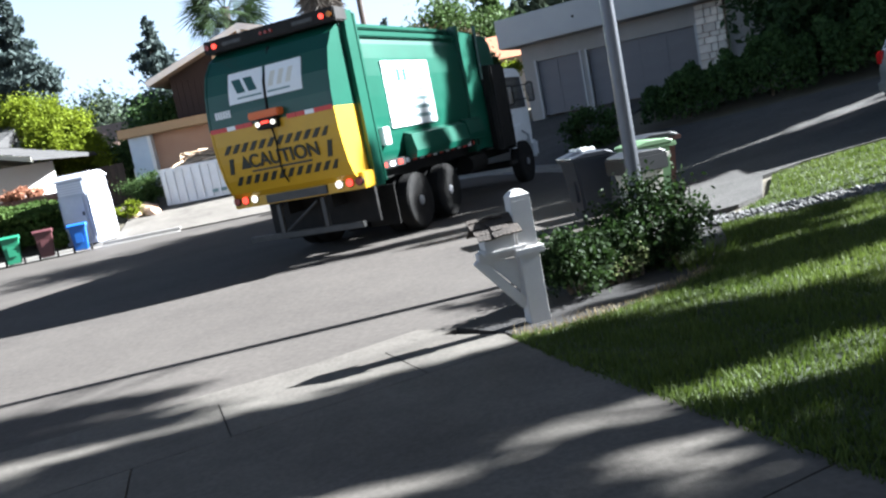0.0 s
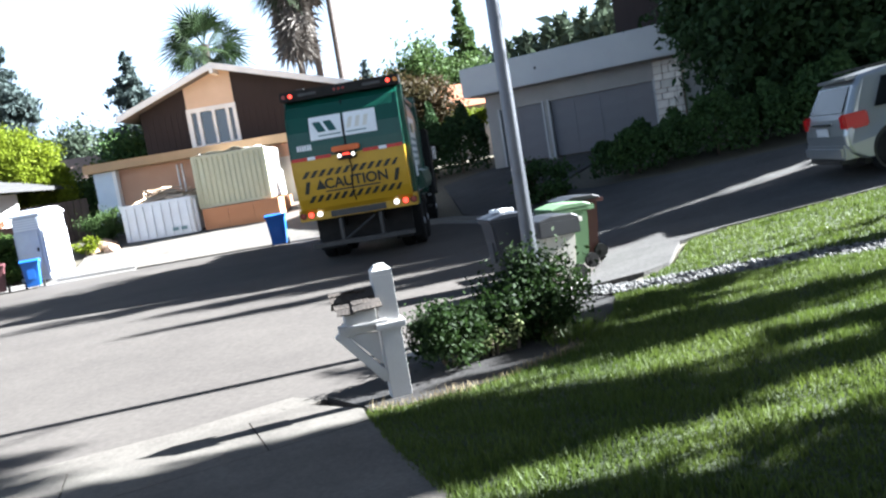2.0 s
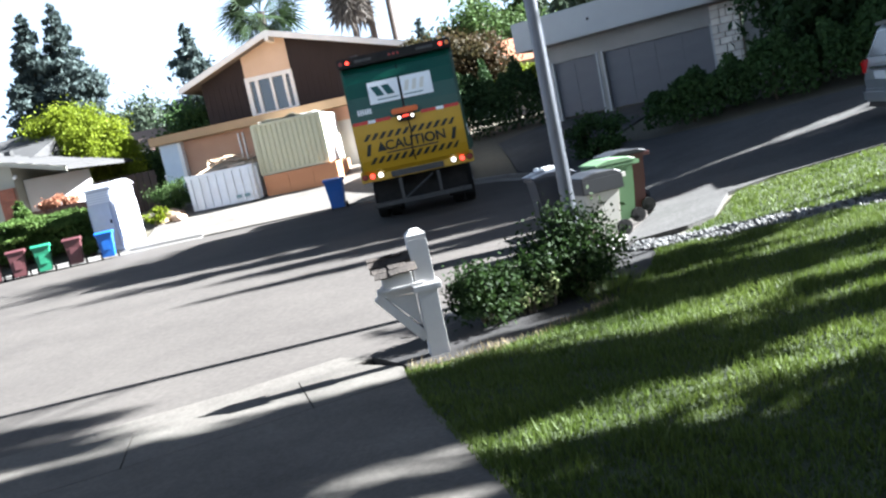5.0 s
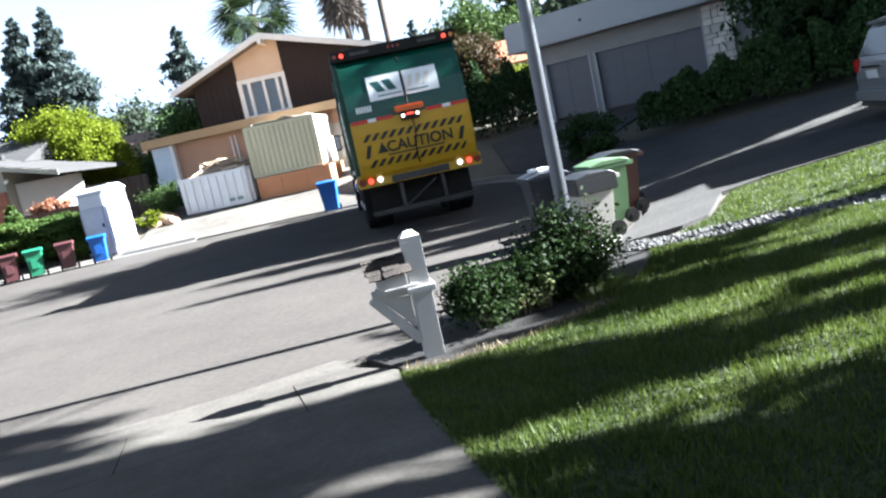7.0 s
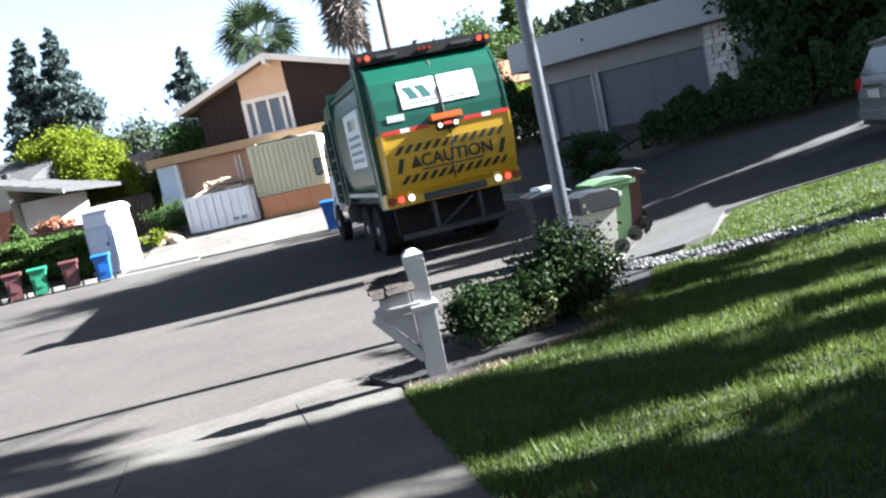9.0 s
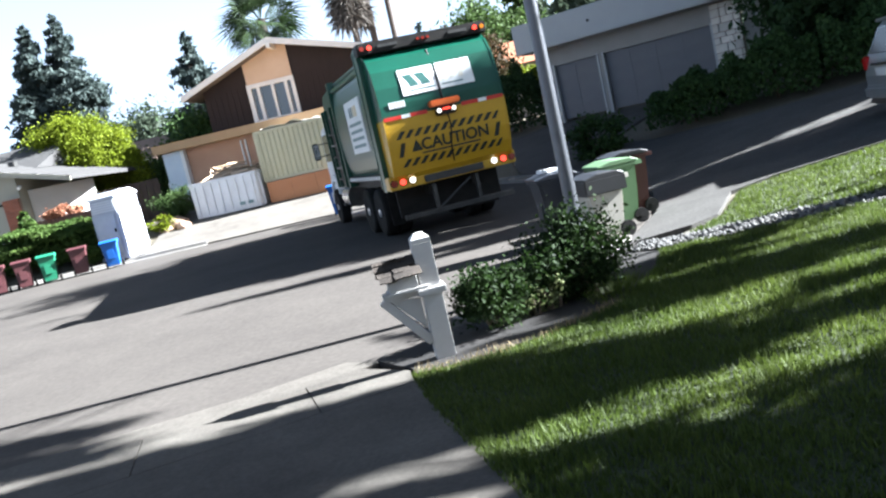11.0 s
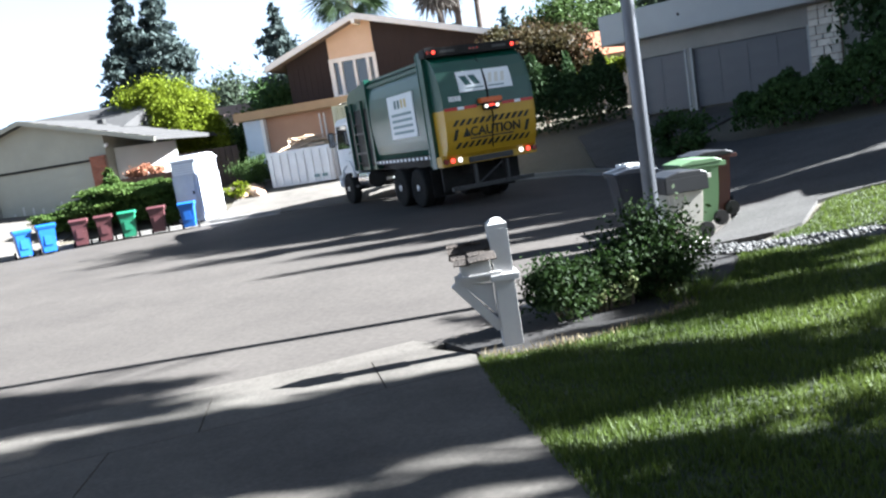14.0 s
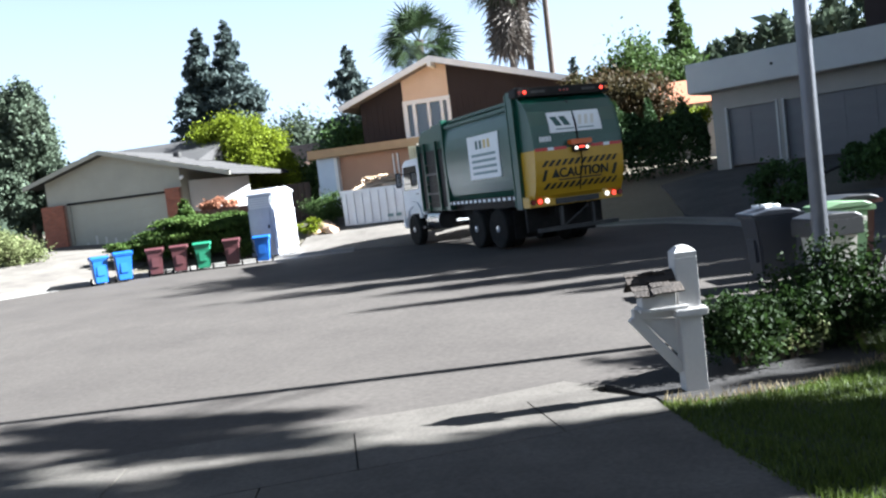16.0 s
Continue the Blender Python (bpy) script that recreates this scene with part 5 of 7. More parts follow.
def build_dumpster():
    z = 0.80
    d = thing("dumpster", pose(-10.2, 30.0, z, 0, 0, -2), "white steel roll-off dumpster heaped with demolition waste", "dumpster")
    W, L, H = 1.3, 5.2, 1.42
    wall = part("end_wall", prism([(-W, 0.12), (W, 0.12), (W + 0.02, H), (-W - 0.02, H)], 0, 0.06, "y"), DUMPSTER_WHITE, d)
    part("end_wall", prism([(-W, 0.12), (W, 0.12), (W, H), (-W, H)], L - 0.06, L, "y"), DUMPSTER_WHITE, d)
    for s in (-1, 1):
        part("side_wall", bx(s * W - 0.03, s * W + 0.03, 0.06, L - 0.06, 0.12, H), DUMPSTER_WHITE, d)
        part("top_rail", bx(s * W - 0.06, s * W + 0.06, -0.03, L, H - 0.06, H + 0.06, bevel=0.01), DUMPSTER_WHITE, d)
        for k in range(7):
            part("rib", bx(min(s * (W + 0.03), s * (W + 0.11)), max(s * (W + 0.03), s * (W + 0.11)), 0.3 + k * 0.75, 0.42 + k * 0.75, 0.15, H - 0.06), DUMPSTER_WHITE, d)
        part("skid", bx(s * 0.6 - 0.05, s * 0.6 + 0.05, 0.1, L, 0.0, 0.12), STEEL_DARK, d)
        part("roller", cy((s * 0.85 - 0.1, 0.25, 0.09), (s * 0.85 + 0.1, 0.25, 0.09), 0.09, seg=12), STEEL_DARK, d)
    part("top_rail", bx(-W, W, -0.05, 0.08, H - 0.06, H + 0.06, bevel=0.01), DUMPSTER_WHITE, d)
    for k in range(8):
        x = -1.15 + k * 0.33
        part("end_rib", bx(x - 0.035, x + 0.035, -0.06, 0.0, 0.15, H - 0.05, bevel=0.008), DUMPSTER_WHITE, d)
    for x in (0.62, 0.95):
        part("marking_bar", bx(x - 0.11, x + 0.11, -0.068, -0.06, 0.30, 0.42), TEXT_GREY, d)
    part("floor", bx(-W, W, 0.06, L - 0.06, 0.12, 0.2), STEEL_DARK, d)
    rng = random.Random(8)
    heap = thing("debris_heap", pose(-10.2, 30.0, z, 0, 0, -2), "heap of broken tan lumber and plaster boards", "debris")
    bm = bmesh.new()
    bmesh.ops.create_grid(bm, x_segments=14, y_segments=24, size=1)
    for v in bm.verts:
        x, y = v.co.x * 1.24, 2.6 + v.co.y * 2.5
        hgt = 1.2 + 0.75 * math.exp(-((x + 0.35) ** 2) / 0.9 - ((y - 2.2) ** 2) / 2.8)
        v.co = Vector((x, y, hgt + 0.10 * noise.noise(Vector((x * 3, y * 3, 1)))))
    part("rubble", bm, DEBRIS_MAT, heap)
    cache = []
    for k in range(60):
        x, y = rng.uniform(-1.1, 1.1), rng.uniform(0.2, 4.6)
        hgt = 1.22 + 0.75 * math.exp(-((x + 0.35) ** 2) / 0.9 - ((y - 2.2) ** 2) / 2.8)
        m = pose(x, y, hgt + 0.02, rng.uniform(-25, 25), rng.uniform(-25, 25), rng.uniform(0, 180))
        if k < 5:
            o = part("plank", bx(-rng.uniform(0.25, 0.6), rng.uniform(0.25, 0.6), -0.07, 0.07, -0.02, 0.02), DEBRIS_MAT, heap)
            cache.append(o.data)
            o.matrix_basis = m
        else:
            share("plank", cache[k % 5], heap, m)
    sheet_dark = part("tarpaulin", bx(0.1, 1.2, 0.4, 2.2, 1.32, 1.36, bevel=0.01), STEEL_DARK, heap, "dark torn roofing sheet")


def build_container():
    c = thing("storage_container", pose(-7.35, 30.5, 1.72, 0, 0, 1), "beige corrugated steel storage container on a plywood base", "container")
    W, H, L = 1.32, 1.95, 3.2
    pts = []
    n = 13
    for k in range(n):
        x0 = -W + 0.06 + k * (2 * W - 0.12) / n
        w = (2 * W - 0.12) / n
        pts += [(x0, 0.0), (x0 + w * 0.35, 0.0), (x0 + w * 0.5, 0.05), (x0 + w * 0.85, 0.05)]
    prof = pts + [(W - 0.06, 0.0), (W - 0.06, 0.12), (-W + 0.06, 0.12)]
    part("front_panel", prism(prof, 0.08, H - 0.08, "z"), CONTAINER_BEIGE, c)
    for s in (-1, 1):
        part("corner_post", bx(s * W - 0.06, s * W + 0.06, -0.04, 0.10, 0, H, bevel=0.01), CONTAINER_BEIGE, c)
        # right side white instead of beige: sunlight put into its colour
        part("side_panel", bx(s * W - 0.03, s * W + 0.03, 0.10, L, 0.05, H - 0.05), WALL_WHITE if s > 0 else CONTAINER_BEIGE, c)
    part("bottom_rail", bx(-W + 0.06, W - 0.06, -0.03, 0.08, 0, 0.10), CONTAINER_BEIGE, c)
    part("top_rail", bx(-W + 0.06, W - 0.06, -0.03, 0.08, H - 0.10, H), CONTAINER_BEIGE, c)
    part("roof", bx(-W, W, 0.08, L, H - 0.06, H - 0.01), WALL_WHITE, c)
    part("back_panel", bx(-W, W, L, L + 0.05, 0, H), CONTAINER_BEIGE, c)
    t = thing("roof_tarpaulin", pose(-7.35, 31.2, 3.66, 0, 0, 1), "crumpled white sheet lying on the container roof", "sheet")
    bm = bmesh.new()
    bmesh.ops.create_grid(bm, x_segments=16, y_segments=12, size=1)
    for v in bm.verts:
        x, y = v.co.x * 1.1, v.co.y * 0.6
        v.co = Vector((x, y, 0.06 + 0.16 * max(0, noise.noise(Vector((x * 2.2, y * 2.2, 3)))) + 0.05 * noise.noise(Vector((x * 6, y * 6, 1)))))
    part("cloth", bm, WALL_WHITE, t)
    b = thing("plywood_box", pose(-7.2, 30.35, 0.45, 0, 0, 1), "orange-brown plywood hoarding under the container", "hoarding")
    for k in range(3):
        part("plywood_sheet", bx(-1.42 + k * 0.96, -0.47 + k * 0.96, 0, 0.03, 0.0, 1.25), PLYWOOD, b)
    part("side_sheet", bx(-1.42, -1.39, 0.03, 3.0, 0.0, 1.25), PLYWOOD, b)
    part("side_sheet", bx(1.42, 1.45, 0.03, 3.0, 0.0, 1.25), PLYWOOD, b)
    part("deck", bx(-1.39, 1.42, 0.03, 3.2, 1.2, 1.25), PLYWOOD, b)


def build_toilet():
    p = thing("portable_toilet", pose(-13.05, 26.95, land(-13.05, 26.95) - 0.04, 0, 0, -14), "grey plastic portable toilet with white roof on the verge, ribs white where sunlit", "portable toilet")
    w = 0.57
    part("base", bx(-w - 0.04, w + 0.04, -w - 0.04, w + 0.04, 0, 0.14, bevel=0.02), POTTY_GREY, p)
    body = part("body", bx(-w, w, -w, w, 0.14, 2.12, bevel=0.04), POTTY_GREY, p)
    for s, ax in ((1, "x"), (-1, "x"), (1, "y"), (-1, "y")):
        for k in range(4):
            u = -0.45 + k * 0.3
            if ax == "x":
                # +x ribs get the white: the sun on that side, given as colour
                part("wall_rib", bx(min(s * w, s * (w + 0.03)), max(s * w, s * (w + 0.03)), u - 0.10, u + 0.10, 0.25, 1.62, bevel=0.01), POTTY_WHITE if s > 0 else POTTY_GREY, body)
            elif s > 0:
                part("wall_rib", bx(u - 0.10, u + 0.10, w, w + 0.03, 0.25, 1.62, bevel=0.01), POTTY_GREY, body)
    for k in range(5):
        part("louvre", bx(-0.5, 0.5, -w - 0.035, -w, 1.68 + k * 0.08, 1.73 + k * 0.08, bevel=0.006), POTTY_WHITE, body)
        part("louvre", bx(w, w + 0.035, -0.5, 0.5, 1.68 + k * 0.08, 1.73 + k * 0.08, bevel=0.006), POTTY_WHITE, body)
    door = part("door", bx(-0.42, 0.42, -w - 0.03, -w, 0.2, 1.62, bevel=0.015), POTTY_GREY, p)
    part("latch", bx(0.28, 0.36, -w - 0.06, -w - 0.03, 0.95, 1.08, bevel=0.01), STEEL_DARK, door)
    bm = prism([(-w - 0.05, 2.12), (-w - 0.05, 2.17), (-0.3, 2.34), (0.3, 2.34), (w + 0.05, 2.17), (w + 0.05, 2.12)], -w - 0.05, w + 0.05)
    bmesh.ops.bevel(bm, geom=bm.edges[:], offset=0.03, segments=2, affect="EDGES")
    part("roof", bm, POTTY_WHITE, p)


def build_car():
    x, y = 7.2, 14.2
    slope = math.degrees(math.atan2(land(x + 3, y) - land(x + 0.5, y), 2.5))
    c = thing("car", pose(x, y, land(x, y) + 0.06, 0, -slope, -5), "silver compact sport utility car parked on the driveway", "car")
    # built along +x: rear at x = 0
    W = 0.92
    prof = [(0.04, 0.42), (0.0, 0.55), (0.0, 0.72), (0.07, 0.98), (0.10, 1.05), (0.34, 1.50), (0.50, 1.64), (1.0, 1.69), (1.9, 1.68), (2.5, 1.60), (3.15, 1.18), (3.35, 1.10), (4.45, 0.96), (4.70, 0.80), (4.76, 0.45), (4.6, 0.28), (0.3, 0.28)]
    bm = bmesh.new()
    rows = []
    for k, f in enumerate((-1.0, -0.93, -0.78, 0.0, 0.78, 0.93, 1.0)):
        row = []
        for px, pz in prof:
            inset = max(0.0, pz - 1.0) * 0.26
            half = W - inset
            bulge = {1.0: -0.03, 0.93: -0.008, 0.78: 0.0, 0.0: 0.0}[abs(f)]
            zz = pz + (bulge if pz > 1.0 else 0)
            xx = px + (0.05 if abs(f) == 1.0 and px < 0.3 else 0) - (0.10 if abs(f) == 1.0 and px > 4.4 else 0)
            row.append(bm.verts.new((xx, f * half, zz)))
        rows.append(row)
    n = len(prof)
    for a, b in zip(rows, rows[1:]):
        for i in range(n):
            bm.faces.new((a[i], a[(i + 1) % n], b[(i + 1) % n], b[i]))
    bm.faces.new(rows[0])
    bm.faces.new(rows[-1])
    bmesh.ops.recalc_face_normals(bm, faces=bm.faces)
    body = part("body", bm, CAR_SILVER, c, "silver painted bodywork")
    mod = body.modifiers.new("bevel", "BEVEL")
    mod.width, mod.segments, mod.limit_method, mod.angle_limit = 0.035, 3, "ANGLE", radians(28)
    for s in (-1, 1):
        side = lambda z: s * (W - max(0.0, z - 1.0) * 0.26 + 0.006)
        for px in ([(0.55, 1.08), (1.18, 1.06), (1.18, 1.53), (0.78, 1.53)], [(1.26, 1.06), (2.0, 1.05), (2.0, 1.54), (1.26, 1.54)], [(2.08, 1.05), (3.02, 1.05), (2.45, 1.50), (2.08, 1.53)]):
            bm = bmesh.new()
            a = [bm.verts.new((u, side(v) + s * 0.002, v)) for u, v in px]
            b = [bm.verts.new((u, side(v) - s * 0.03, v)) for u, v in px]
            bm.faces.new(a)
            bm.faces.new(b)
            for i in range(4):
                bm.faces.new((a[i], a[(i + 1) % 4], b[(i + 1) % 4], b[i]))
            bmesh.ops.recalc_face_normals(bm, faces=bm.faces)
            part("side_window", bm, CAR_GLASS, c)
        # tail lamp wraps the corner
        bm = bmesh.new()
        for dx0, dx1, y0, y1 in ((-0.02, 0.42, s * (W - 0.20), s * (W + 0.014)),):
            box(bm, dx0 + 0.04, dx1, min(y0, y1), max(y0, y1), 0.80, 1.06, bevel=0.03)
        part("tail_light", bm, material("red_tail_lens", (0.42, 0.01, 0.012), 0.15), c)
        part("roof_rail", bx(0.6, 2.3, s * 0.66 - 0.02, s * 0.66 + 0.02, 1.70, 1.745, bevel=0.01), STEEL_MID, c)
        part("wing_mirror", bx(2.62, 2.82, min(s * 0.93, s * 1.1), max(s * 0.93, s * 1.1), 1.08, 1.22, bevel=0.03), CAR_SILVER, c)
        part("door_handle", bx(1.25, 1.42, min(s * 0.93, s * 0.955), max(s * 0.93, s * 0.955), 0.98, 1.01), CAR_SILVER, c)
        part("door_handle", bx(2.12, 2.29, min(s * 0.93, s * 0.955), max(s * 0.93, s * 0.955), 0.97, 1.0), CAR_SILVER, c)
        part("sill_trim", bx(1.3, 3.3, min(s * 0.90, s * 0.94), max(s * 0.90, s * 0.94), 0.26, 0.36, bevel=0.01), CAR_BLACK, c)
        for wx in (0.80, 3.70):
            part("wheel_arch", cy((wx, s * 0.60, 0.36), (wx, s * 0.926, 0.36), 0.405, seg=28), CAR_BLACK, c)
            w = new("wheel")
            w.parent = c
            w.matrix_basis = pose(wx, s * 0.875, 0.35, 0, 0, 0 if s < 0 else 180)
            part("tyre", lathe([(0.22, -0.11), (0.32, -0.115), (0.35, -0.08), (0.35, 0.08), (0.32, 0.115), (0.22, 0.11)], 28, Matrix.Rotation(radians(90), 4, "X")), RUBBER, w)
            rim = lathe([(0.23, -0.1), (0.23, 0.105), (0.205, 0.11), (0.20, 0.06), (0.05, 0.075), (0.045, 0.1), (0.01, 0.1)], 28, Matrix.Rotation(radians(90), 4, "X"))
            for k in range(5):
                box(rim, -0.03, 0.03, -0.108, -0.06, 0.03, 0.215, m=Matrix.Rotation(2 * math.pi * k / 5, 4, "Y"))
            part("rim", rim, RIM_GREY, w)
    bm = bmesh.new()
    q = [(0.105, 1.09), (0.335, 1.49)]
    vs = []
    for off in (-0.015, 0.03):
        vs.append([bm.verts.new((q[0][0] + off, -0.72, q[0][1])), bm.verts.new((q[0][0] + off, 0.72, q[0][1])), bm.verts.new((q[1][0] + off, 0.62, q[1][1])), bm.verts.new((q[1][0] + off, -0.62, q[1][1]))])
    bm.faces.new(vs[0])
    bm.faces.new(vs[1])
    for i in range(4):
        bm.faces.new((vs[0][i], vs[0][(i + 1) % 4], vs[1][(i + 1) % 4], vs[1][i]))
    bmesh.ops.recalc_face_normals(bm, faces=bm.faces)
    part("rear_window", bm, CAR_GLASS, c)
    part("spoiler", bx(0.28, 0.56, -0.64, 0.64, 1.575, 1.635, bevel=0.02), CAR_SILVER, c)
    part("rear_bumper", bx(-0.07, 0.25, -0.88, 0.88, 0.32, 0.56, bevel=0.05), CAR_SILVER, c)
    part("bumper_trim", bx(-0.06, 0.2, -0.7, 0.7, 0.24, 0.33, bevel=0.02), CAR_BLACK, c)
    part("plate_bars", bx(-0.012, 0.0, -0.26, 0.26, 0.72, 0.86), material("plate_grey", (0.55, 0.56, 0.58), 0.5), c)
    part("tailgate_strip", bx(-0.01, 0.03, -0.45, 0.45, 0.90, 0.94, bevel=0.006), CHROME, c)
    part("underside", bx(0.3, 4.5, -0.75, 0.75, 0.2, 0.32), CAR_BLACK, c)


def build_rocks():
    rng = random.Random(11)
    for x, y, r in [(-12.1, 29.6, 0.42), (-11.75, 29.2, 0.30), (-12.45, 29.2, 0.28), (-21.6, 21.4, 0.35), (-22.3, 21.9, 0.42), (-23.0, 22.6, 0.3), (-22.6, 23.2, 0.36)]:
        bm = bmesh.new()
        bmesh.ops.create_icosphere(bm, subdivisions=2, radius=r)
        for v in bm.verts:
            v.co *= 1 + 0.35 * noise.noise(v.co * 3 + Vector((x, y, 0)))
            v.co.z *= 0.7
        o = part("rock", bm, ROCK)
        o.matrix_basis = on_land(x, y, rng.uniform(0, 360), r * 0.2)
        tagged(o, "rough brown landscaping rock on bare ground", "rock", "rocks")


build_mailbox()
build_mailbox_house()
build_lamp_pole()
build_bins()
build_dumpster()
build_container()
build_toilet()
build_car()
build_rocks()

# ---- plants ----
def branch_mesh(bm, a, b, r0, r1):
    cyl(bm, a, b, r0, r1, seg=8)


def broad_tree(name, x, y, base, crowns, leaf_mat, label, n=7000, size=0.16, trunk_r=0.16, seed=1, category="tree", clumps=26, spread=0.26, rz=None, shell=0.5):
    """A tree with a tapered trunk, limbs and a crown of leaf clumps. crowns: (dx, dy, z, rx, ry, rz)."""
    rng = np.random.default_rng(seed)
    t = thing(name, pose(x, y, base), label, category)
    bm = bmesh.new()
    zt = min(c[2] - c[5] * 0.5 for c in crowns) - base
    zt = max(zt, 0.3)
    branch_mesh(bm, (0, 0, -0.2), (0.05, 0.0, zt), trunk_r, trunk_r * 0.75)
    for dx, dy, z, rx, ry, rzz in crowns:
        top = Vector((dx, dy, z - base))
        branch_mesh(bm, (0.05, 0, zt - 0.05), top * 0.5 + Vector((0.02, 0, zt * 0.5)), trunk_r * 0.7, trunk_r * 0.45)
        branch_mesh(bm, top * 0.5 + Vector((0.02, 0, zt * 0.5)), top, trunk_r * 0.45, trunk_r * 0.2)
        for k in range(6):
            d = Vector(rng.normal(size=3)).normalized()
            branch_mesh(bm, top * 0.7 + Vector((0, 0, zt * 0.3)), top + Vector((d.x * rx * 0.7, d.y * ry * 0.7, d.z * rzz * 0.7)), trunk_r * 0.25, 0.012)
    part("trunk", bm, BARK, t)
    vol = np.array([c[3] * c[4] * c[5] for c in crowns])
    pts = np.concatenate([blob_points(rng, max(50, int(n * v / vol.sum())), (c[0], c[1], c[2] - base), c[3:6], clumps, spread, shell) for c, v in zip(crowns, vol)])
    pts[:, 2] = np.maximum(pts[:, 2], 0.05)
    leaf_cards("crown", pts, size, leaf_mat, t, rng)
    return t


def shrub(name, x, y, base, rx, ry, rz, leaf_mat, label, n=2500, size=0.07, seed=1, clumps=20, spread=0.25, category="shrub", shell=0.45, flat=0.0):
    rng = np.random.default_rng(seed)
    t = thing(name, pose(x, y, base), label, category)
    bm = bmesh.new()
    for k in range(9):
        a = rng.uniform(0, 6.28)
        branch_mesh(bm, (0.05 * math.cos(a), 0.05 * math.sin(a), -0.05), (rx * 0.55 * math.cos(a), ry * 0.55 * math.sin(a), rz * rng.uniform(0.9, 1.5)), 0.022, 0.008)
    part("woody_base", bm, BARK, t)
    pts = blob_points(rng, n, (0, 0, rz * 0.98), (rx, ry, rz), clumps, spread, shell)
    pts[:, 2] = np.abs(pts[:, 2]) + 0.02
    leaf_cards("foliage", pts, size, leaf_mat, t, rng)
    return t


def juniper(x, y, radius, height, pads, seed):
    """A spreading juniper: low stems that carry flat, layered pads of needles."""
    rng = np.random.default_rng(seed)
    t = thing("juniper_bush", pose(x, y, land(x, y)), "spreading green juniper bush in flat layers behind the bins", "shrub", "junipers behind the bins")
    bm = bmesh.new()
    pts = []
    for k in range(pads):
        a = k * 2.4 + rng.uniform(-0.3, 0.3)
        r = radius * 0.72 * math.sqrt((k + 0.3) / pads)
        z = height * (1.0 - 0.55 * (r / radius) ** 1.5) * rng.uniform(0.72, 1.0)
        c = np.array((r * math.cos(a), 0.62 * r * math.sin(a), z))
        branch_mesh(bm, (0.1 * math.cos(a), 0.1 * math.sin(a), -0.05), tuple(c), 0.035, 0.012)
        pr = radius * rng.uniform(0.36, 0.5)
        pts.append(blob_points(rng, int(5200 * pr), c, (pr, pr * 0.75, 0.15), 26, 0.2, 0.15))
        pts.append(blob_points(rng, int(1800 * pr), c - np.array((0, 0, z * 0.45)), (pr * 0.8, pr * 0.6, z * 0.4), 16, 0.25, 0.2))
    part("woody_base", bm, BARK, t)
    p = np.concatenate(pts)
    p[:, 2] = np.maximum(p[:, 2], 0.03)
    leaf_cards("foliage", p, 0.055, LEAF_JUNIPER, t, rng, long=2.2)
    return t


def conifer(name, x, y, base, height, radius, leaf_mat, label, n=6000, size=0.22, seed=1, bare=0.08, ragged=0.25, flat_top=0.0):
    rng = np.random.default_rng(seed)
    t = thing(name, pose(x, y, base), label, "tree")
    bm = bmesh.new()
    branch_mesh(bm, (0, 0, -0.3), (0, 0, height * 0.97), 0.02 * height, 0.02)
    nb = int(26 + height * 5)
    pts = []
    for k in range(nb):
        f = bare + (1 - bare) * (k + rng.uniform(0, 1)) / nb
        r = radius * ((1 - f) ** 0.85 + flat_top * math.sin(f * 3.1)) * rng.uniform(1 - ragged * 1.6, 1 + ragged * 0.5) + 0.12
        a = k * 2.4 + rng.uniform(-0.4, 0.4)
        tip = Vector((r * math.cos(a), r * math.sin(a), height * f - 0.14 * r))
        root = Vector((0, 0, height * f))
        if k % 2 == 0:
            branch_mesh(bm, root, tip, 0.03, 0.008)
        m = max(6, int(n * r / (nb * radius * 0.5)))
        u = rng.uniform(0.1, 1.0, m) ** 0.7
        side = Vector((-math.sin(a), math.cos(a), 0))
        p = np.outer(1 - u, np.array(root)) + np.outer(u, np.array(tip))
        p += np.outer(rng.normal(size=m) * 0.22 * r * (0.4 + u * 0.6), np.array(side))
        p[:, 2] += rng.normal(size=m) * 0.09 * r - 0.05 * u * r
        pts.append(p)
    part("trunk", bm, BARK, t)
    leaf_cards("crown", np.concatenate(pts), size, leaf_mat, t, rng, droop=0.5, long=2.4)
    return t


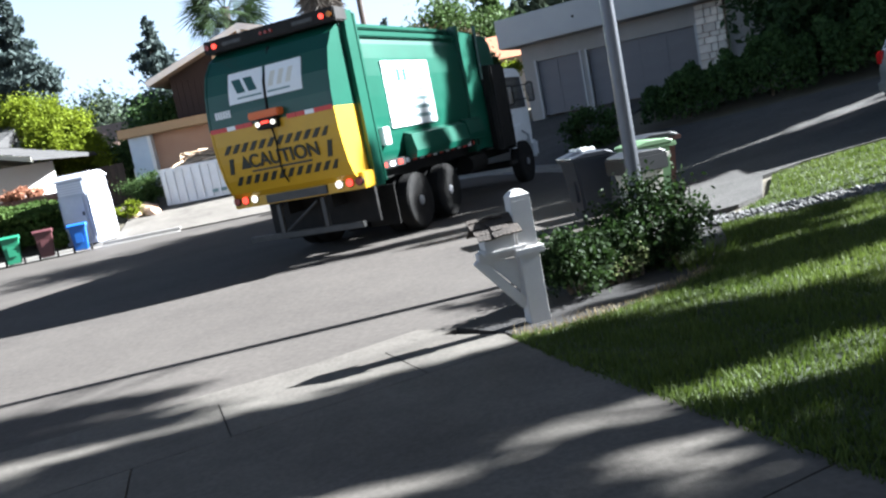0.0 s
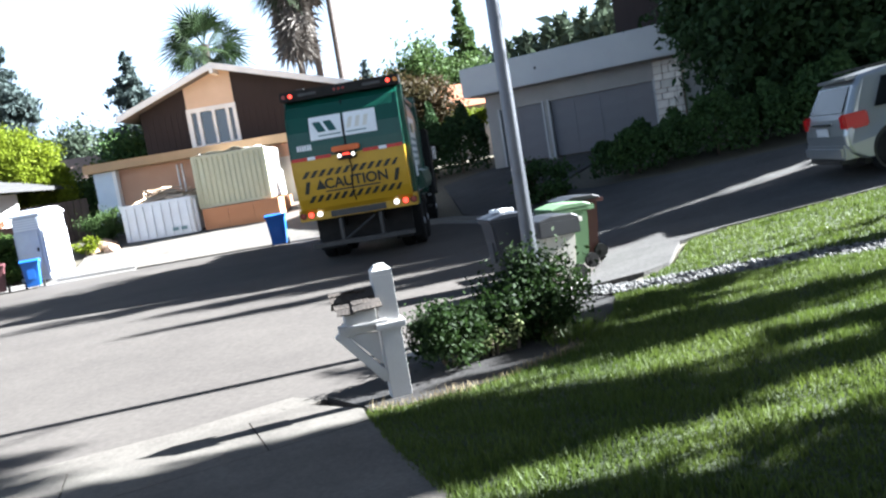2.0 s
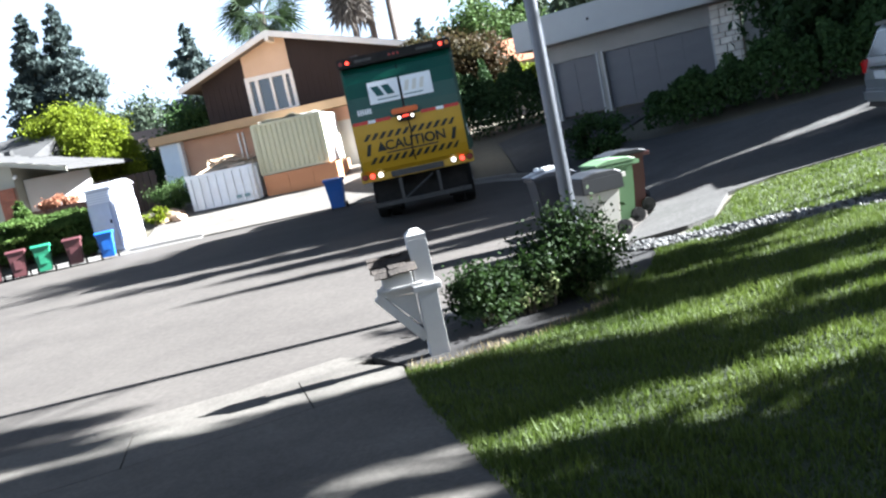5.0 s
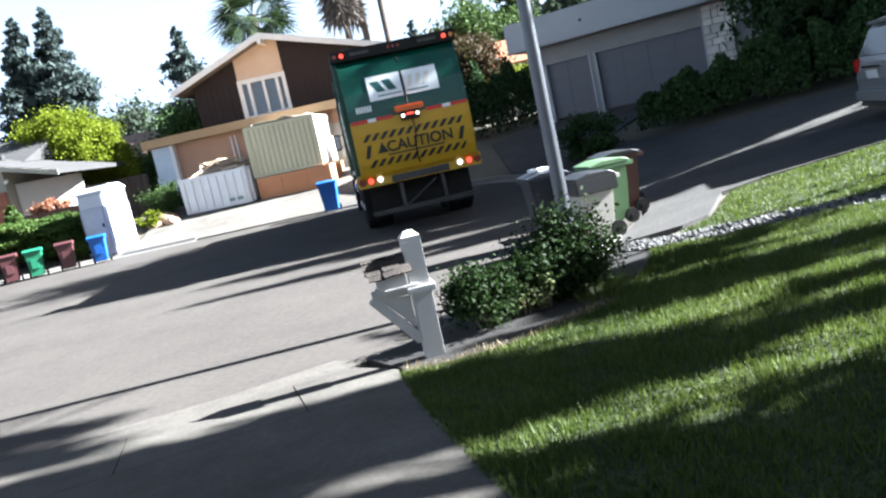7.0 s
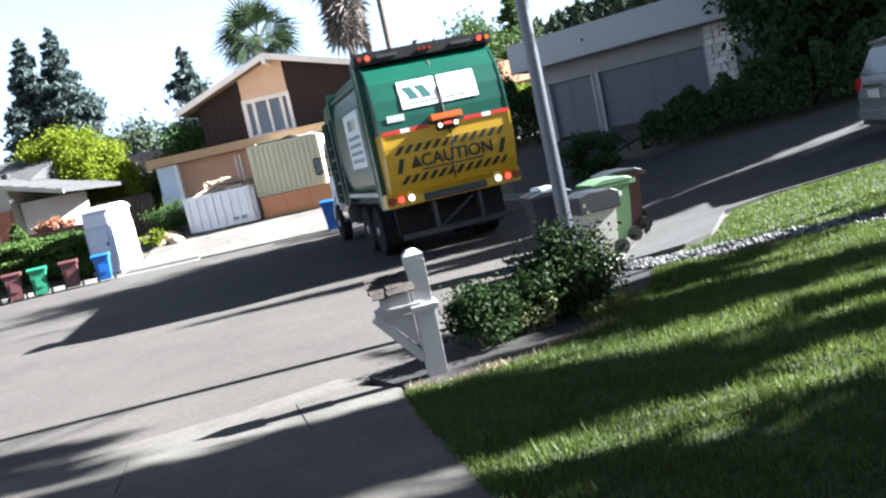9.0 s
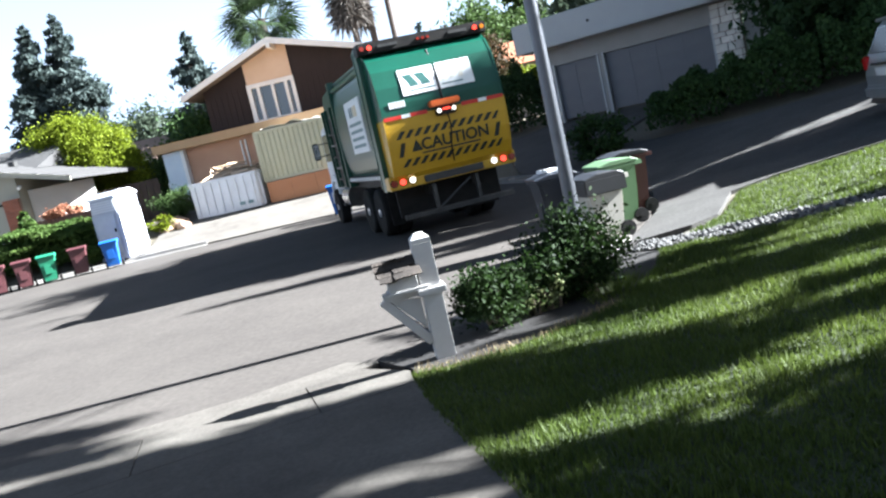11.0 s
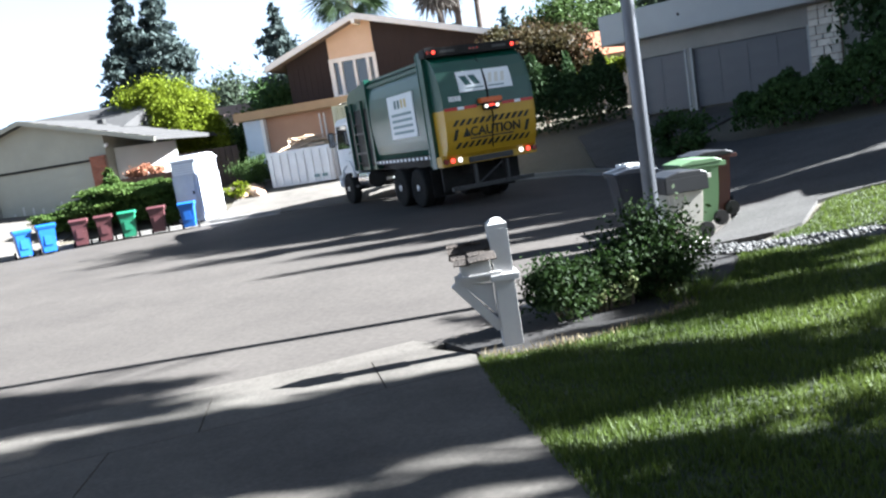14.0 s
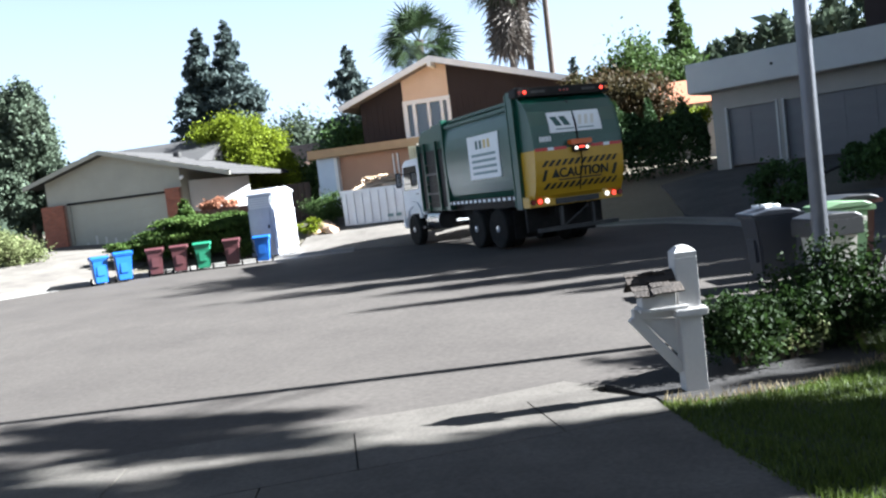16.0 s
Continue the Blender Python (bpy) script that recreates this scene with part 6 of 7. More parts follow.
def fan_palm(x, y, base, height, crown_r, skirt, label, seed=1, trunk_r=0.28, fans=46):
    rng = np.random.default_rng(seed)
    t = thing("palm_tree", pose(x, y, base), label, "palm tree", "palms behind the house")
    part("trunk", lathe([(trunk_r * 1.25, -0.3), (trunk_r, 1.5), (trunk_r * 0.85, height - 0.4), (trunk_r * 1.1, height)], 14), PALM_BARK, t)

    def fan(V, F, o, d, length, blades, droop):
        d = np.asarray(d, float)
        d /= np.linalg.norm(d)
        side = np.cross(d, (0, 0, 1.0))
        if np.linalg.norm(side) < 1e-3:
            side = np.array((1.0, 0, 0))
        side /= np.linalg.norm(side)
        lean = rng.uniform(-1.2, 1.2)
        side = side * math.cos(lean) + np.cross(side, d) * math.sin(lean)
        hub = o + d * length * 0.4 + np.array((0, 0, -droop * 0.15))
        up = np.cross(side, d)
        w = 0.025
        k = len(V)
        V += [o - side * w, o + side * w, hub + side * w, hub - side * w]
        F.append((k, k + 1, k + 2, k + 3))
        for j in range(blades):
            a = radians(-72 + 144 * j / (blades - 1))
            e = d * math.cos(a) + side * math.sin(a)
            L = length * 0.68 * (0.75 + 0.25 * math.cos(a)) * rng.uniform(0.85, 1.1)
            q = np.cross(e, up)
            q /= np.linalg.norm(q) + 1e-9
            mid = hub + e * L * 0.55
            tip = hub + e * L + np.array((0, 0, -droop * L * 0.5))
            k = len(V)
            V += [hub, mid + q * 0.02 * crown_r, tip, mid - q * 0.02 * crown_r]
            F.append((k, k + 1, k + 2, k + 3))
    V, F = [], []
    rise = rng.permutation(fans) / fans
    for k in range(fans):
        a = k * 2.4 + rng.uniform(-0.3, 0.3)
        el = radians(-50 + 132 * rise[k] + rng.uniform(-8, 8))
        fan(V, F, np.array((0, 0, height - 0.1)), (math.cos(a) * math.cos(el), math.sin(a) * math.cos(el), math.sin(el)), crown_r * rng.uniform(0.9, 1.15), 17, 0.35)
    quads_object("crown", V, F, LEAF_PALM, t)
    if skirt > 0:
        V, F = [], []
        for k in range(300):
            a = rng.uniform(0, 6.28)
            z = height - 0.2 - skirt * rng.uniform(0, 0.75)
            r = trunk_r * 1.1 + rng.uniform(0, 0.3)
            fan(V, F, np.array((r * math.cos(a), r * math.sin(a), z)), (math.cos(a) * 0.36, math.sin(a) * 0.36, -1), skirt * 0.34 * rng.uniform(0.7, 1.2), 7, 0.2)
        quads_object("dead_fronds", V, F, PALM_DEAD, t)
    return t


def hedge_row(label, pts, rz, width, leaf_mat, seed, n, size=0.08, name="hedge"):
    """A clipped hedge along a line of points."""
    rng = np.random.default_rng(seed)
    x0, y0 = pts[0]
    b = land(x0, y0)
    t = thing(name, pose(x0, y0, b), label, "hedge")
    allp = []
    for (xa, ya, ha), (xb, yb, hb) in zip([(*p, h) for p, h in zip(pts, rz)], [(*p, h) for p, h in zip(pts[1:], rz[1:])]):
        m = int(n * math.hypot(xb - xa, yb - ya))
        u = rng.uniform(0, 1, m)
        cx, cy2 = xa + (xb - xa) * u, ya + (yb - ya) * u
        hh = (ha + (hb - ha) * u) * (1 + 0.16 * np.sin(u * 9 + seed) + 0.08 * np.sin(u * 23))
        a = rng.uniform(0, math.pi, m)
        rr = rng.uniform(0.72, 1.0, m)
        dx, dy = -(yb - ya), (xb - xa)
        L = math.hypot(dx, dy)
        off = np.cos(a) * width * rr * (1 + 0.1 * rng.normal(size=m))
        z = np.sin(a) ** 0.6 * hh * rr
        base = np.array([land(p, q) for p, q in zip(cx[::40], cy2[::40])]).mean()
        allp.append(np.stack([cx + dx / L * off - x0, cy2 + dy / L * off - y0, z + base - b], axis=1))
        stem = bmesh.new()
        px, py = (xa + xb) / 2 - x0, (ya + yb) / 2 - y0
        branch_mesh(stem, (px, py, base - b - 0.1), (px, py, base - b + ha * 0.8), 0.05, 0.02)
        part("woody_base", stem, BARK, t)
    leaf_cards("foliage", np.concatenate(allp), size, leaf_mat, t, rng)
    return t


def build_plants():
    # near bed
    b = land(0.4, 7.4)
    shrub("rose_bush", 0.40, 7.35, b, 0.38, 0.36, 0.31, LEAF_ROSE, "leafy green rose bush beside the mailbox post", 5200, 0.034, 3, 22, 0.24, shell=0.35)
    shrub("rose_bush", 1.22, 7.95, land(1.2, 8), 0.56, 0.50, 0.42, LEAF_ROSE, "tall leafy green rose bush at the lamp pole", 9500, 0.034, 4, 26, 0.26, shell=0.35)
    shrub("rose_bush", 0.88, 7.85, land(0.8, 7.6), 0.30, 0.3, 0.17, LEAF_ROSE, "low green rose bush in the planting bed", 3000, 0.032, 5, 16, 0.3, shell=0.35)
    for k, (x, y) in enumerate(((0.75, 7.4), (0.95, 7.5), (1.35, 7.75))):
        shrub("white_flowers", x, y, land(x, y), 0.16, 0.14, 0.16, LEAF_PALE, "small pale flowering plant in the bed", 240, 0.035, 30 + k, 10, 0.3)
    # tuft of tall grass
    rng = np.random.default_rng(6)
    t = thing("grass_tuft", pose(1.55, 7.5, land(1.55, 7.5)), "bright green tuft of tall grass at the lawn's edge", "grass")
    m = 420
    a = rng.uniform(0, 6.28, m)
    r = rng.uniform(0, 0.30, m) ** 0.8
    p = np.stack([r * np.cos(a), r * np.sin(a), np.zeros(m)], 1)
    tip = p + np.stack([0.16 * np.cos(a) * rng.uniform(0.3, 1, m), 0.16 * np.sin(a) * rng.uniform(0.3, 1, m), rng.uniform(0.08, 0.2, m)], 1)
    w = np.stack([-np.sin(a), np.cos(a), np.zeros(m)], 1) * 0.007
    quads_object("tuft", np.stack([p - w, p + w, tip + w * 0.1, tip - w * 0.1], 1).reshape(-1, 3), np.arange(4 * m).reshape(-1, 4), BLADE, t)
    # far side of the street, left to right
    shrub("pale_shrub", -23.7, 26.5, land(-23.7, 26.5), 1.35, 1.1, 0.72, LEAF_PALE, "pale yellow-green rounded shrub", 8000, 0.07, 7)
    broad_tree("evergreen_tree", -29.6, 35.0, 1.2, [(0, 0, 4.6, 2.2, 2.2, 2.6), (0.2, 0, 7.2, 1.4, 1.5, 2.5)], LEAF_PINE, "tall grey-green evergreen beside the garage house", 48000, 0.14, 0.25, 8, clumps=110, spread=0.14, shell=0.4)
    for k, (x, y, rx, h, pads) in enumerate([(-18.0, 26.8, 1.6, 0.95, 10), (-16.5, 27.3, 2.0, 1.5, 16), (-15.2, 27.4, 1.6, 1.55, 12), (-14.1, 26.6, 0.6, 0.6, 4)]):
        juniper(x, y, rx, h, pads, 40 + k)
    conifer("young_conifer", -17.5, 28.7, land(-17.5, 28.7), 2.0, 0.75, LEAF_JUNIPER, "young pointed green conifer among the junipers", 9000, 0.06, 44)
    shrub("green_shrub", -12.35, 30.6, land(-12.35, 30.6), 0.8, 0.7, 0.62, LEAF_MID, "round green shrub beside the portable toilet", 7000, 0.05, 50)
    shrub("green_shrub", -12.55, 29.1, land(-12.55, 29.1), 0.45, 0.4, 0.3, LEAF_YELLOW, "low yellow-green shrub on the verge", 900, 0.07, 51)
    shrub("flowering_bush", -17.3, 31.2, land(-17.3, 31.2) + 0.95, 0.75, 0.5, 0.42, FLOWER, "bush of orange blossom by the white wall", 2600, 0.09, 52)
    broad_tree("yellow_green_tree", -20.3, 38.5, 1.6, [(0.2, 0, 5.3, 1.8, 1.7, 1.5), (1.5, -0.5, 4.5, 1.7, 1.5, 1.4), (-0.3, 0.3, 6.0, 1.2, 1.1, 0.9), (2.7, -0.6, 3.6, 1.3, 1.1, 1.2), (-1.0, 0, 4.2, 1.3, 1.2, 1.2)], LEAF_YELLOW, "bright yellow-green leafy garden tree", 64000, 0.09, 0.18, 9, clumps=60, spread=0.18, shell=0.6)
    broad_tree("garden_tree", -15.6, 39.5, 1.6, [(0, 0, 3.0, 1.6, 1.5, 1.4)], LEAF_MID, "dense green garden tree behind the fence", 10000, 0.12, 0.15, 10)
    broad_tree("garden_tree", -14.2, 41.5, 1.6, [(0, 0, 4.6, 2.1, 1.5, 1.5), (-1.5, 0, 3.6, 1.5, 1.4, 1.5)], LEAF_HEDGE, "dark green garden tree beside the brown house", 14000, 0.12, 0.15, 11)
    conifer("spruce_tree", -33.2, 60, 0.5, 16.4, 5.2, LEAF_SPRUCE, "tall blue-grey spruce against the sky", 60000, 0.19, 12, ragged=0.4)
    conifer("spruce_tree", -31.2, 61, 0.5, 16.9, 6.0, LEAF_SPRUCE, "tall blue-grey spruce against the sky", 60000, 0.19, 13, ragged=0.4)
    broad_tree("pine_tree", -26.5, 60, 1.0, [(0, 0, 6.2, 2.6, 2, 2.6), (2.6, 0, 4.4, 2.3, 2, 2.0)], LEAF_PINE, "dark green pine beyond the roofs", 15000, 0.19, 0.2, 14, clumps=40)
    broad_tree("far_tree", -33.5, 52, 1.0, [(0, 0, 5.3, 2.3, 2, 1.3)], LEAF_MID, "small green tree beyond the roof ridge", 2500, 0.28, 0.2, 15)
    conifer("cedar_tree", -17.5, 50, 1.0, 10.6, 4.2, LEAF_SPRUCE, "blue-green cedar behind the brown house", 26000, 0.18, 16, ragged=0.6)
    fan_palm(-13.9, 55, 1.0, 11.2, 2.9, 0.0, "fan palm with a round crown behind the house", 17, 0.32)
    fan_palm(-6.7, 48, 1.0, 13.2, 2.6, 5.0, "fan palm with a shaggy skirt of dry fronds", 18, 0.22)
    fan_palm(-5.75, 48.5, 1.0, 14.0, 2.3, 2.6, "tall slender fan palm behind the house", 19, 0.22)
    fan_palm(-4.55, 48.5, 1.0, 15.0, 2.2, 2.0, "tall slender fan palm behind the house", 20, 0.18)
    for k, (x, y, h, r) in enumerate([(-4.2, 62, 9.6, 1.7), (-2.4, 66, 9.0, 1.5), (0.0, 64, 10.8, 1.9), (-8.6, 66, 9.6, 1.5)]):
        conifer("fir_tree", x, y, 0.8, h, r, LEAF_SPRUCE, "slim dark fir beyond the houses", 5000, 0.2, 60 + k)
    conifer("fir_tree", 3.2, 58, 0.8, 12.2, 3.0, LEAF_MID, "broad green conifer beyond the garage", 18000, 0.2, 66, ragged=0.5)
    broad_tree("far_tree", 0.6, 55, 1.0, [(0, 0, 7.2, 2.4, 2, 2.4), (-2.2, 0, 6.4, 1.9, 1.8, 2.0), (2.6, 0, 6.2, 2.2, 2, 2.2)], LEAF_MID, "soft green trees beyond the hedge", 20000, 0.18, 0.2, 67, clumps=40)
    broad_tree("reddish_tree", -0.9, 37.5, 1.4, [(0, 0, 4.9, 1.9, 1.4, 1.5), (1.4, 0.2, 4.6, 1.2, 1.2, 1.1), (-1.6, 0, 5.2, 1.1, 1.1, 1.0)], LEAF_BROWN, "reddish-brown leafed tree above the hedge", 16000, 0.11, 0.14, 68, clumps=34)
    shrub("yellow_shrub", 1.9, 36.0, 3.1, 0.9, 0.6, 0.45, LEAF_YELLOW, "sunlit yellow-green shrub beside the garage", 1400, 0.11, 69)
    hedge_row("tall dark hedge at the end of the street", [(-3.2, 32.8), (0.2, 33.6), (2.4, 33.2)], [2.6, 2.7, 2.2], 0.7, LEAF_DARK, 21, 2600, 0.11)
    # right side
    hedge_row("rounded dark green hedge along the neighbouring driveway", [(4.9, 22.6), (6.6, 21.6), (8.6, 20.6), (11.5, 19.6)], [0.95, 1.35, 1.5, 1.6], 1.05, LEAF_HEDGE, 22, 3000, 0.08)
    shrub("dark_shrub", 3.2, 22.6, land(3.2, 22.6), 0.85, 0.7, 0.52, LEAF_HEDGE, "low dark green shrub before the garage", 2600, 0.08, 70)
    for k, (x, y, z, r, hh) in enumerate([(11.1, 23.8, 6.0, 3.2, 3.0), (13.6, 22.4, 6.4, 3.4, 3.6), (12.2, 25.0, 10.2, 3.6, 3.4), (17.0, 23.2, 7.2, 3.4, 4.0), (20.2, 23.8, 7.6, 3.4, 3.8), (15.8, 24.6, 9.8, 3.6, 3.4), (10.4, 26.6, 6.8, 2.2, 2.2), (15.2, 21.0, 3.6, 1.9, 1.9), (19.0, 21.8, 4.4, 2.0, 2.4)]):
        broad_tree("dense_tree", x, y, land(x, y), [(0, 0, z, r, r * 0.9, hh), (-r * 0.35, -r * 0.3, z - hh * 0.75, r * 0.75, r * 0.7, hh * 0.6)], LEAF_DARK, "dense dark evergreen tree behind the hedge", 35000, 0.15, 0.25, 80 + k, clumps=70, spread=0.2, shell=0.35)
    # tall trees along the side garden, whose shade lies across the street
    # each row: place across the sun's way, reach of the shade's tip along it, crown radius
    away, slope = 23.0, math.tan(SUN_EL)
    ca, sa = math.cos(SUN_AZ), math.sin(SUN_AZ)
    for k, (across, tip, r) in enumerate([(12.75, 1.5, 0.45), (13.5, -0.6, 0.6), (15.1, -2.4, 0.95), (16.8, -4.4, 1.2), (18.6, -4.3, 1.4), (20.6, -5.0, 1.4), (22.4, -4.9, 1.4), (24.1, -3.4, 1.4), (25.9, -1.0, 1.4), (27.8, 1.5, 1.5), (29.8, 3.5, 1.6)]):
        along = away + 1.3 * (k % 3)
        x, y = along * ca - across * sa, along * sa + across * ca
        b = land(x, y)
        top = (along - tip) * slope
        crowns = [(0, 0, top - 2.2, r * 0.55, r * 0.55, 2.0), (0.1, 0, top - 4.8, r, r, 2.6), (0, 0.1, top - 8.0, r * 1.3, r * 1.3, 2.8), (0, 0, max(b + 2.4, top - 11.0), r * 1.4, r * 1.4, 2.6)]
        if k < 2:
            crowns = crowns[:1] + [(0.1, 0, top - 3.6, r, r, 1.6)]
        broad_tree("tall_tree", x, y, b, crowns, LEAF_DARK, "tall narrow evergreen tree beyond the neighbouring driveway", 22000, 0.2, 0.26, 120 + k, clumps=44, spread=0.22, shell=0.15)
    # wooded hill on the skyline
    rng = np.random.default_rng(33)
    pts, size = [], []
    for k in range(150):
        x = -60 + k * 1.0 + rng.uniform(-1, 1)
        y = 150 + rng.uniform(-10, 14)
        h = rng.uniform(5, 9)
        zc = 11.5 + 9.5 * math.exp(-((x - 40) / 36) ** 2)
        m = 60
        u = rng.uniform(0, 1, m)
        r = (1 - u) * 2.3
        a = rng.uniform(0, 6.28, m)
        pts.append(np.stack([x + r * np.cos(a), y + r * np.sin(a), zc + (u - 0.35) * h], 1))
    woods = leaf_cards("distant_woods", np.concatenate(pts), 1.5, LEAF_PINE, None, rng, long=2.0)
    tagged(woods, "wooded skyline of dark conifers beyond the roofs", "woods", kind="stuff")
    hv, hf = [], []
    for i in range(40):
        x = -150 + i * 8
        zc = 9.5 + 9.5 * math.exp(-((x - 40) / 36) ** 2)
        hv += [(x, 135, 0), (x, 152, zc), (x, 190, zc * 0.9)]
    for i in range(39):
        hf += [(i * 3, i * 3 + 3, i * 3 + 4, i * 3 + 1), (i * 3 + 1, i * 3 + 4, i * 3 + 5, i * 3 + 2)]
    hill = quads_object("distant_hill", hv, hf, LEAF_PINE)
    tagged(hill, "low wooded hill closing the skyline", "hill", kind="structure")
    # trees beside the lawn, whose limbs shade it in streaks
    rng = random.Random(77)
    reach = math.tan(SUN_EL)
    bands = [(4.5, 0.26, 0.85), (3.3, 0.22, 0.5), (5.1, 0.2, 0.75), (5.8, 0.22, 0.75), (6.25, 0.16, 0.7), (6.75, 0.26, 0.8), (7.4, 0.2, 0.6), (7.95, 0.26, 0.7), (3.95, 0.10, 0.15)]
    pads = []
    for s, half, share_of in bands:
        gx = -6.0
        while gx < 7.5:
            length = rng.uniform(0.9, 2.2)
            if rng.random() < share_of + (0.26 if gx < 0.6 else 0.0) and not (s > 7 and gx < 0.2) and not (s > 6.0 and -3.6 < gx < -0.2):
                far = rng.uniform(11.0, 14.0) - gx
                yy = s + 0.235 * gx + rng.uniform(-0.12, 0.12)
                pads.append((gx + far * math.cos(SUN_AZ), yy + far * math.sin(SUN_AZ), far * reach + 0.1, length * 0.55, half * rng.uniform(0.8, 1.2) * (1.3 if gx < 0.5 else 0.9), rng.uniform(0.15, 0.3)))
            gx += length * 1.25
    for gx, s, rx, half in ((-5.2, 7.9, 0.9, 0.24), (-4.3, 7.65, 0.9, 0.2), (-5.0, 7.4, 0.8, 0.14), (-1.6, 4.2, 0.9, 0.14), (-0.6, 4.3, 0.9, 0.1), (0.3, 4.35, 0.8, 0.13), (1.3, 4.5, 0.9, 0.14), (0.1, 3.5, 0.8, 0.13), (-1.0, 3.5, 0.8, 0.1), (-3.2, 5.05, 0.8, 0.12), (-2.2, 5.3, 0.9, 0.16), (-1.2, 5.1, 0.8, 0.13), (-0.2, 5.15, 0.8, 0.17), (0.6, 5.05, 0.8, 0.22), (-1.5, 5.65, 0.8, 0.13), (-0.3, 5.65, 0.7, 0.14), (0.5, 5.55, 0.5, 0.16), (0.7, 4.75, 0.7, 0.16), (1.8, 6.3, 0.8, 0.38), (2.8, 6.5, 0.8, 0.3), (1.6, 6.85, 0.7, 0.24)):
        far = 12.5 - gx
        pads.append((gx + far * math.cos(SUN_AZ), s + 0.235 * gx + far * math.sin(SUN_AZ), far * reach + 0.1, rx, half, 0.22))
    trunks = [(12.4, 6.6), (12.8, 8.2), (13.0, 9.06), (12.2, 11.68)]
    groups = [[] for _ in trunks]
    for p in pads:
        k = min(range(len(trunks)), key=lambda i: abs(trunks[i][1] - p[1]))
        groups[k].append(p)
    for k, ((x, y), g) in enumerate(zip(trunks, groups)):
        if not g:
            continue
        b = land(x, y)
        t = thing("lawn_tree", pose(x, y, b), "tall conifer with layered spreading limbs beside the lawn", "tree", "trees beside the lawn")
        bm = bmesh.new()
        top = max(p[2] for p in g) - b
        branch_mesh(bm, (0, 0, -0.2), (0, 0, top), 0.09, 0.03)
        pts = []
        nrng = np.random.default_rng(200 + k)
        for px, py, pz, rx, ry, rzz in g:
            c = Vector((px - x, py - y, pz - b))
            branch_mesh(bm, (0, 0, max(0.5, c.z - 0.5)), c, 0.03, 0.01)
            pts.append(blob_points(nrng, int(300 + 900 * rx), c, (rx, ry, rzz), 12, 0.35, 0.2))
        part("trunk", bm, BARK, t)
        leaf_cards("crown", np.concatenate(pts), 0.14, LEAF_HEDGE, t, nrng)
    for k, (x, y, z, r, hh) in enumerate([(11.8, 4.02, 5.35, 2.1, 1.9), (14.8, 3.92, 7.1, 2.2, 2.25), (10.5, 1.3, 4.55, 2.0, 1.9)]):
        broad_tree("garden_tree", x, y, land(x, y), [(0, 0, z, r, r * 0.9, hh), (0.4, -0.3, z + hh * 0.8, r * 0.7, r * 0.6, hh * 0.7)], LEAF_HEDGE, "broad leafy garden tree beside the lawn", 15000, 0.25, 0.15, 100 + k, clumps=40, spread=0.24, shell=0.3)


build_plants()


# ---- fence and far roof ----
def build_fence():
    f = thing("board_fence", Matrix.Identity(4), "dark weathered board fence between the gardens", "fence")
    me = None
    for k in range(19):
        x = -17.0 + k * 0.15
        m = pose(x, 33.6 + 0.02 * (k % 2), land(-15, 33.6) - 0.1)
        if me is None:
            b = part("board", bx(-0.07, 0.07, -0.01, 0.01, 0, 1.75), FENCE_WOOD, f)
            me = b.data
            b.matrix_basis = m
        else:
            share("board", me, f, m)
    for z in (0.4, 1.4):
        part("rail", bx(-17.05, -14.2, 33.64, 33.68, land(-15, 33.6) - 0.1 + z, land(-15, 33.6) + z), FENCE_WOOD, f)
    f = thing("garden_wall", Matrix.Identity(4), "low dark reddish wooden fence before the white wall", "fence")
    me = None
    for k in range(17):
        m = pose(-18.4 + k * 0.2, 30.8, land(-17, 30.8) - 0.1)
        if me is None:
            b = part("board", bx(-0.095, 0.095, -0.012, 0.012, 0, 1.45), material("reddish_fence_wood", (0.09, 0.045, 0.035), 0.9, (0.13, 0.07, 0.055), 3, 6, 0.9, 0.3, 30, per_object=0.15), f)
            me = b.data
            b.matrix_basis = m
        else:
            share("board", me, f, m)
    part("rail", bx(-18.5, -15.1, 30.815, 30.86, land(-17, 30.8) + 1.0, land(-17, 30.8) + 1.1), FENCE_WOOD, f)
    h = thing("far_house", Matrix.Identity(4), "low house with a brown shingle roof behind the gardens", "house")
    part("wall", bx(-22, -15, 47, 53, 1, 4.2), WALL_GREY, h)
    part("roof", prism([(46.2, 4.1), (50, 5.9), (53.8, 4.1)], -22.5, -14.5), material("brown_roof", (0.26, 0.17, 0.12), 0.9, (0.32, 0.22, 0.16), 2, 6, 0.9, 0.4, 30), h)
    h = thing("tiled_house", Matrix.Identity(4), "house with a terracotta roof behind the hedge", "house")
    part("wall", bx(0.6, 5.5, 41, 46, 1, 4.6), WALL_WHITE, h)
    part("roof", prism([(40.3, 4.5), (43.5, 5.9), (46.7, 4.5)], 0.0, 6.0), ROOF_RED, h)


build_fence()


def build_unseen_house():
    # never in view; added behind the camera to cut the sky's fill light
    h = thing("unseen_house", Matrix.Identity(4), "unseen single-storey house at the driveway head, added to block sky light", "house")
    part("front_wall", bx(-16, 18, -7.4, -7.1, 0.2, 3.9), WALL_GREY, h)
    part("garage_door", bx(-4.4, 1.2, -7.1, -7.04, 0.7, 2.9), DOOR_GREEN, h)
    part("roof", prism([(-6.3, 3.6), (-6.3, 3.8), (-11, 6.4), (-16, 3.8), (-16, 3.6)], -17, 19), SHINGLE, h)
    part("back_wall", bx(-16, 18, -15.4, -15.1, 0.2, 3.9), WALL_GREY, h)


build_unseen_house()

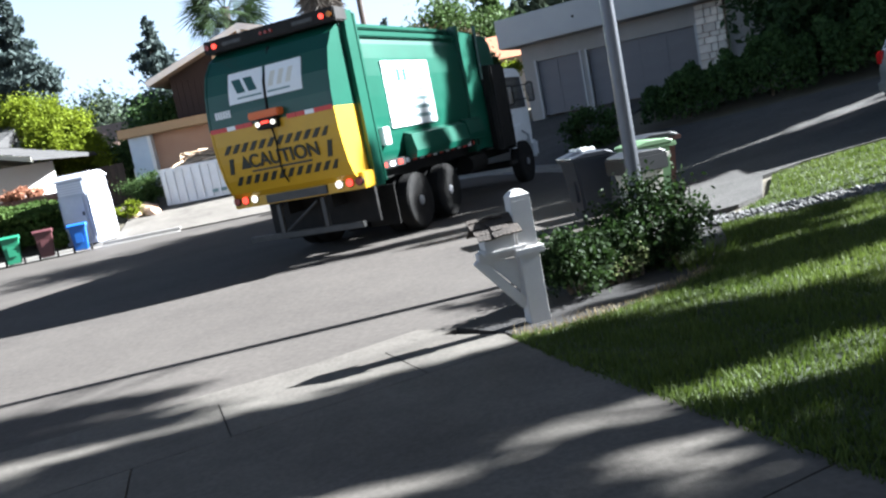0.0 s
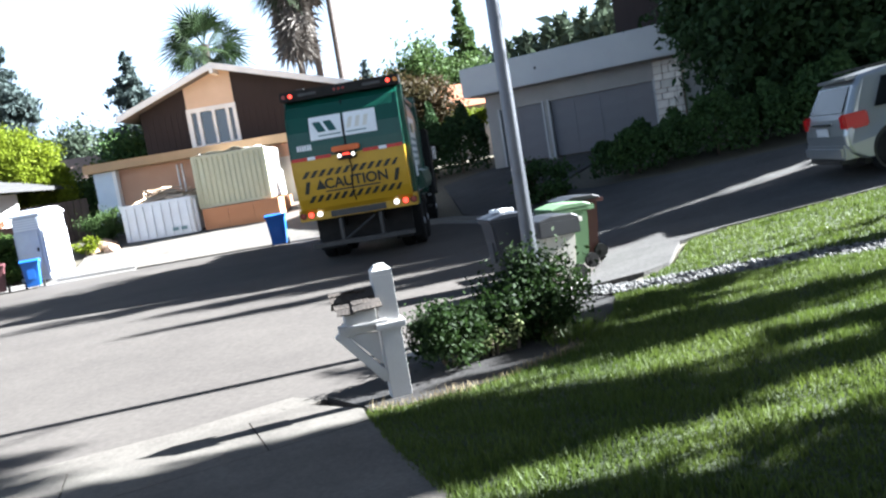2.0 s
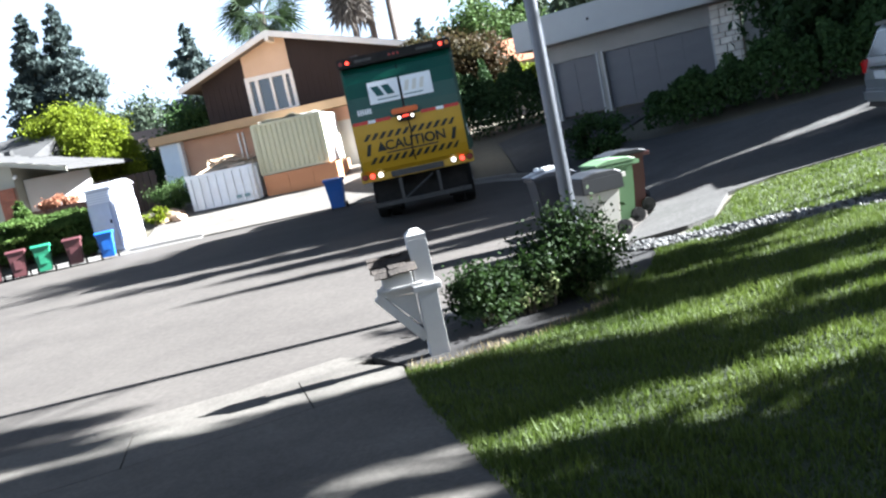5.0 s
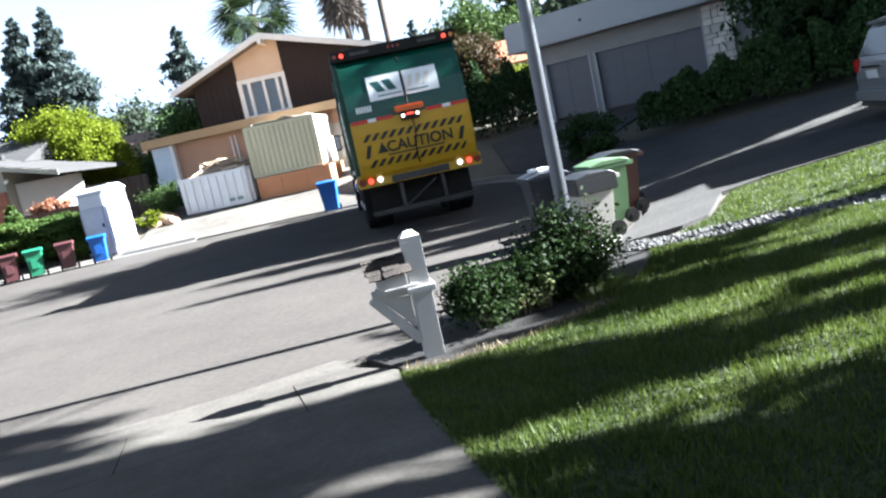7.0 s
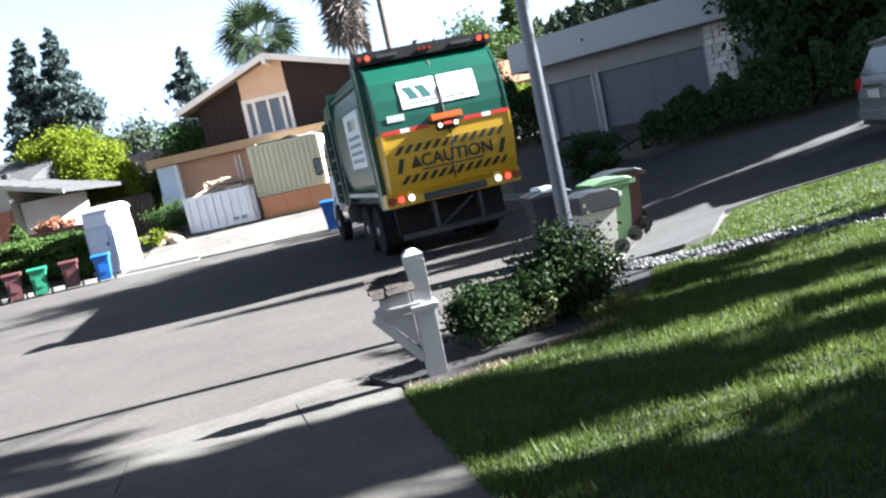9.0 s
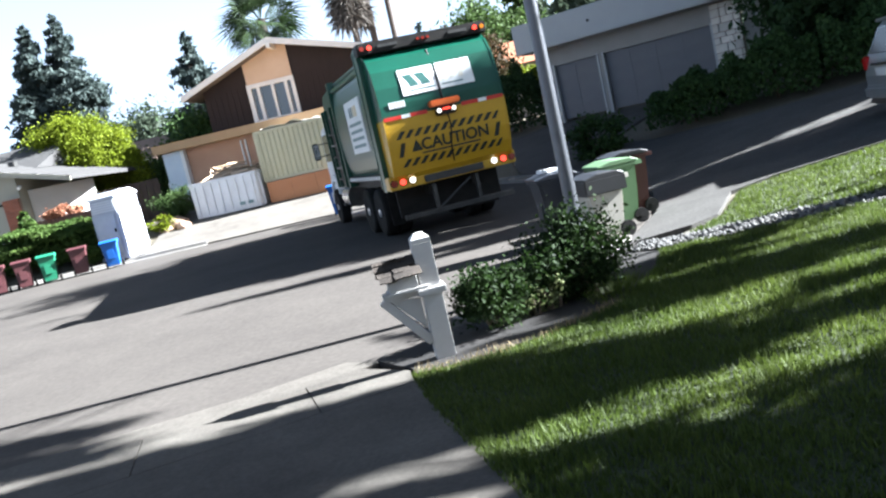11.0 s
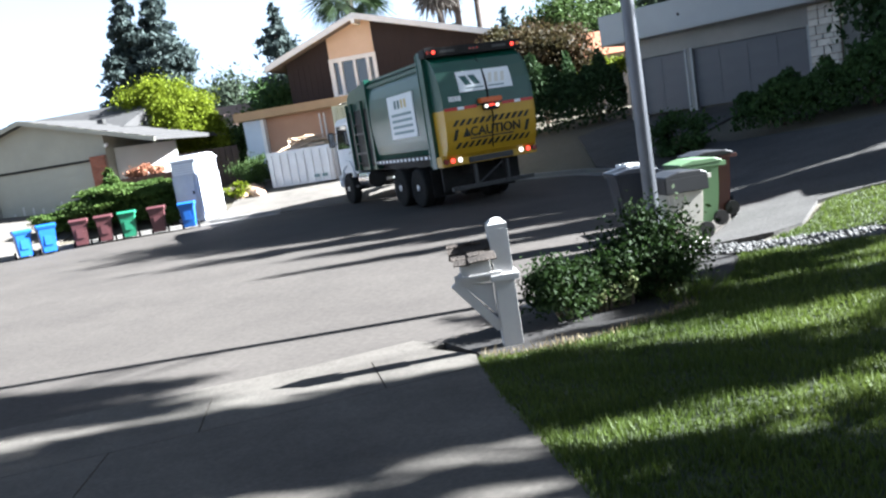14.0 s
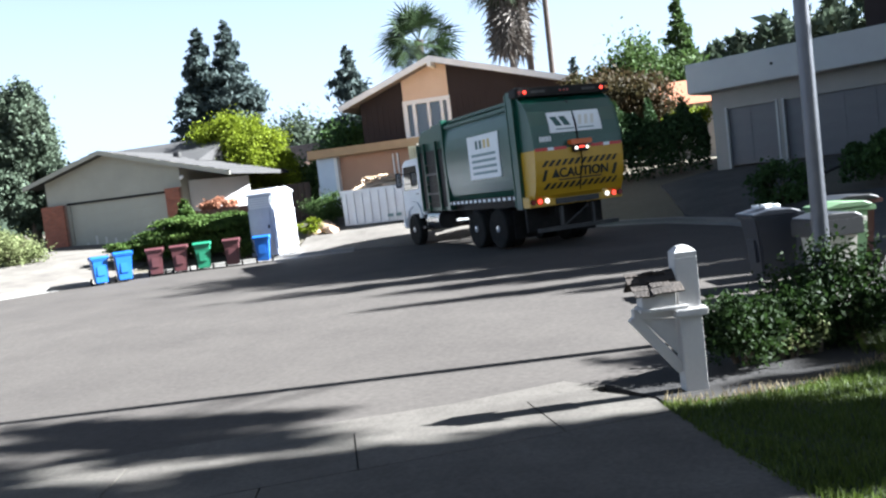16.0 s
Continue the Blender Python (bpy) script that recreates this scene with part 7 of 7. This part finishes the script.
# ---- driveway slabs, lawn blades and gravel ----
def clip_half(poly, co, no):
    out = []
    for i, p in enumerate(poly):
        q = poly[(i + 1) % len(poly)]
        dp = (p[0] - co[0]) * no[0] + (p[1] - co[1]) * no[1]
        dq = (q[0] - co[0]) * no[0] + (q[1] - co[1]) * no[1]
        if dp <= 0:
            out.append(p)
        if (dp < 0 < dq) or (dq < 0 < dp):
            t = dp / (dp - dq)
            out.append((p[0] + (q[0] - p[0]) * t, p[1] + (q[1] - p[1]) * t))
    return out


def build_driveway():
    d = new("driveway")
    tagged(d, "worn concrete driveway slabs with dark joints, in streaky shade", "driveway", kind="structure")
    gap = 0.006

    def split(cells, co, n):
        out = []
        for poly in cells:
            out += [q for q in (clip_half(poly, co - n * gap, n), clip_half(poly, co + n * gap, -n)) if len(q) > 2]
        return out
    v = Vector((0.90, 0.43)).normalized()
    n_cross = Vector((v.y, -v.x))
    mouth = [q for q in (clip_half(OUR_DRIVE, Vector((-2.62, 4.82)) - n_cross * gap, n_cross),) if len(q) > 2]
    inner = [q for q in (clip_half(OUR_DRIVE, Vector((-2.62, 4.82)) + n_cross * gap, -n_cross),) if len(q) > 2]
    for c, d2 in ((Vector((-2.40, 5.35)), Vector((-0.37, 0.93))), (Vector((-4.1, 5.0)), Vector((-0.37, 0.93))), (Vector((-1.25, 6.3)), Vector((-0.37, 0.93)))):
        mouth = split(mouth, c, Vector((d2.y, -d2.x)))
    inner = split(inner, Vector((-2.67, 4.3)), Vector((-0.94, -0.34)))
    inner = split(inner, Vector((-2.0, 1.6)), n_cross)
    cells = mouth + inner
    for poly in cells:
        area = abs(sum(p[0] * q[1] - q[0] * p[1] for p, q in zip(poly, poly[1:] + poly[:1]))) / 2
        if area > 0.02:
            sheet("slab", poly, CONCRETE, 0.028, 0.6, d, "", thick=0.1)
    sheet("joint_bed", OUR_DRIVE, SOIL, 0.004, 0.6, d, "", thick=0.0)
    g = sheet("gutter_pan", [(-8.0, 4.0), (-4.6, 5.33), (-1.9, 6.41), (-0.95, 6.98), (-0.8, 7.1), (-1.15, 7.35), (-2.05, 6.8), (-4.75, 5.72), (-8.1, 4.4)], CONCRETE, 0.012, 0.6, None, "structure", "pale concrete gutter along the driveway's mouth", "gutter")


build_driveway()


def inside(poly, x, y):
    r = np.zeros(len(x), bool)
    for (xa, ya), (xb, yb) in zip(poly, poly[1:] + poly[:1]):
        c = ((ya > y) != (yb > y)) & (x < (xb - xa) * (y - ya) / (yb - ya + 1e-12) + xa)
        r ^= c
    return r


def land_grid(x0, x1, y0, y1, step=0.25):
    xs, ys = np.arange(x0, x1 + step, step), np.arange(y0, y1 + step, step)
    return xs, ys, np.array([[land(x, y) for x in xs] for y in ys])


def land_at(grid, x, y):
    xs, ys, g = grid
    fx, fy = (x - xs[0]) / (xs[1] - xs[0]), (y - ys[0]) / (ys[1] - ys[0])
    i, j = np.clip(fx.astype(int), 0, len(xs) - 2), np.clip(fy.astype(int), 0, len(ys) - 2)
    fx, fy = fx - i, fy - j
    return (g[j, i] * (1 - fx) + g[j, i + 1] * fx) * (1 - fy) + (g[j + 1, i] * (1 - fx) + g[j + 1, i + 1] * fx) * fy


def blades(name, poly, box2, density, height, width, mat, seed, label):
    rng = np.random.default_rng(seed)
    x0, x1, y0, y1 = box2
    n = int((x1 - x0) * (y1 - y0) * density)
    x, y = rng.uniform(x0, x1, n), rng.uniform(y0, y1, n)
    k = inside(poly, x, y)
    x, y = x[k], y[k]
    n = len(x)
    z = land_at(land_grid(x0 - 0.5, x1 + 0.5, y0 - 0.5, y1 + 0.5), x, y) + 0.018
    a = rng.uniform(0, 6.28, n)
    tuft = np.clip(0.75 + 0.35 * np.sin(x * 5.1 + 2 * np.sin(y * 3.7)) * np.sin(y * 4.3 + 1.7 * np.sin(x * 2.9)) + 0.25 * rng.normal(size=n), 0.3, 1.9)
    h = height * tuft
    lean = rng.uniform(0.1, 0.7, n) * h
    p = np.stack([x, y, z], 1)
    tip = p + np.stack([np.cos(a) * lean, np.sin(a) * lean, h], 1)
    b = rng.uniform(0, 6.28, n)
    w = np.stack([np.cos(b), np.sin(b), np.zeros(n)], 1) * width
    ob = quads_object(name, np.stack([p - w, p + w, tip], 1).reshape(-1, 3), np.arange(3 * n).reshape(-1, 3), mat)
    tagged(ob, label, "grass", kind="stuff")


LAWN_EDGE = [(-0.34, 6.2), (-0.01, 4.95), (0.35, 3.94), (1.38, 0.9), (2.47, -2.4)] + LAWN[5:]
blades("lawn_grass", LAWN_EDGE, (-0.4, 8.0, 2.0, 9.2), 3600, 0.06, 0.006, BLADE, 1, "mown green lawn grass blades, uneven in height")
blades("next_lawn_grass", WEDGE, (2.7, 11.0, 7.0, 12.3), 1500, 0.055, 0.009, BLADE, 2, "sunlit green grass blades of the neighbouring lawn")
DRY_BLADE = material("dry_grass_blade", (0.17, 0.13, 0.06), 0.8, (0.25, 0.19, 0.10), 2, 4, 0.9, island=0.3, trans=0.2)
blades("dry_grass", [(-0.33, 6.33), (-0.26, 6.1), (0.36, 6.15), (0.9, 6.42), (1.6, 7.0), (1.5, 7.2), (0.9, 6.62), (0.3, 6.38)], (-0.5, 2.0, 5.8, 7.5), 1700, 0.07, 0.005, DRY_BLADE, 3, "dry tan grass along the edge of the bed")


def build_gravel():
    rng = np.random.default_rng(9)
    poly = [(1.95, 9.72), (2.6, 9.2), (4.5, 8.7), (8.0, 7.2), (8.3, 7.75), (4.7, 9.2), (2.8, 9.8), (2.25, 10.2)]
    n = 9000
    x, y = rng.uniform(1.9, 8.3, n), rng.uniform(7.1, 10.3, n)
    k = inside(poly, x, y)
    x, y = x[k], y[k]
    n = len(x)
    z = land_at(land_grid(1.5, 8.8, 6.8, 10.6), x, y) + 0.025
    base = np.array([(0, 0, 1), (1, 0, 0), (0, 1, 0), (-1, 0, 0), (0, -1, 0), (0, 0, -1)], float)
    tri = np.array([(0, 1, 2), (0, 2, 3), (0, 3, 4), (0, 4, 1), (5, 2, 1), (5, 3, 2), (5, 4, 3), (5, 1, 4)])
    s = rng.uniform(0.015, 0.042, (n, 1, 1)) * rng.uniform(0.6, 1.3, (n, 1, 3))
    a = rng.uniform(0, 6.28, n)
    v = base[None] * s * rng.uniform(0.7, 1.2, (n, 6, 1))
    c, sn = np.cos(a)[:, None], np.sin(a)[:, None]
    v = np.stack([v[..., 0] * c - v[..., 1] * sn, v[..., 0] * sn + v[..., 1] * c, v[..., 2] * 0.7], -1) + np.stack([x, y, z], 1)[:, None, :]
    f = tri[None] + (np.arange(n) * 6)[:, None, None]
    ob = quads_object("gravel", v.reshape(-1, 3), f.reshape(-1, 3), GRAVEL)
    tagged(ob, "loose pale grey river gravel between the lawns", "gravel", kind="stuff")


build_gravel()

# ---- movement ----
def motions():
    walk(truck, [(t, pose(x, y, road_z(y + 4), 0, 0, a)) for t, x, y, a in TRUCK])
    ts = [r[0] for r in TRUCK]
    # distance rolled along the heading, at short steps
    step = 0.1
    times = [round(k * step, 2) for k in range(161)]
    X = np.interp(times, ts, [r[1] for r in TRUCK])
    Y = np.interp(times, ts, [r[2] for r in TRUCK])
    A = np.radians(np.interp(times, ts, [r[3] for r in TRUCK]))
    roll = [0.0]
    for i in range(1, len(times)):
        fx, fy = -math.sin(A[i]), math.cos(A[i])
        roll.append(roll[-1] + ((X[i] - X[i - 1]) * fx + (Y[i] - Y[i - 1]) * fy) / 0.52)
    for w, s, y in truck_wheels:
        rows = []
        for k in range(0, len(times), 2):
            a = math.degrees(roll[k])
            base = pose(s * 1.12, y, 0.52, 0, 0, 0 if s > 0 else 180)
            rows.append((times[k], base @ pose(0, 0, 0, -a if s > 0 else a, 0, 0)))
        walk(w, rows)


motions()
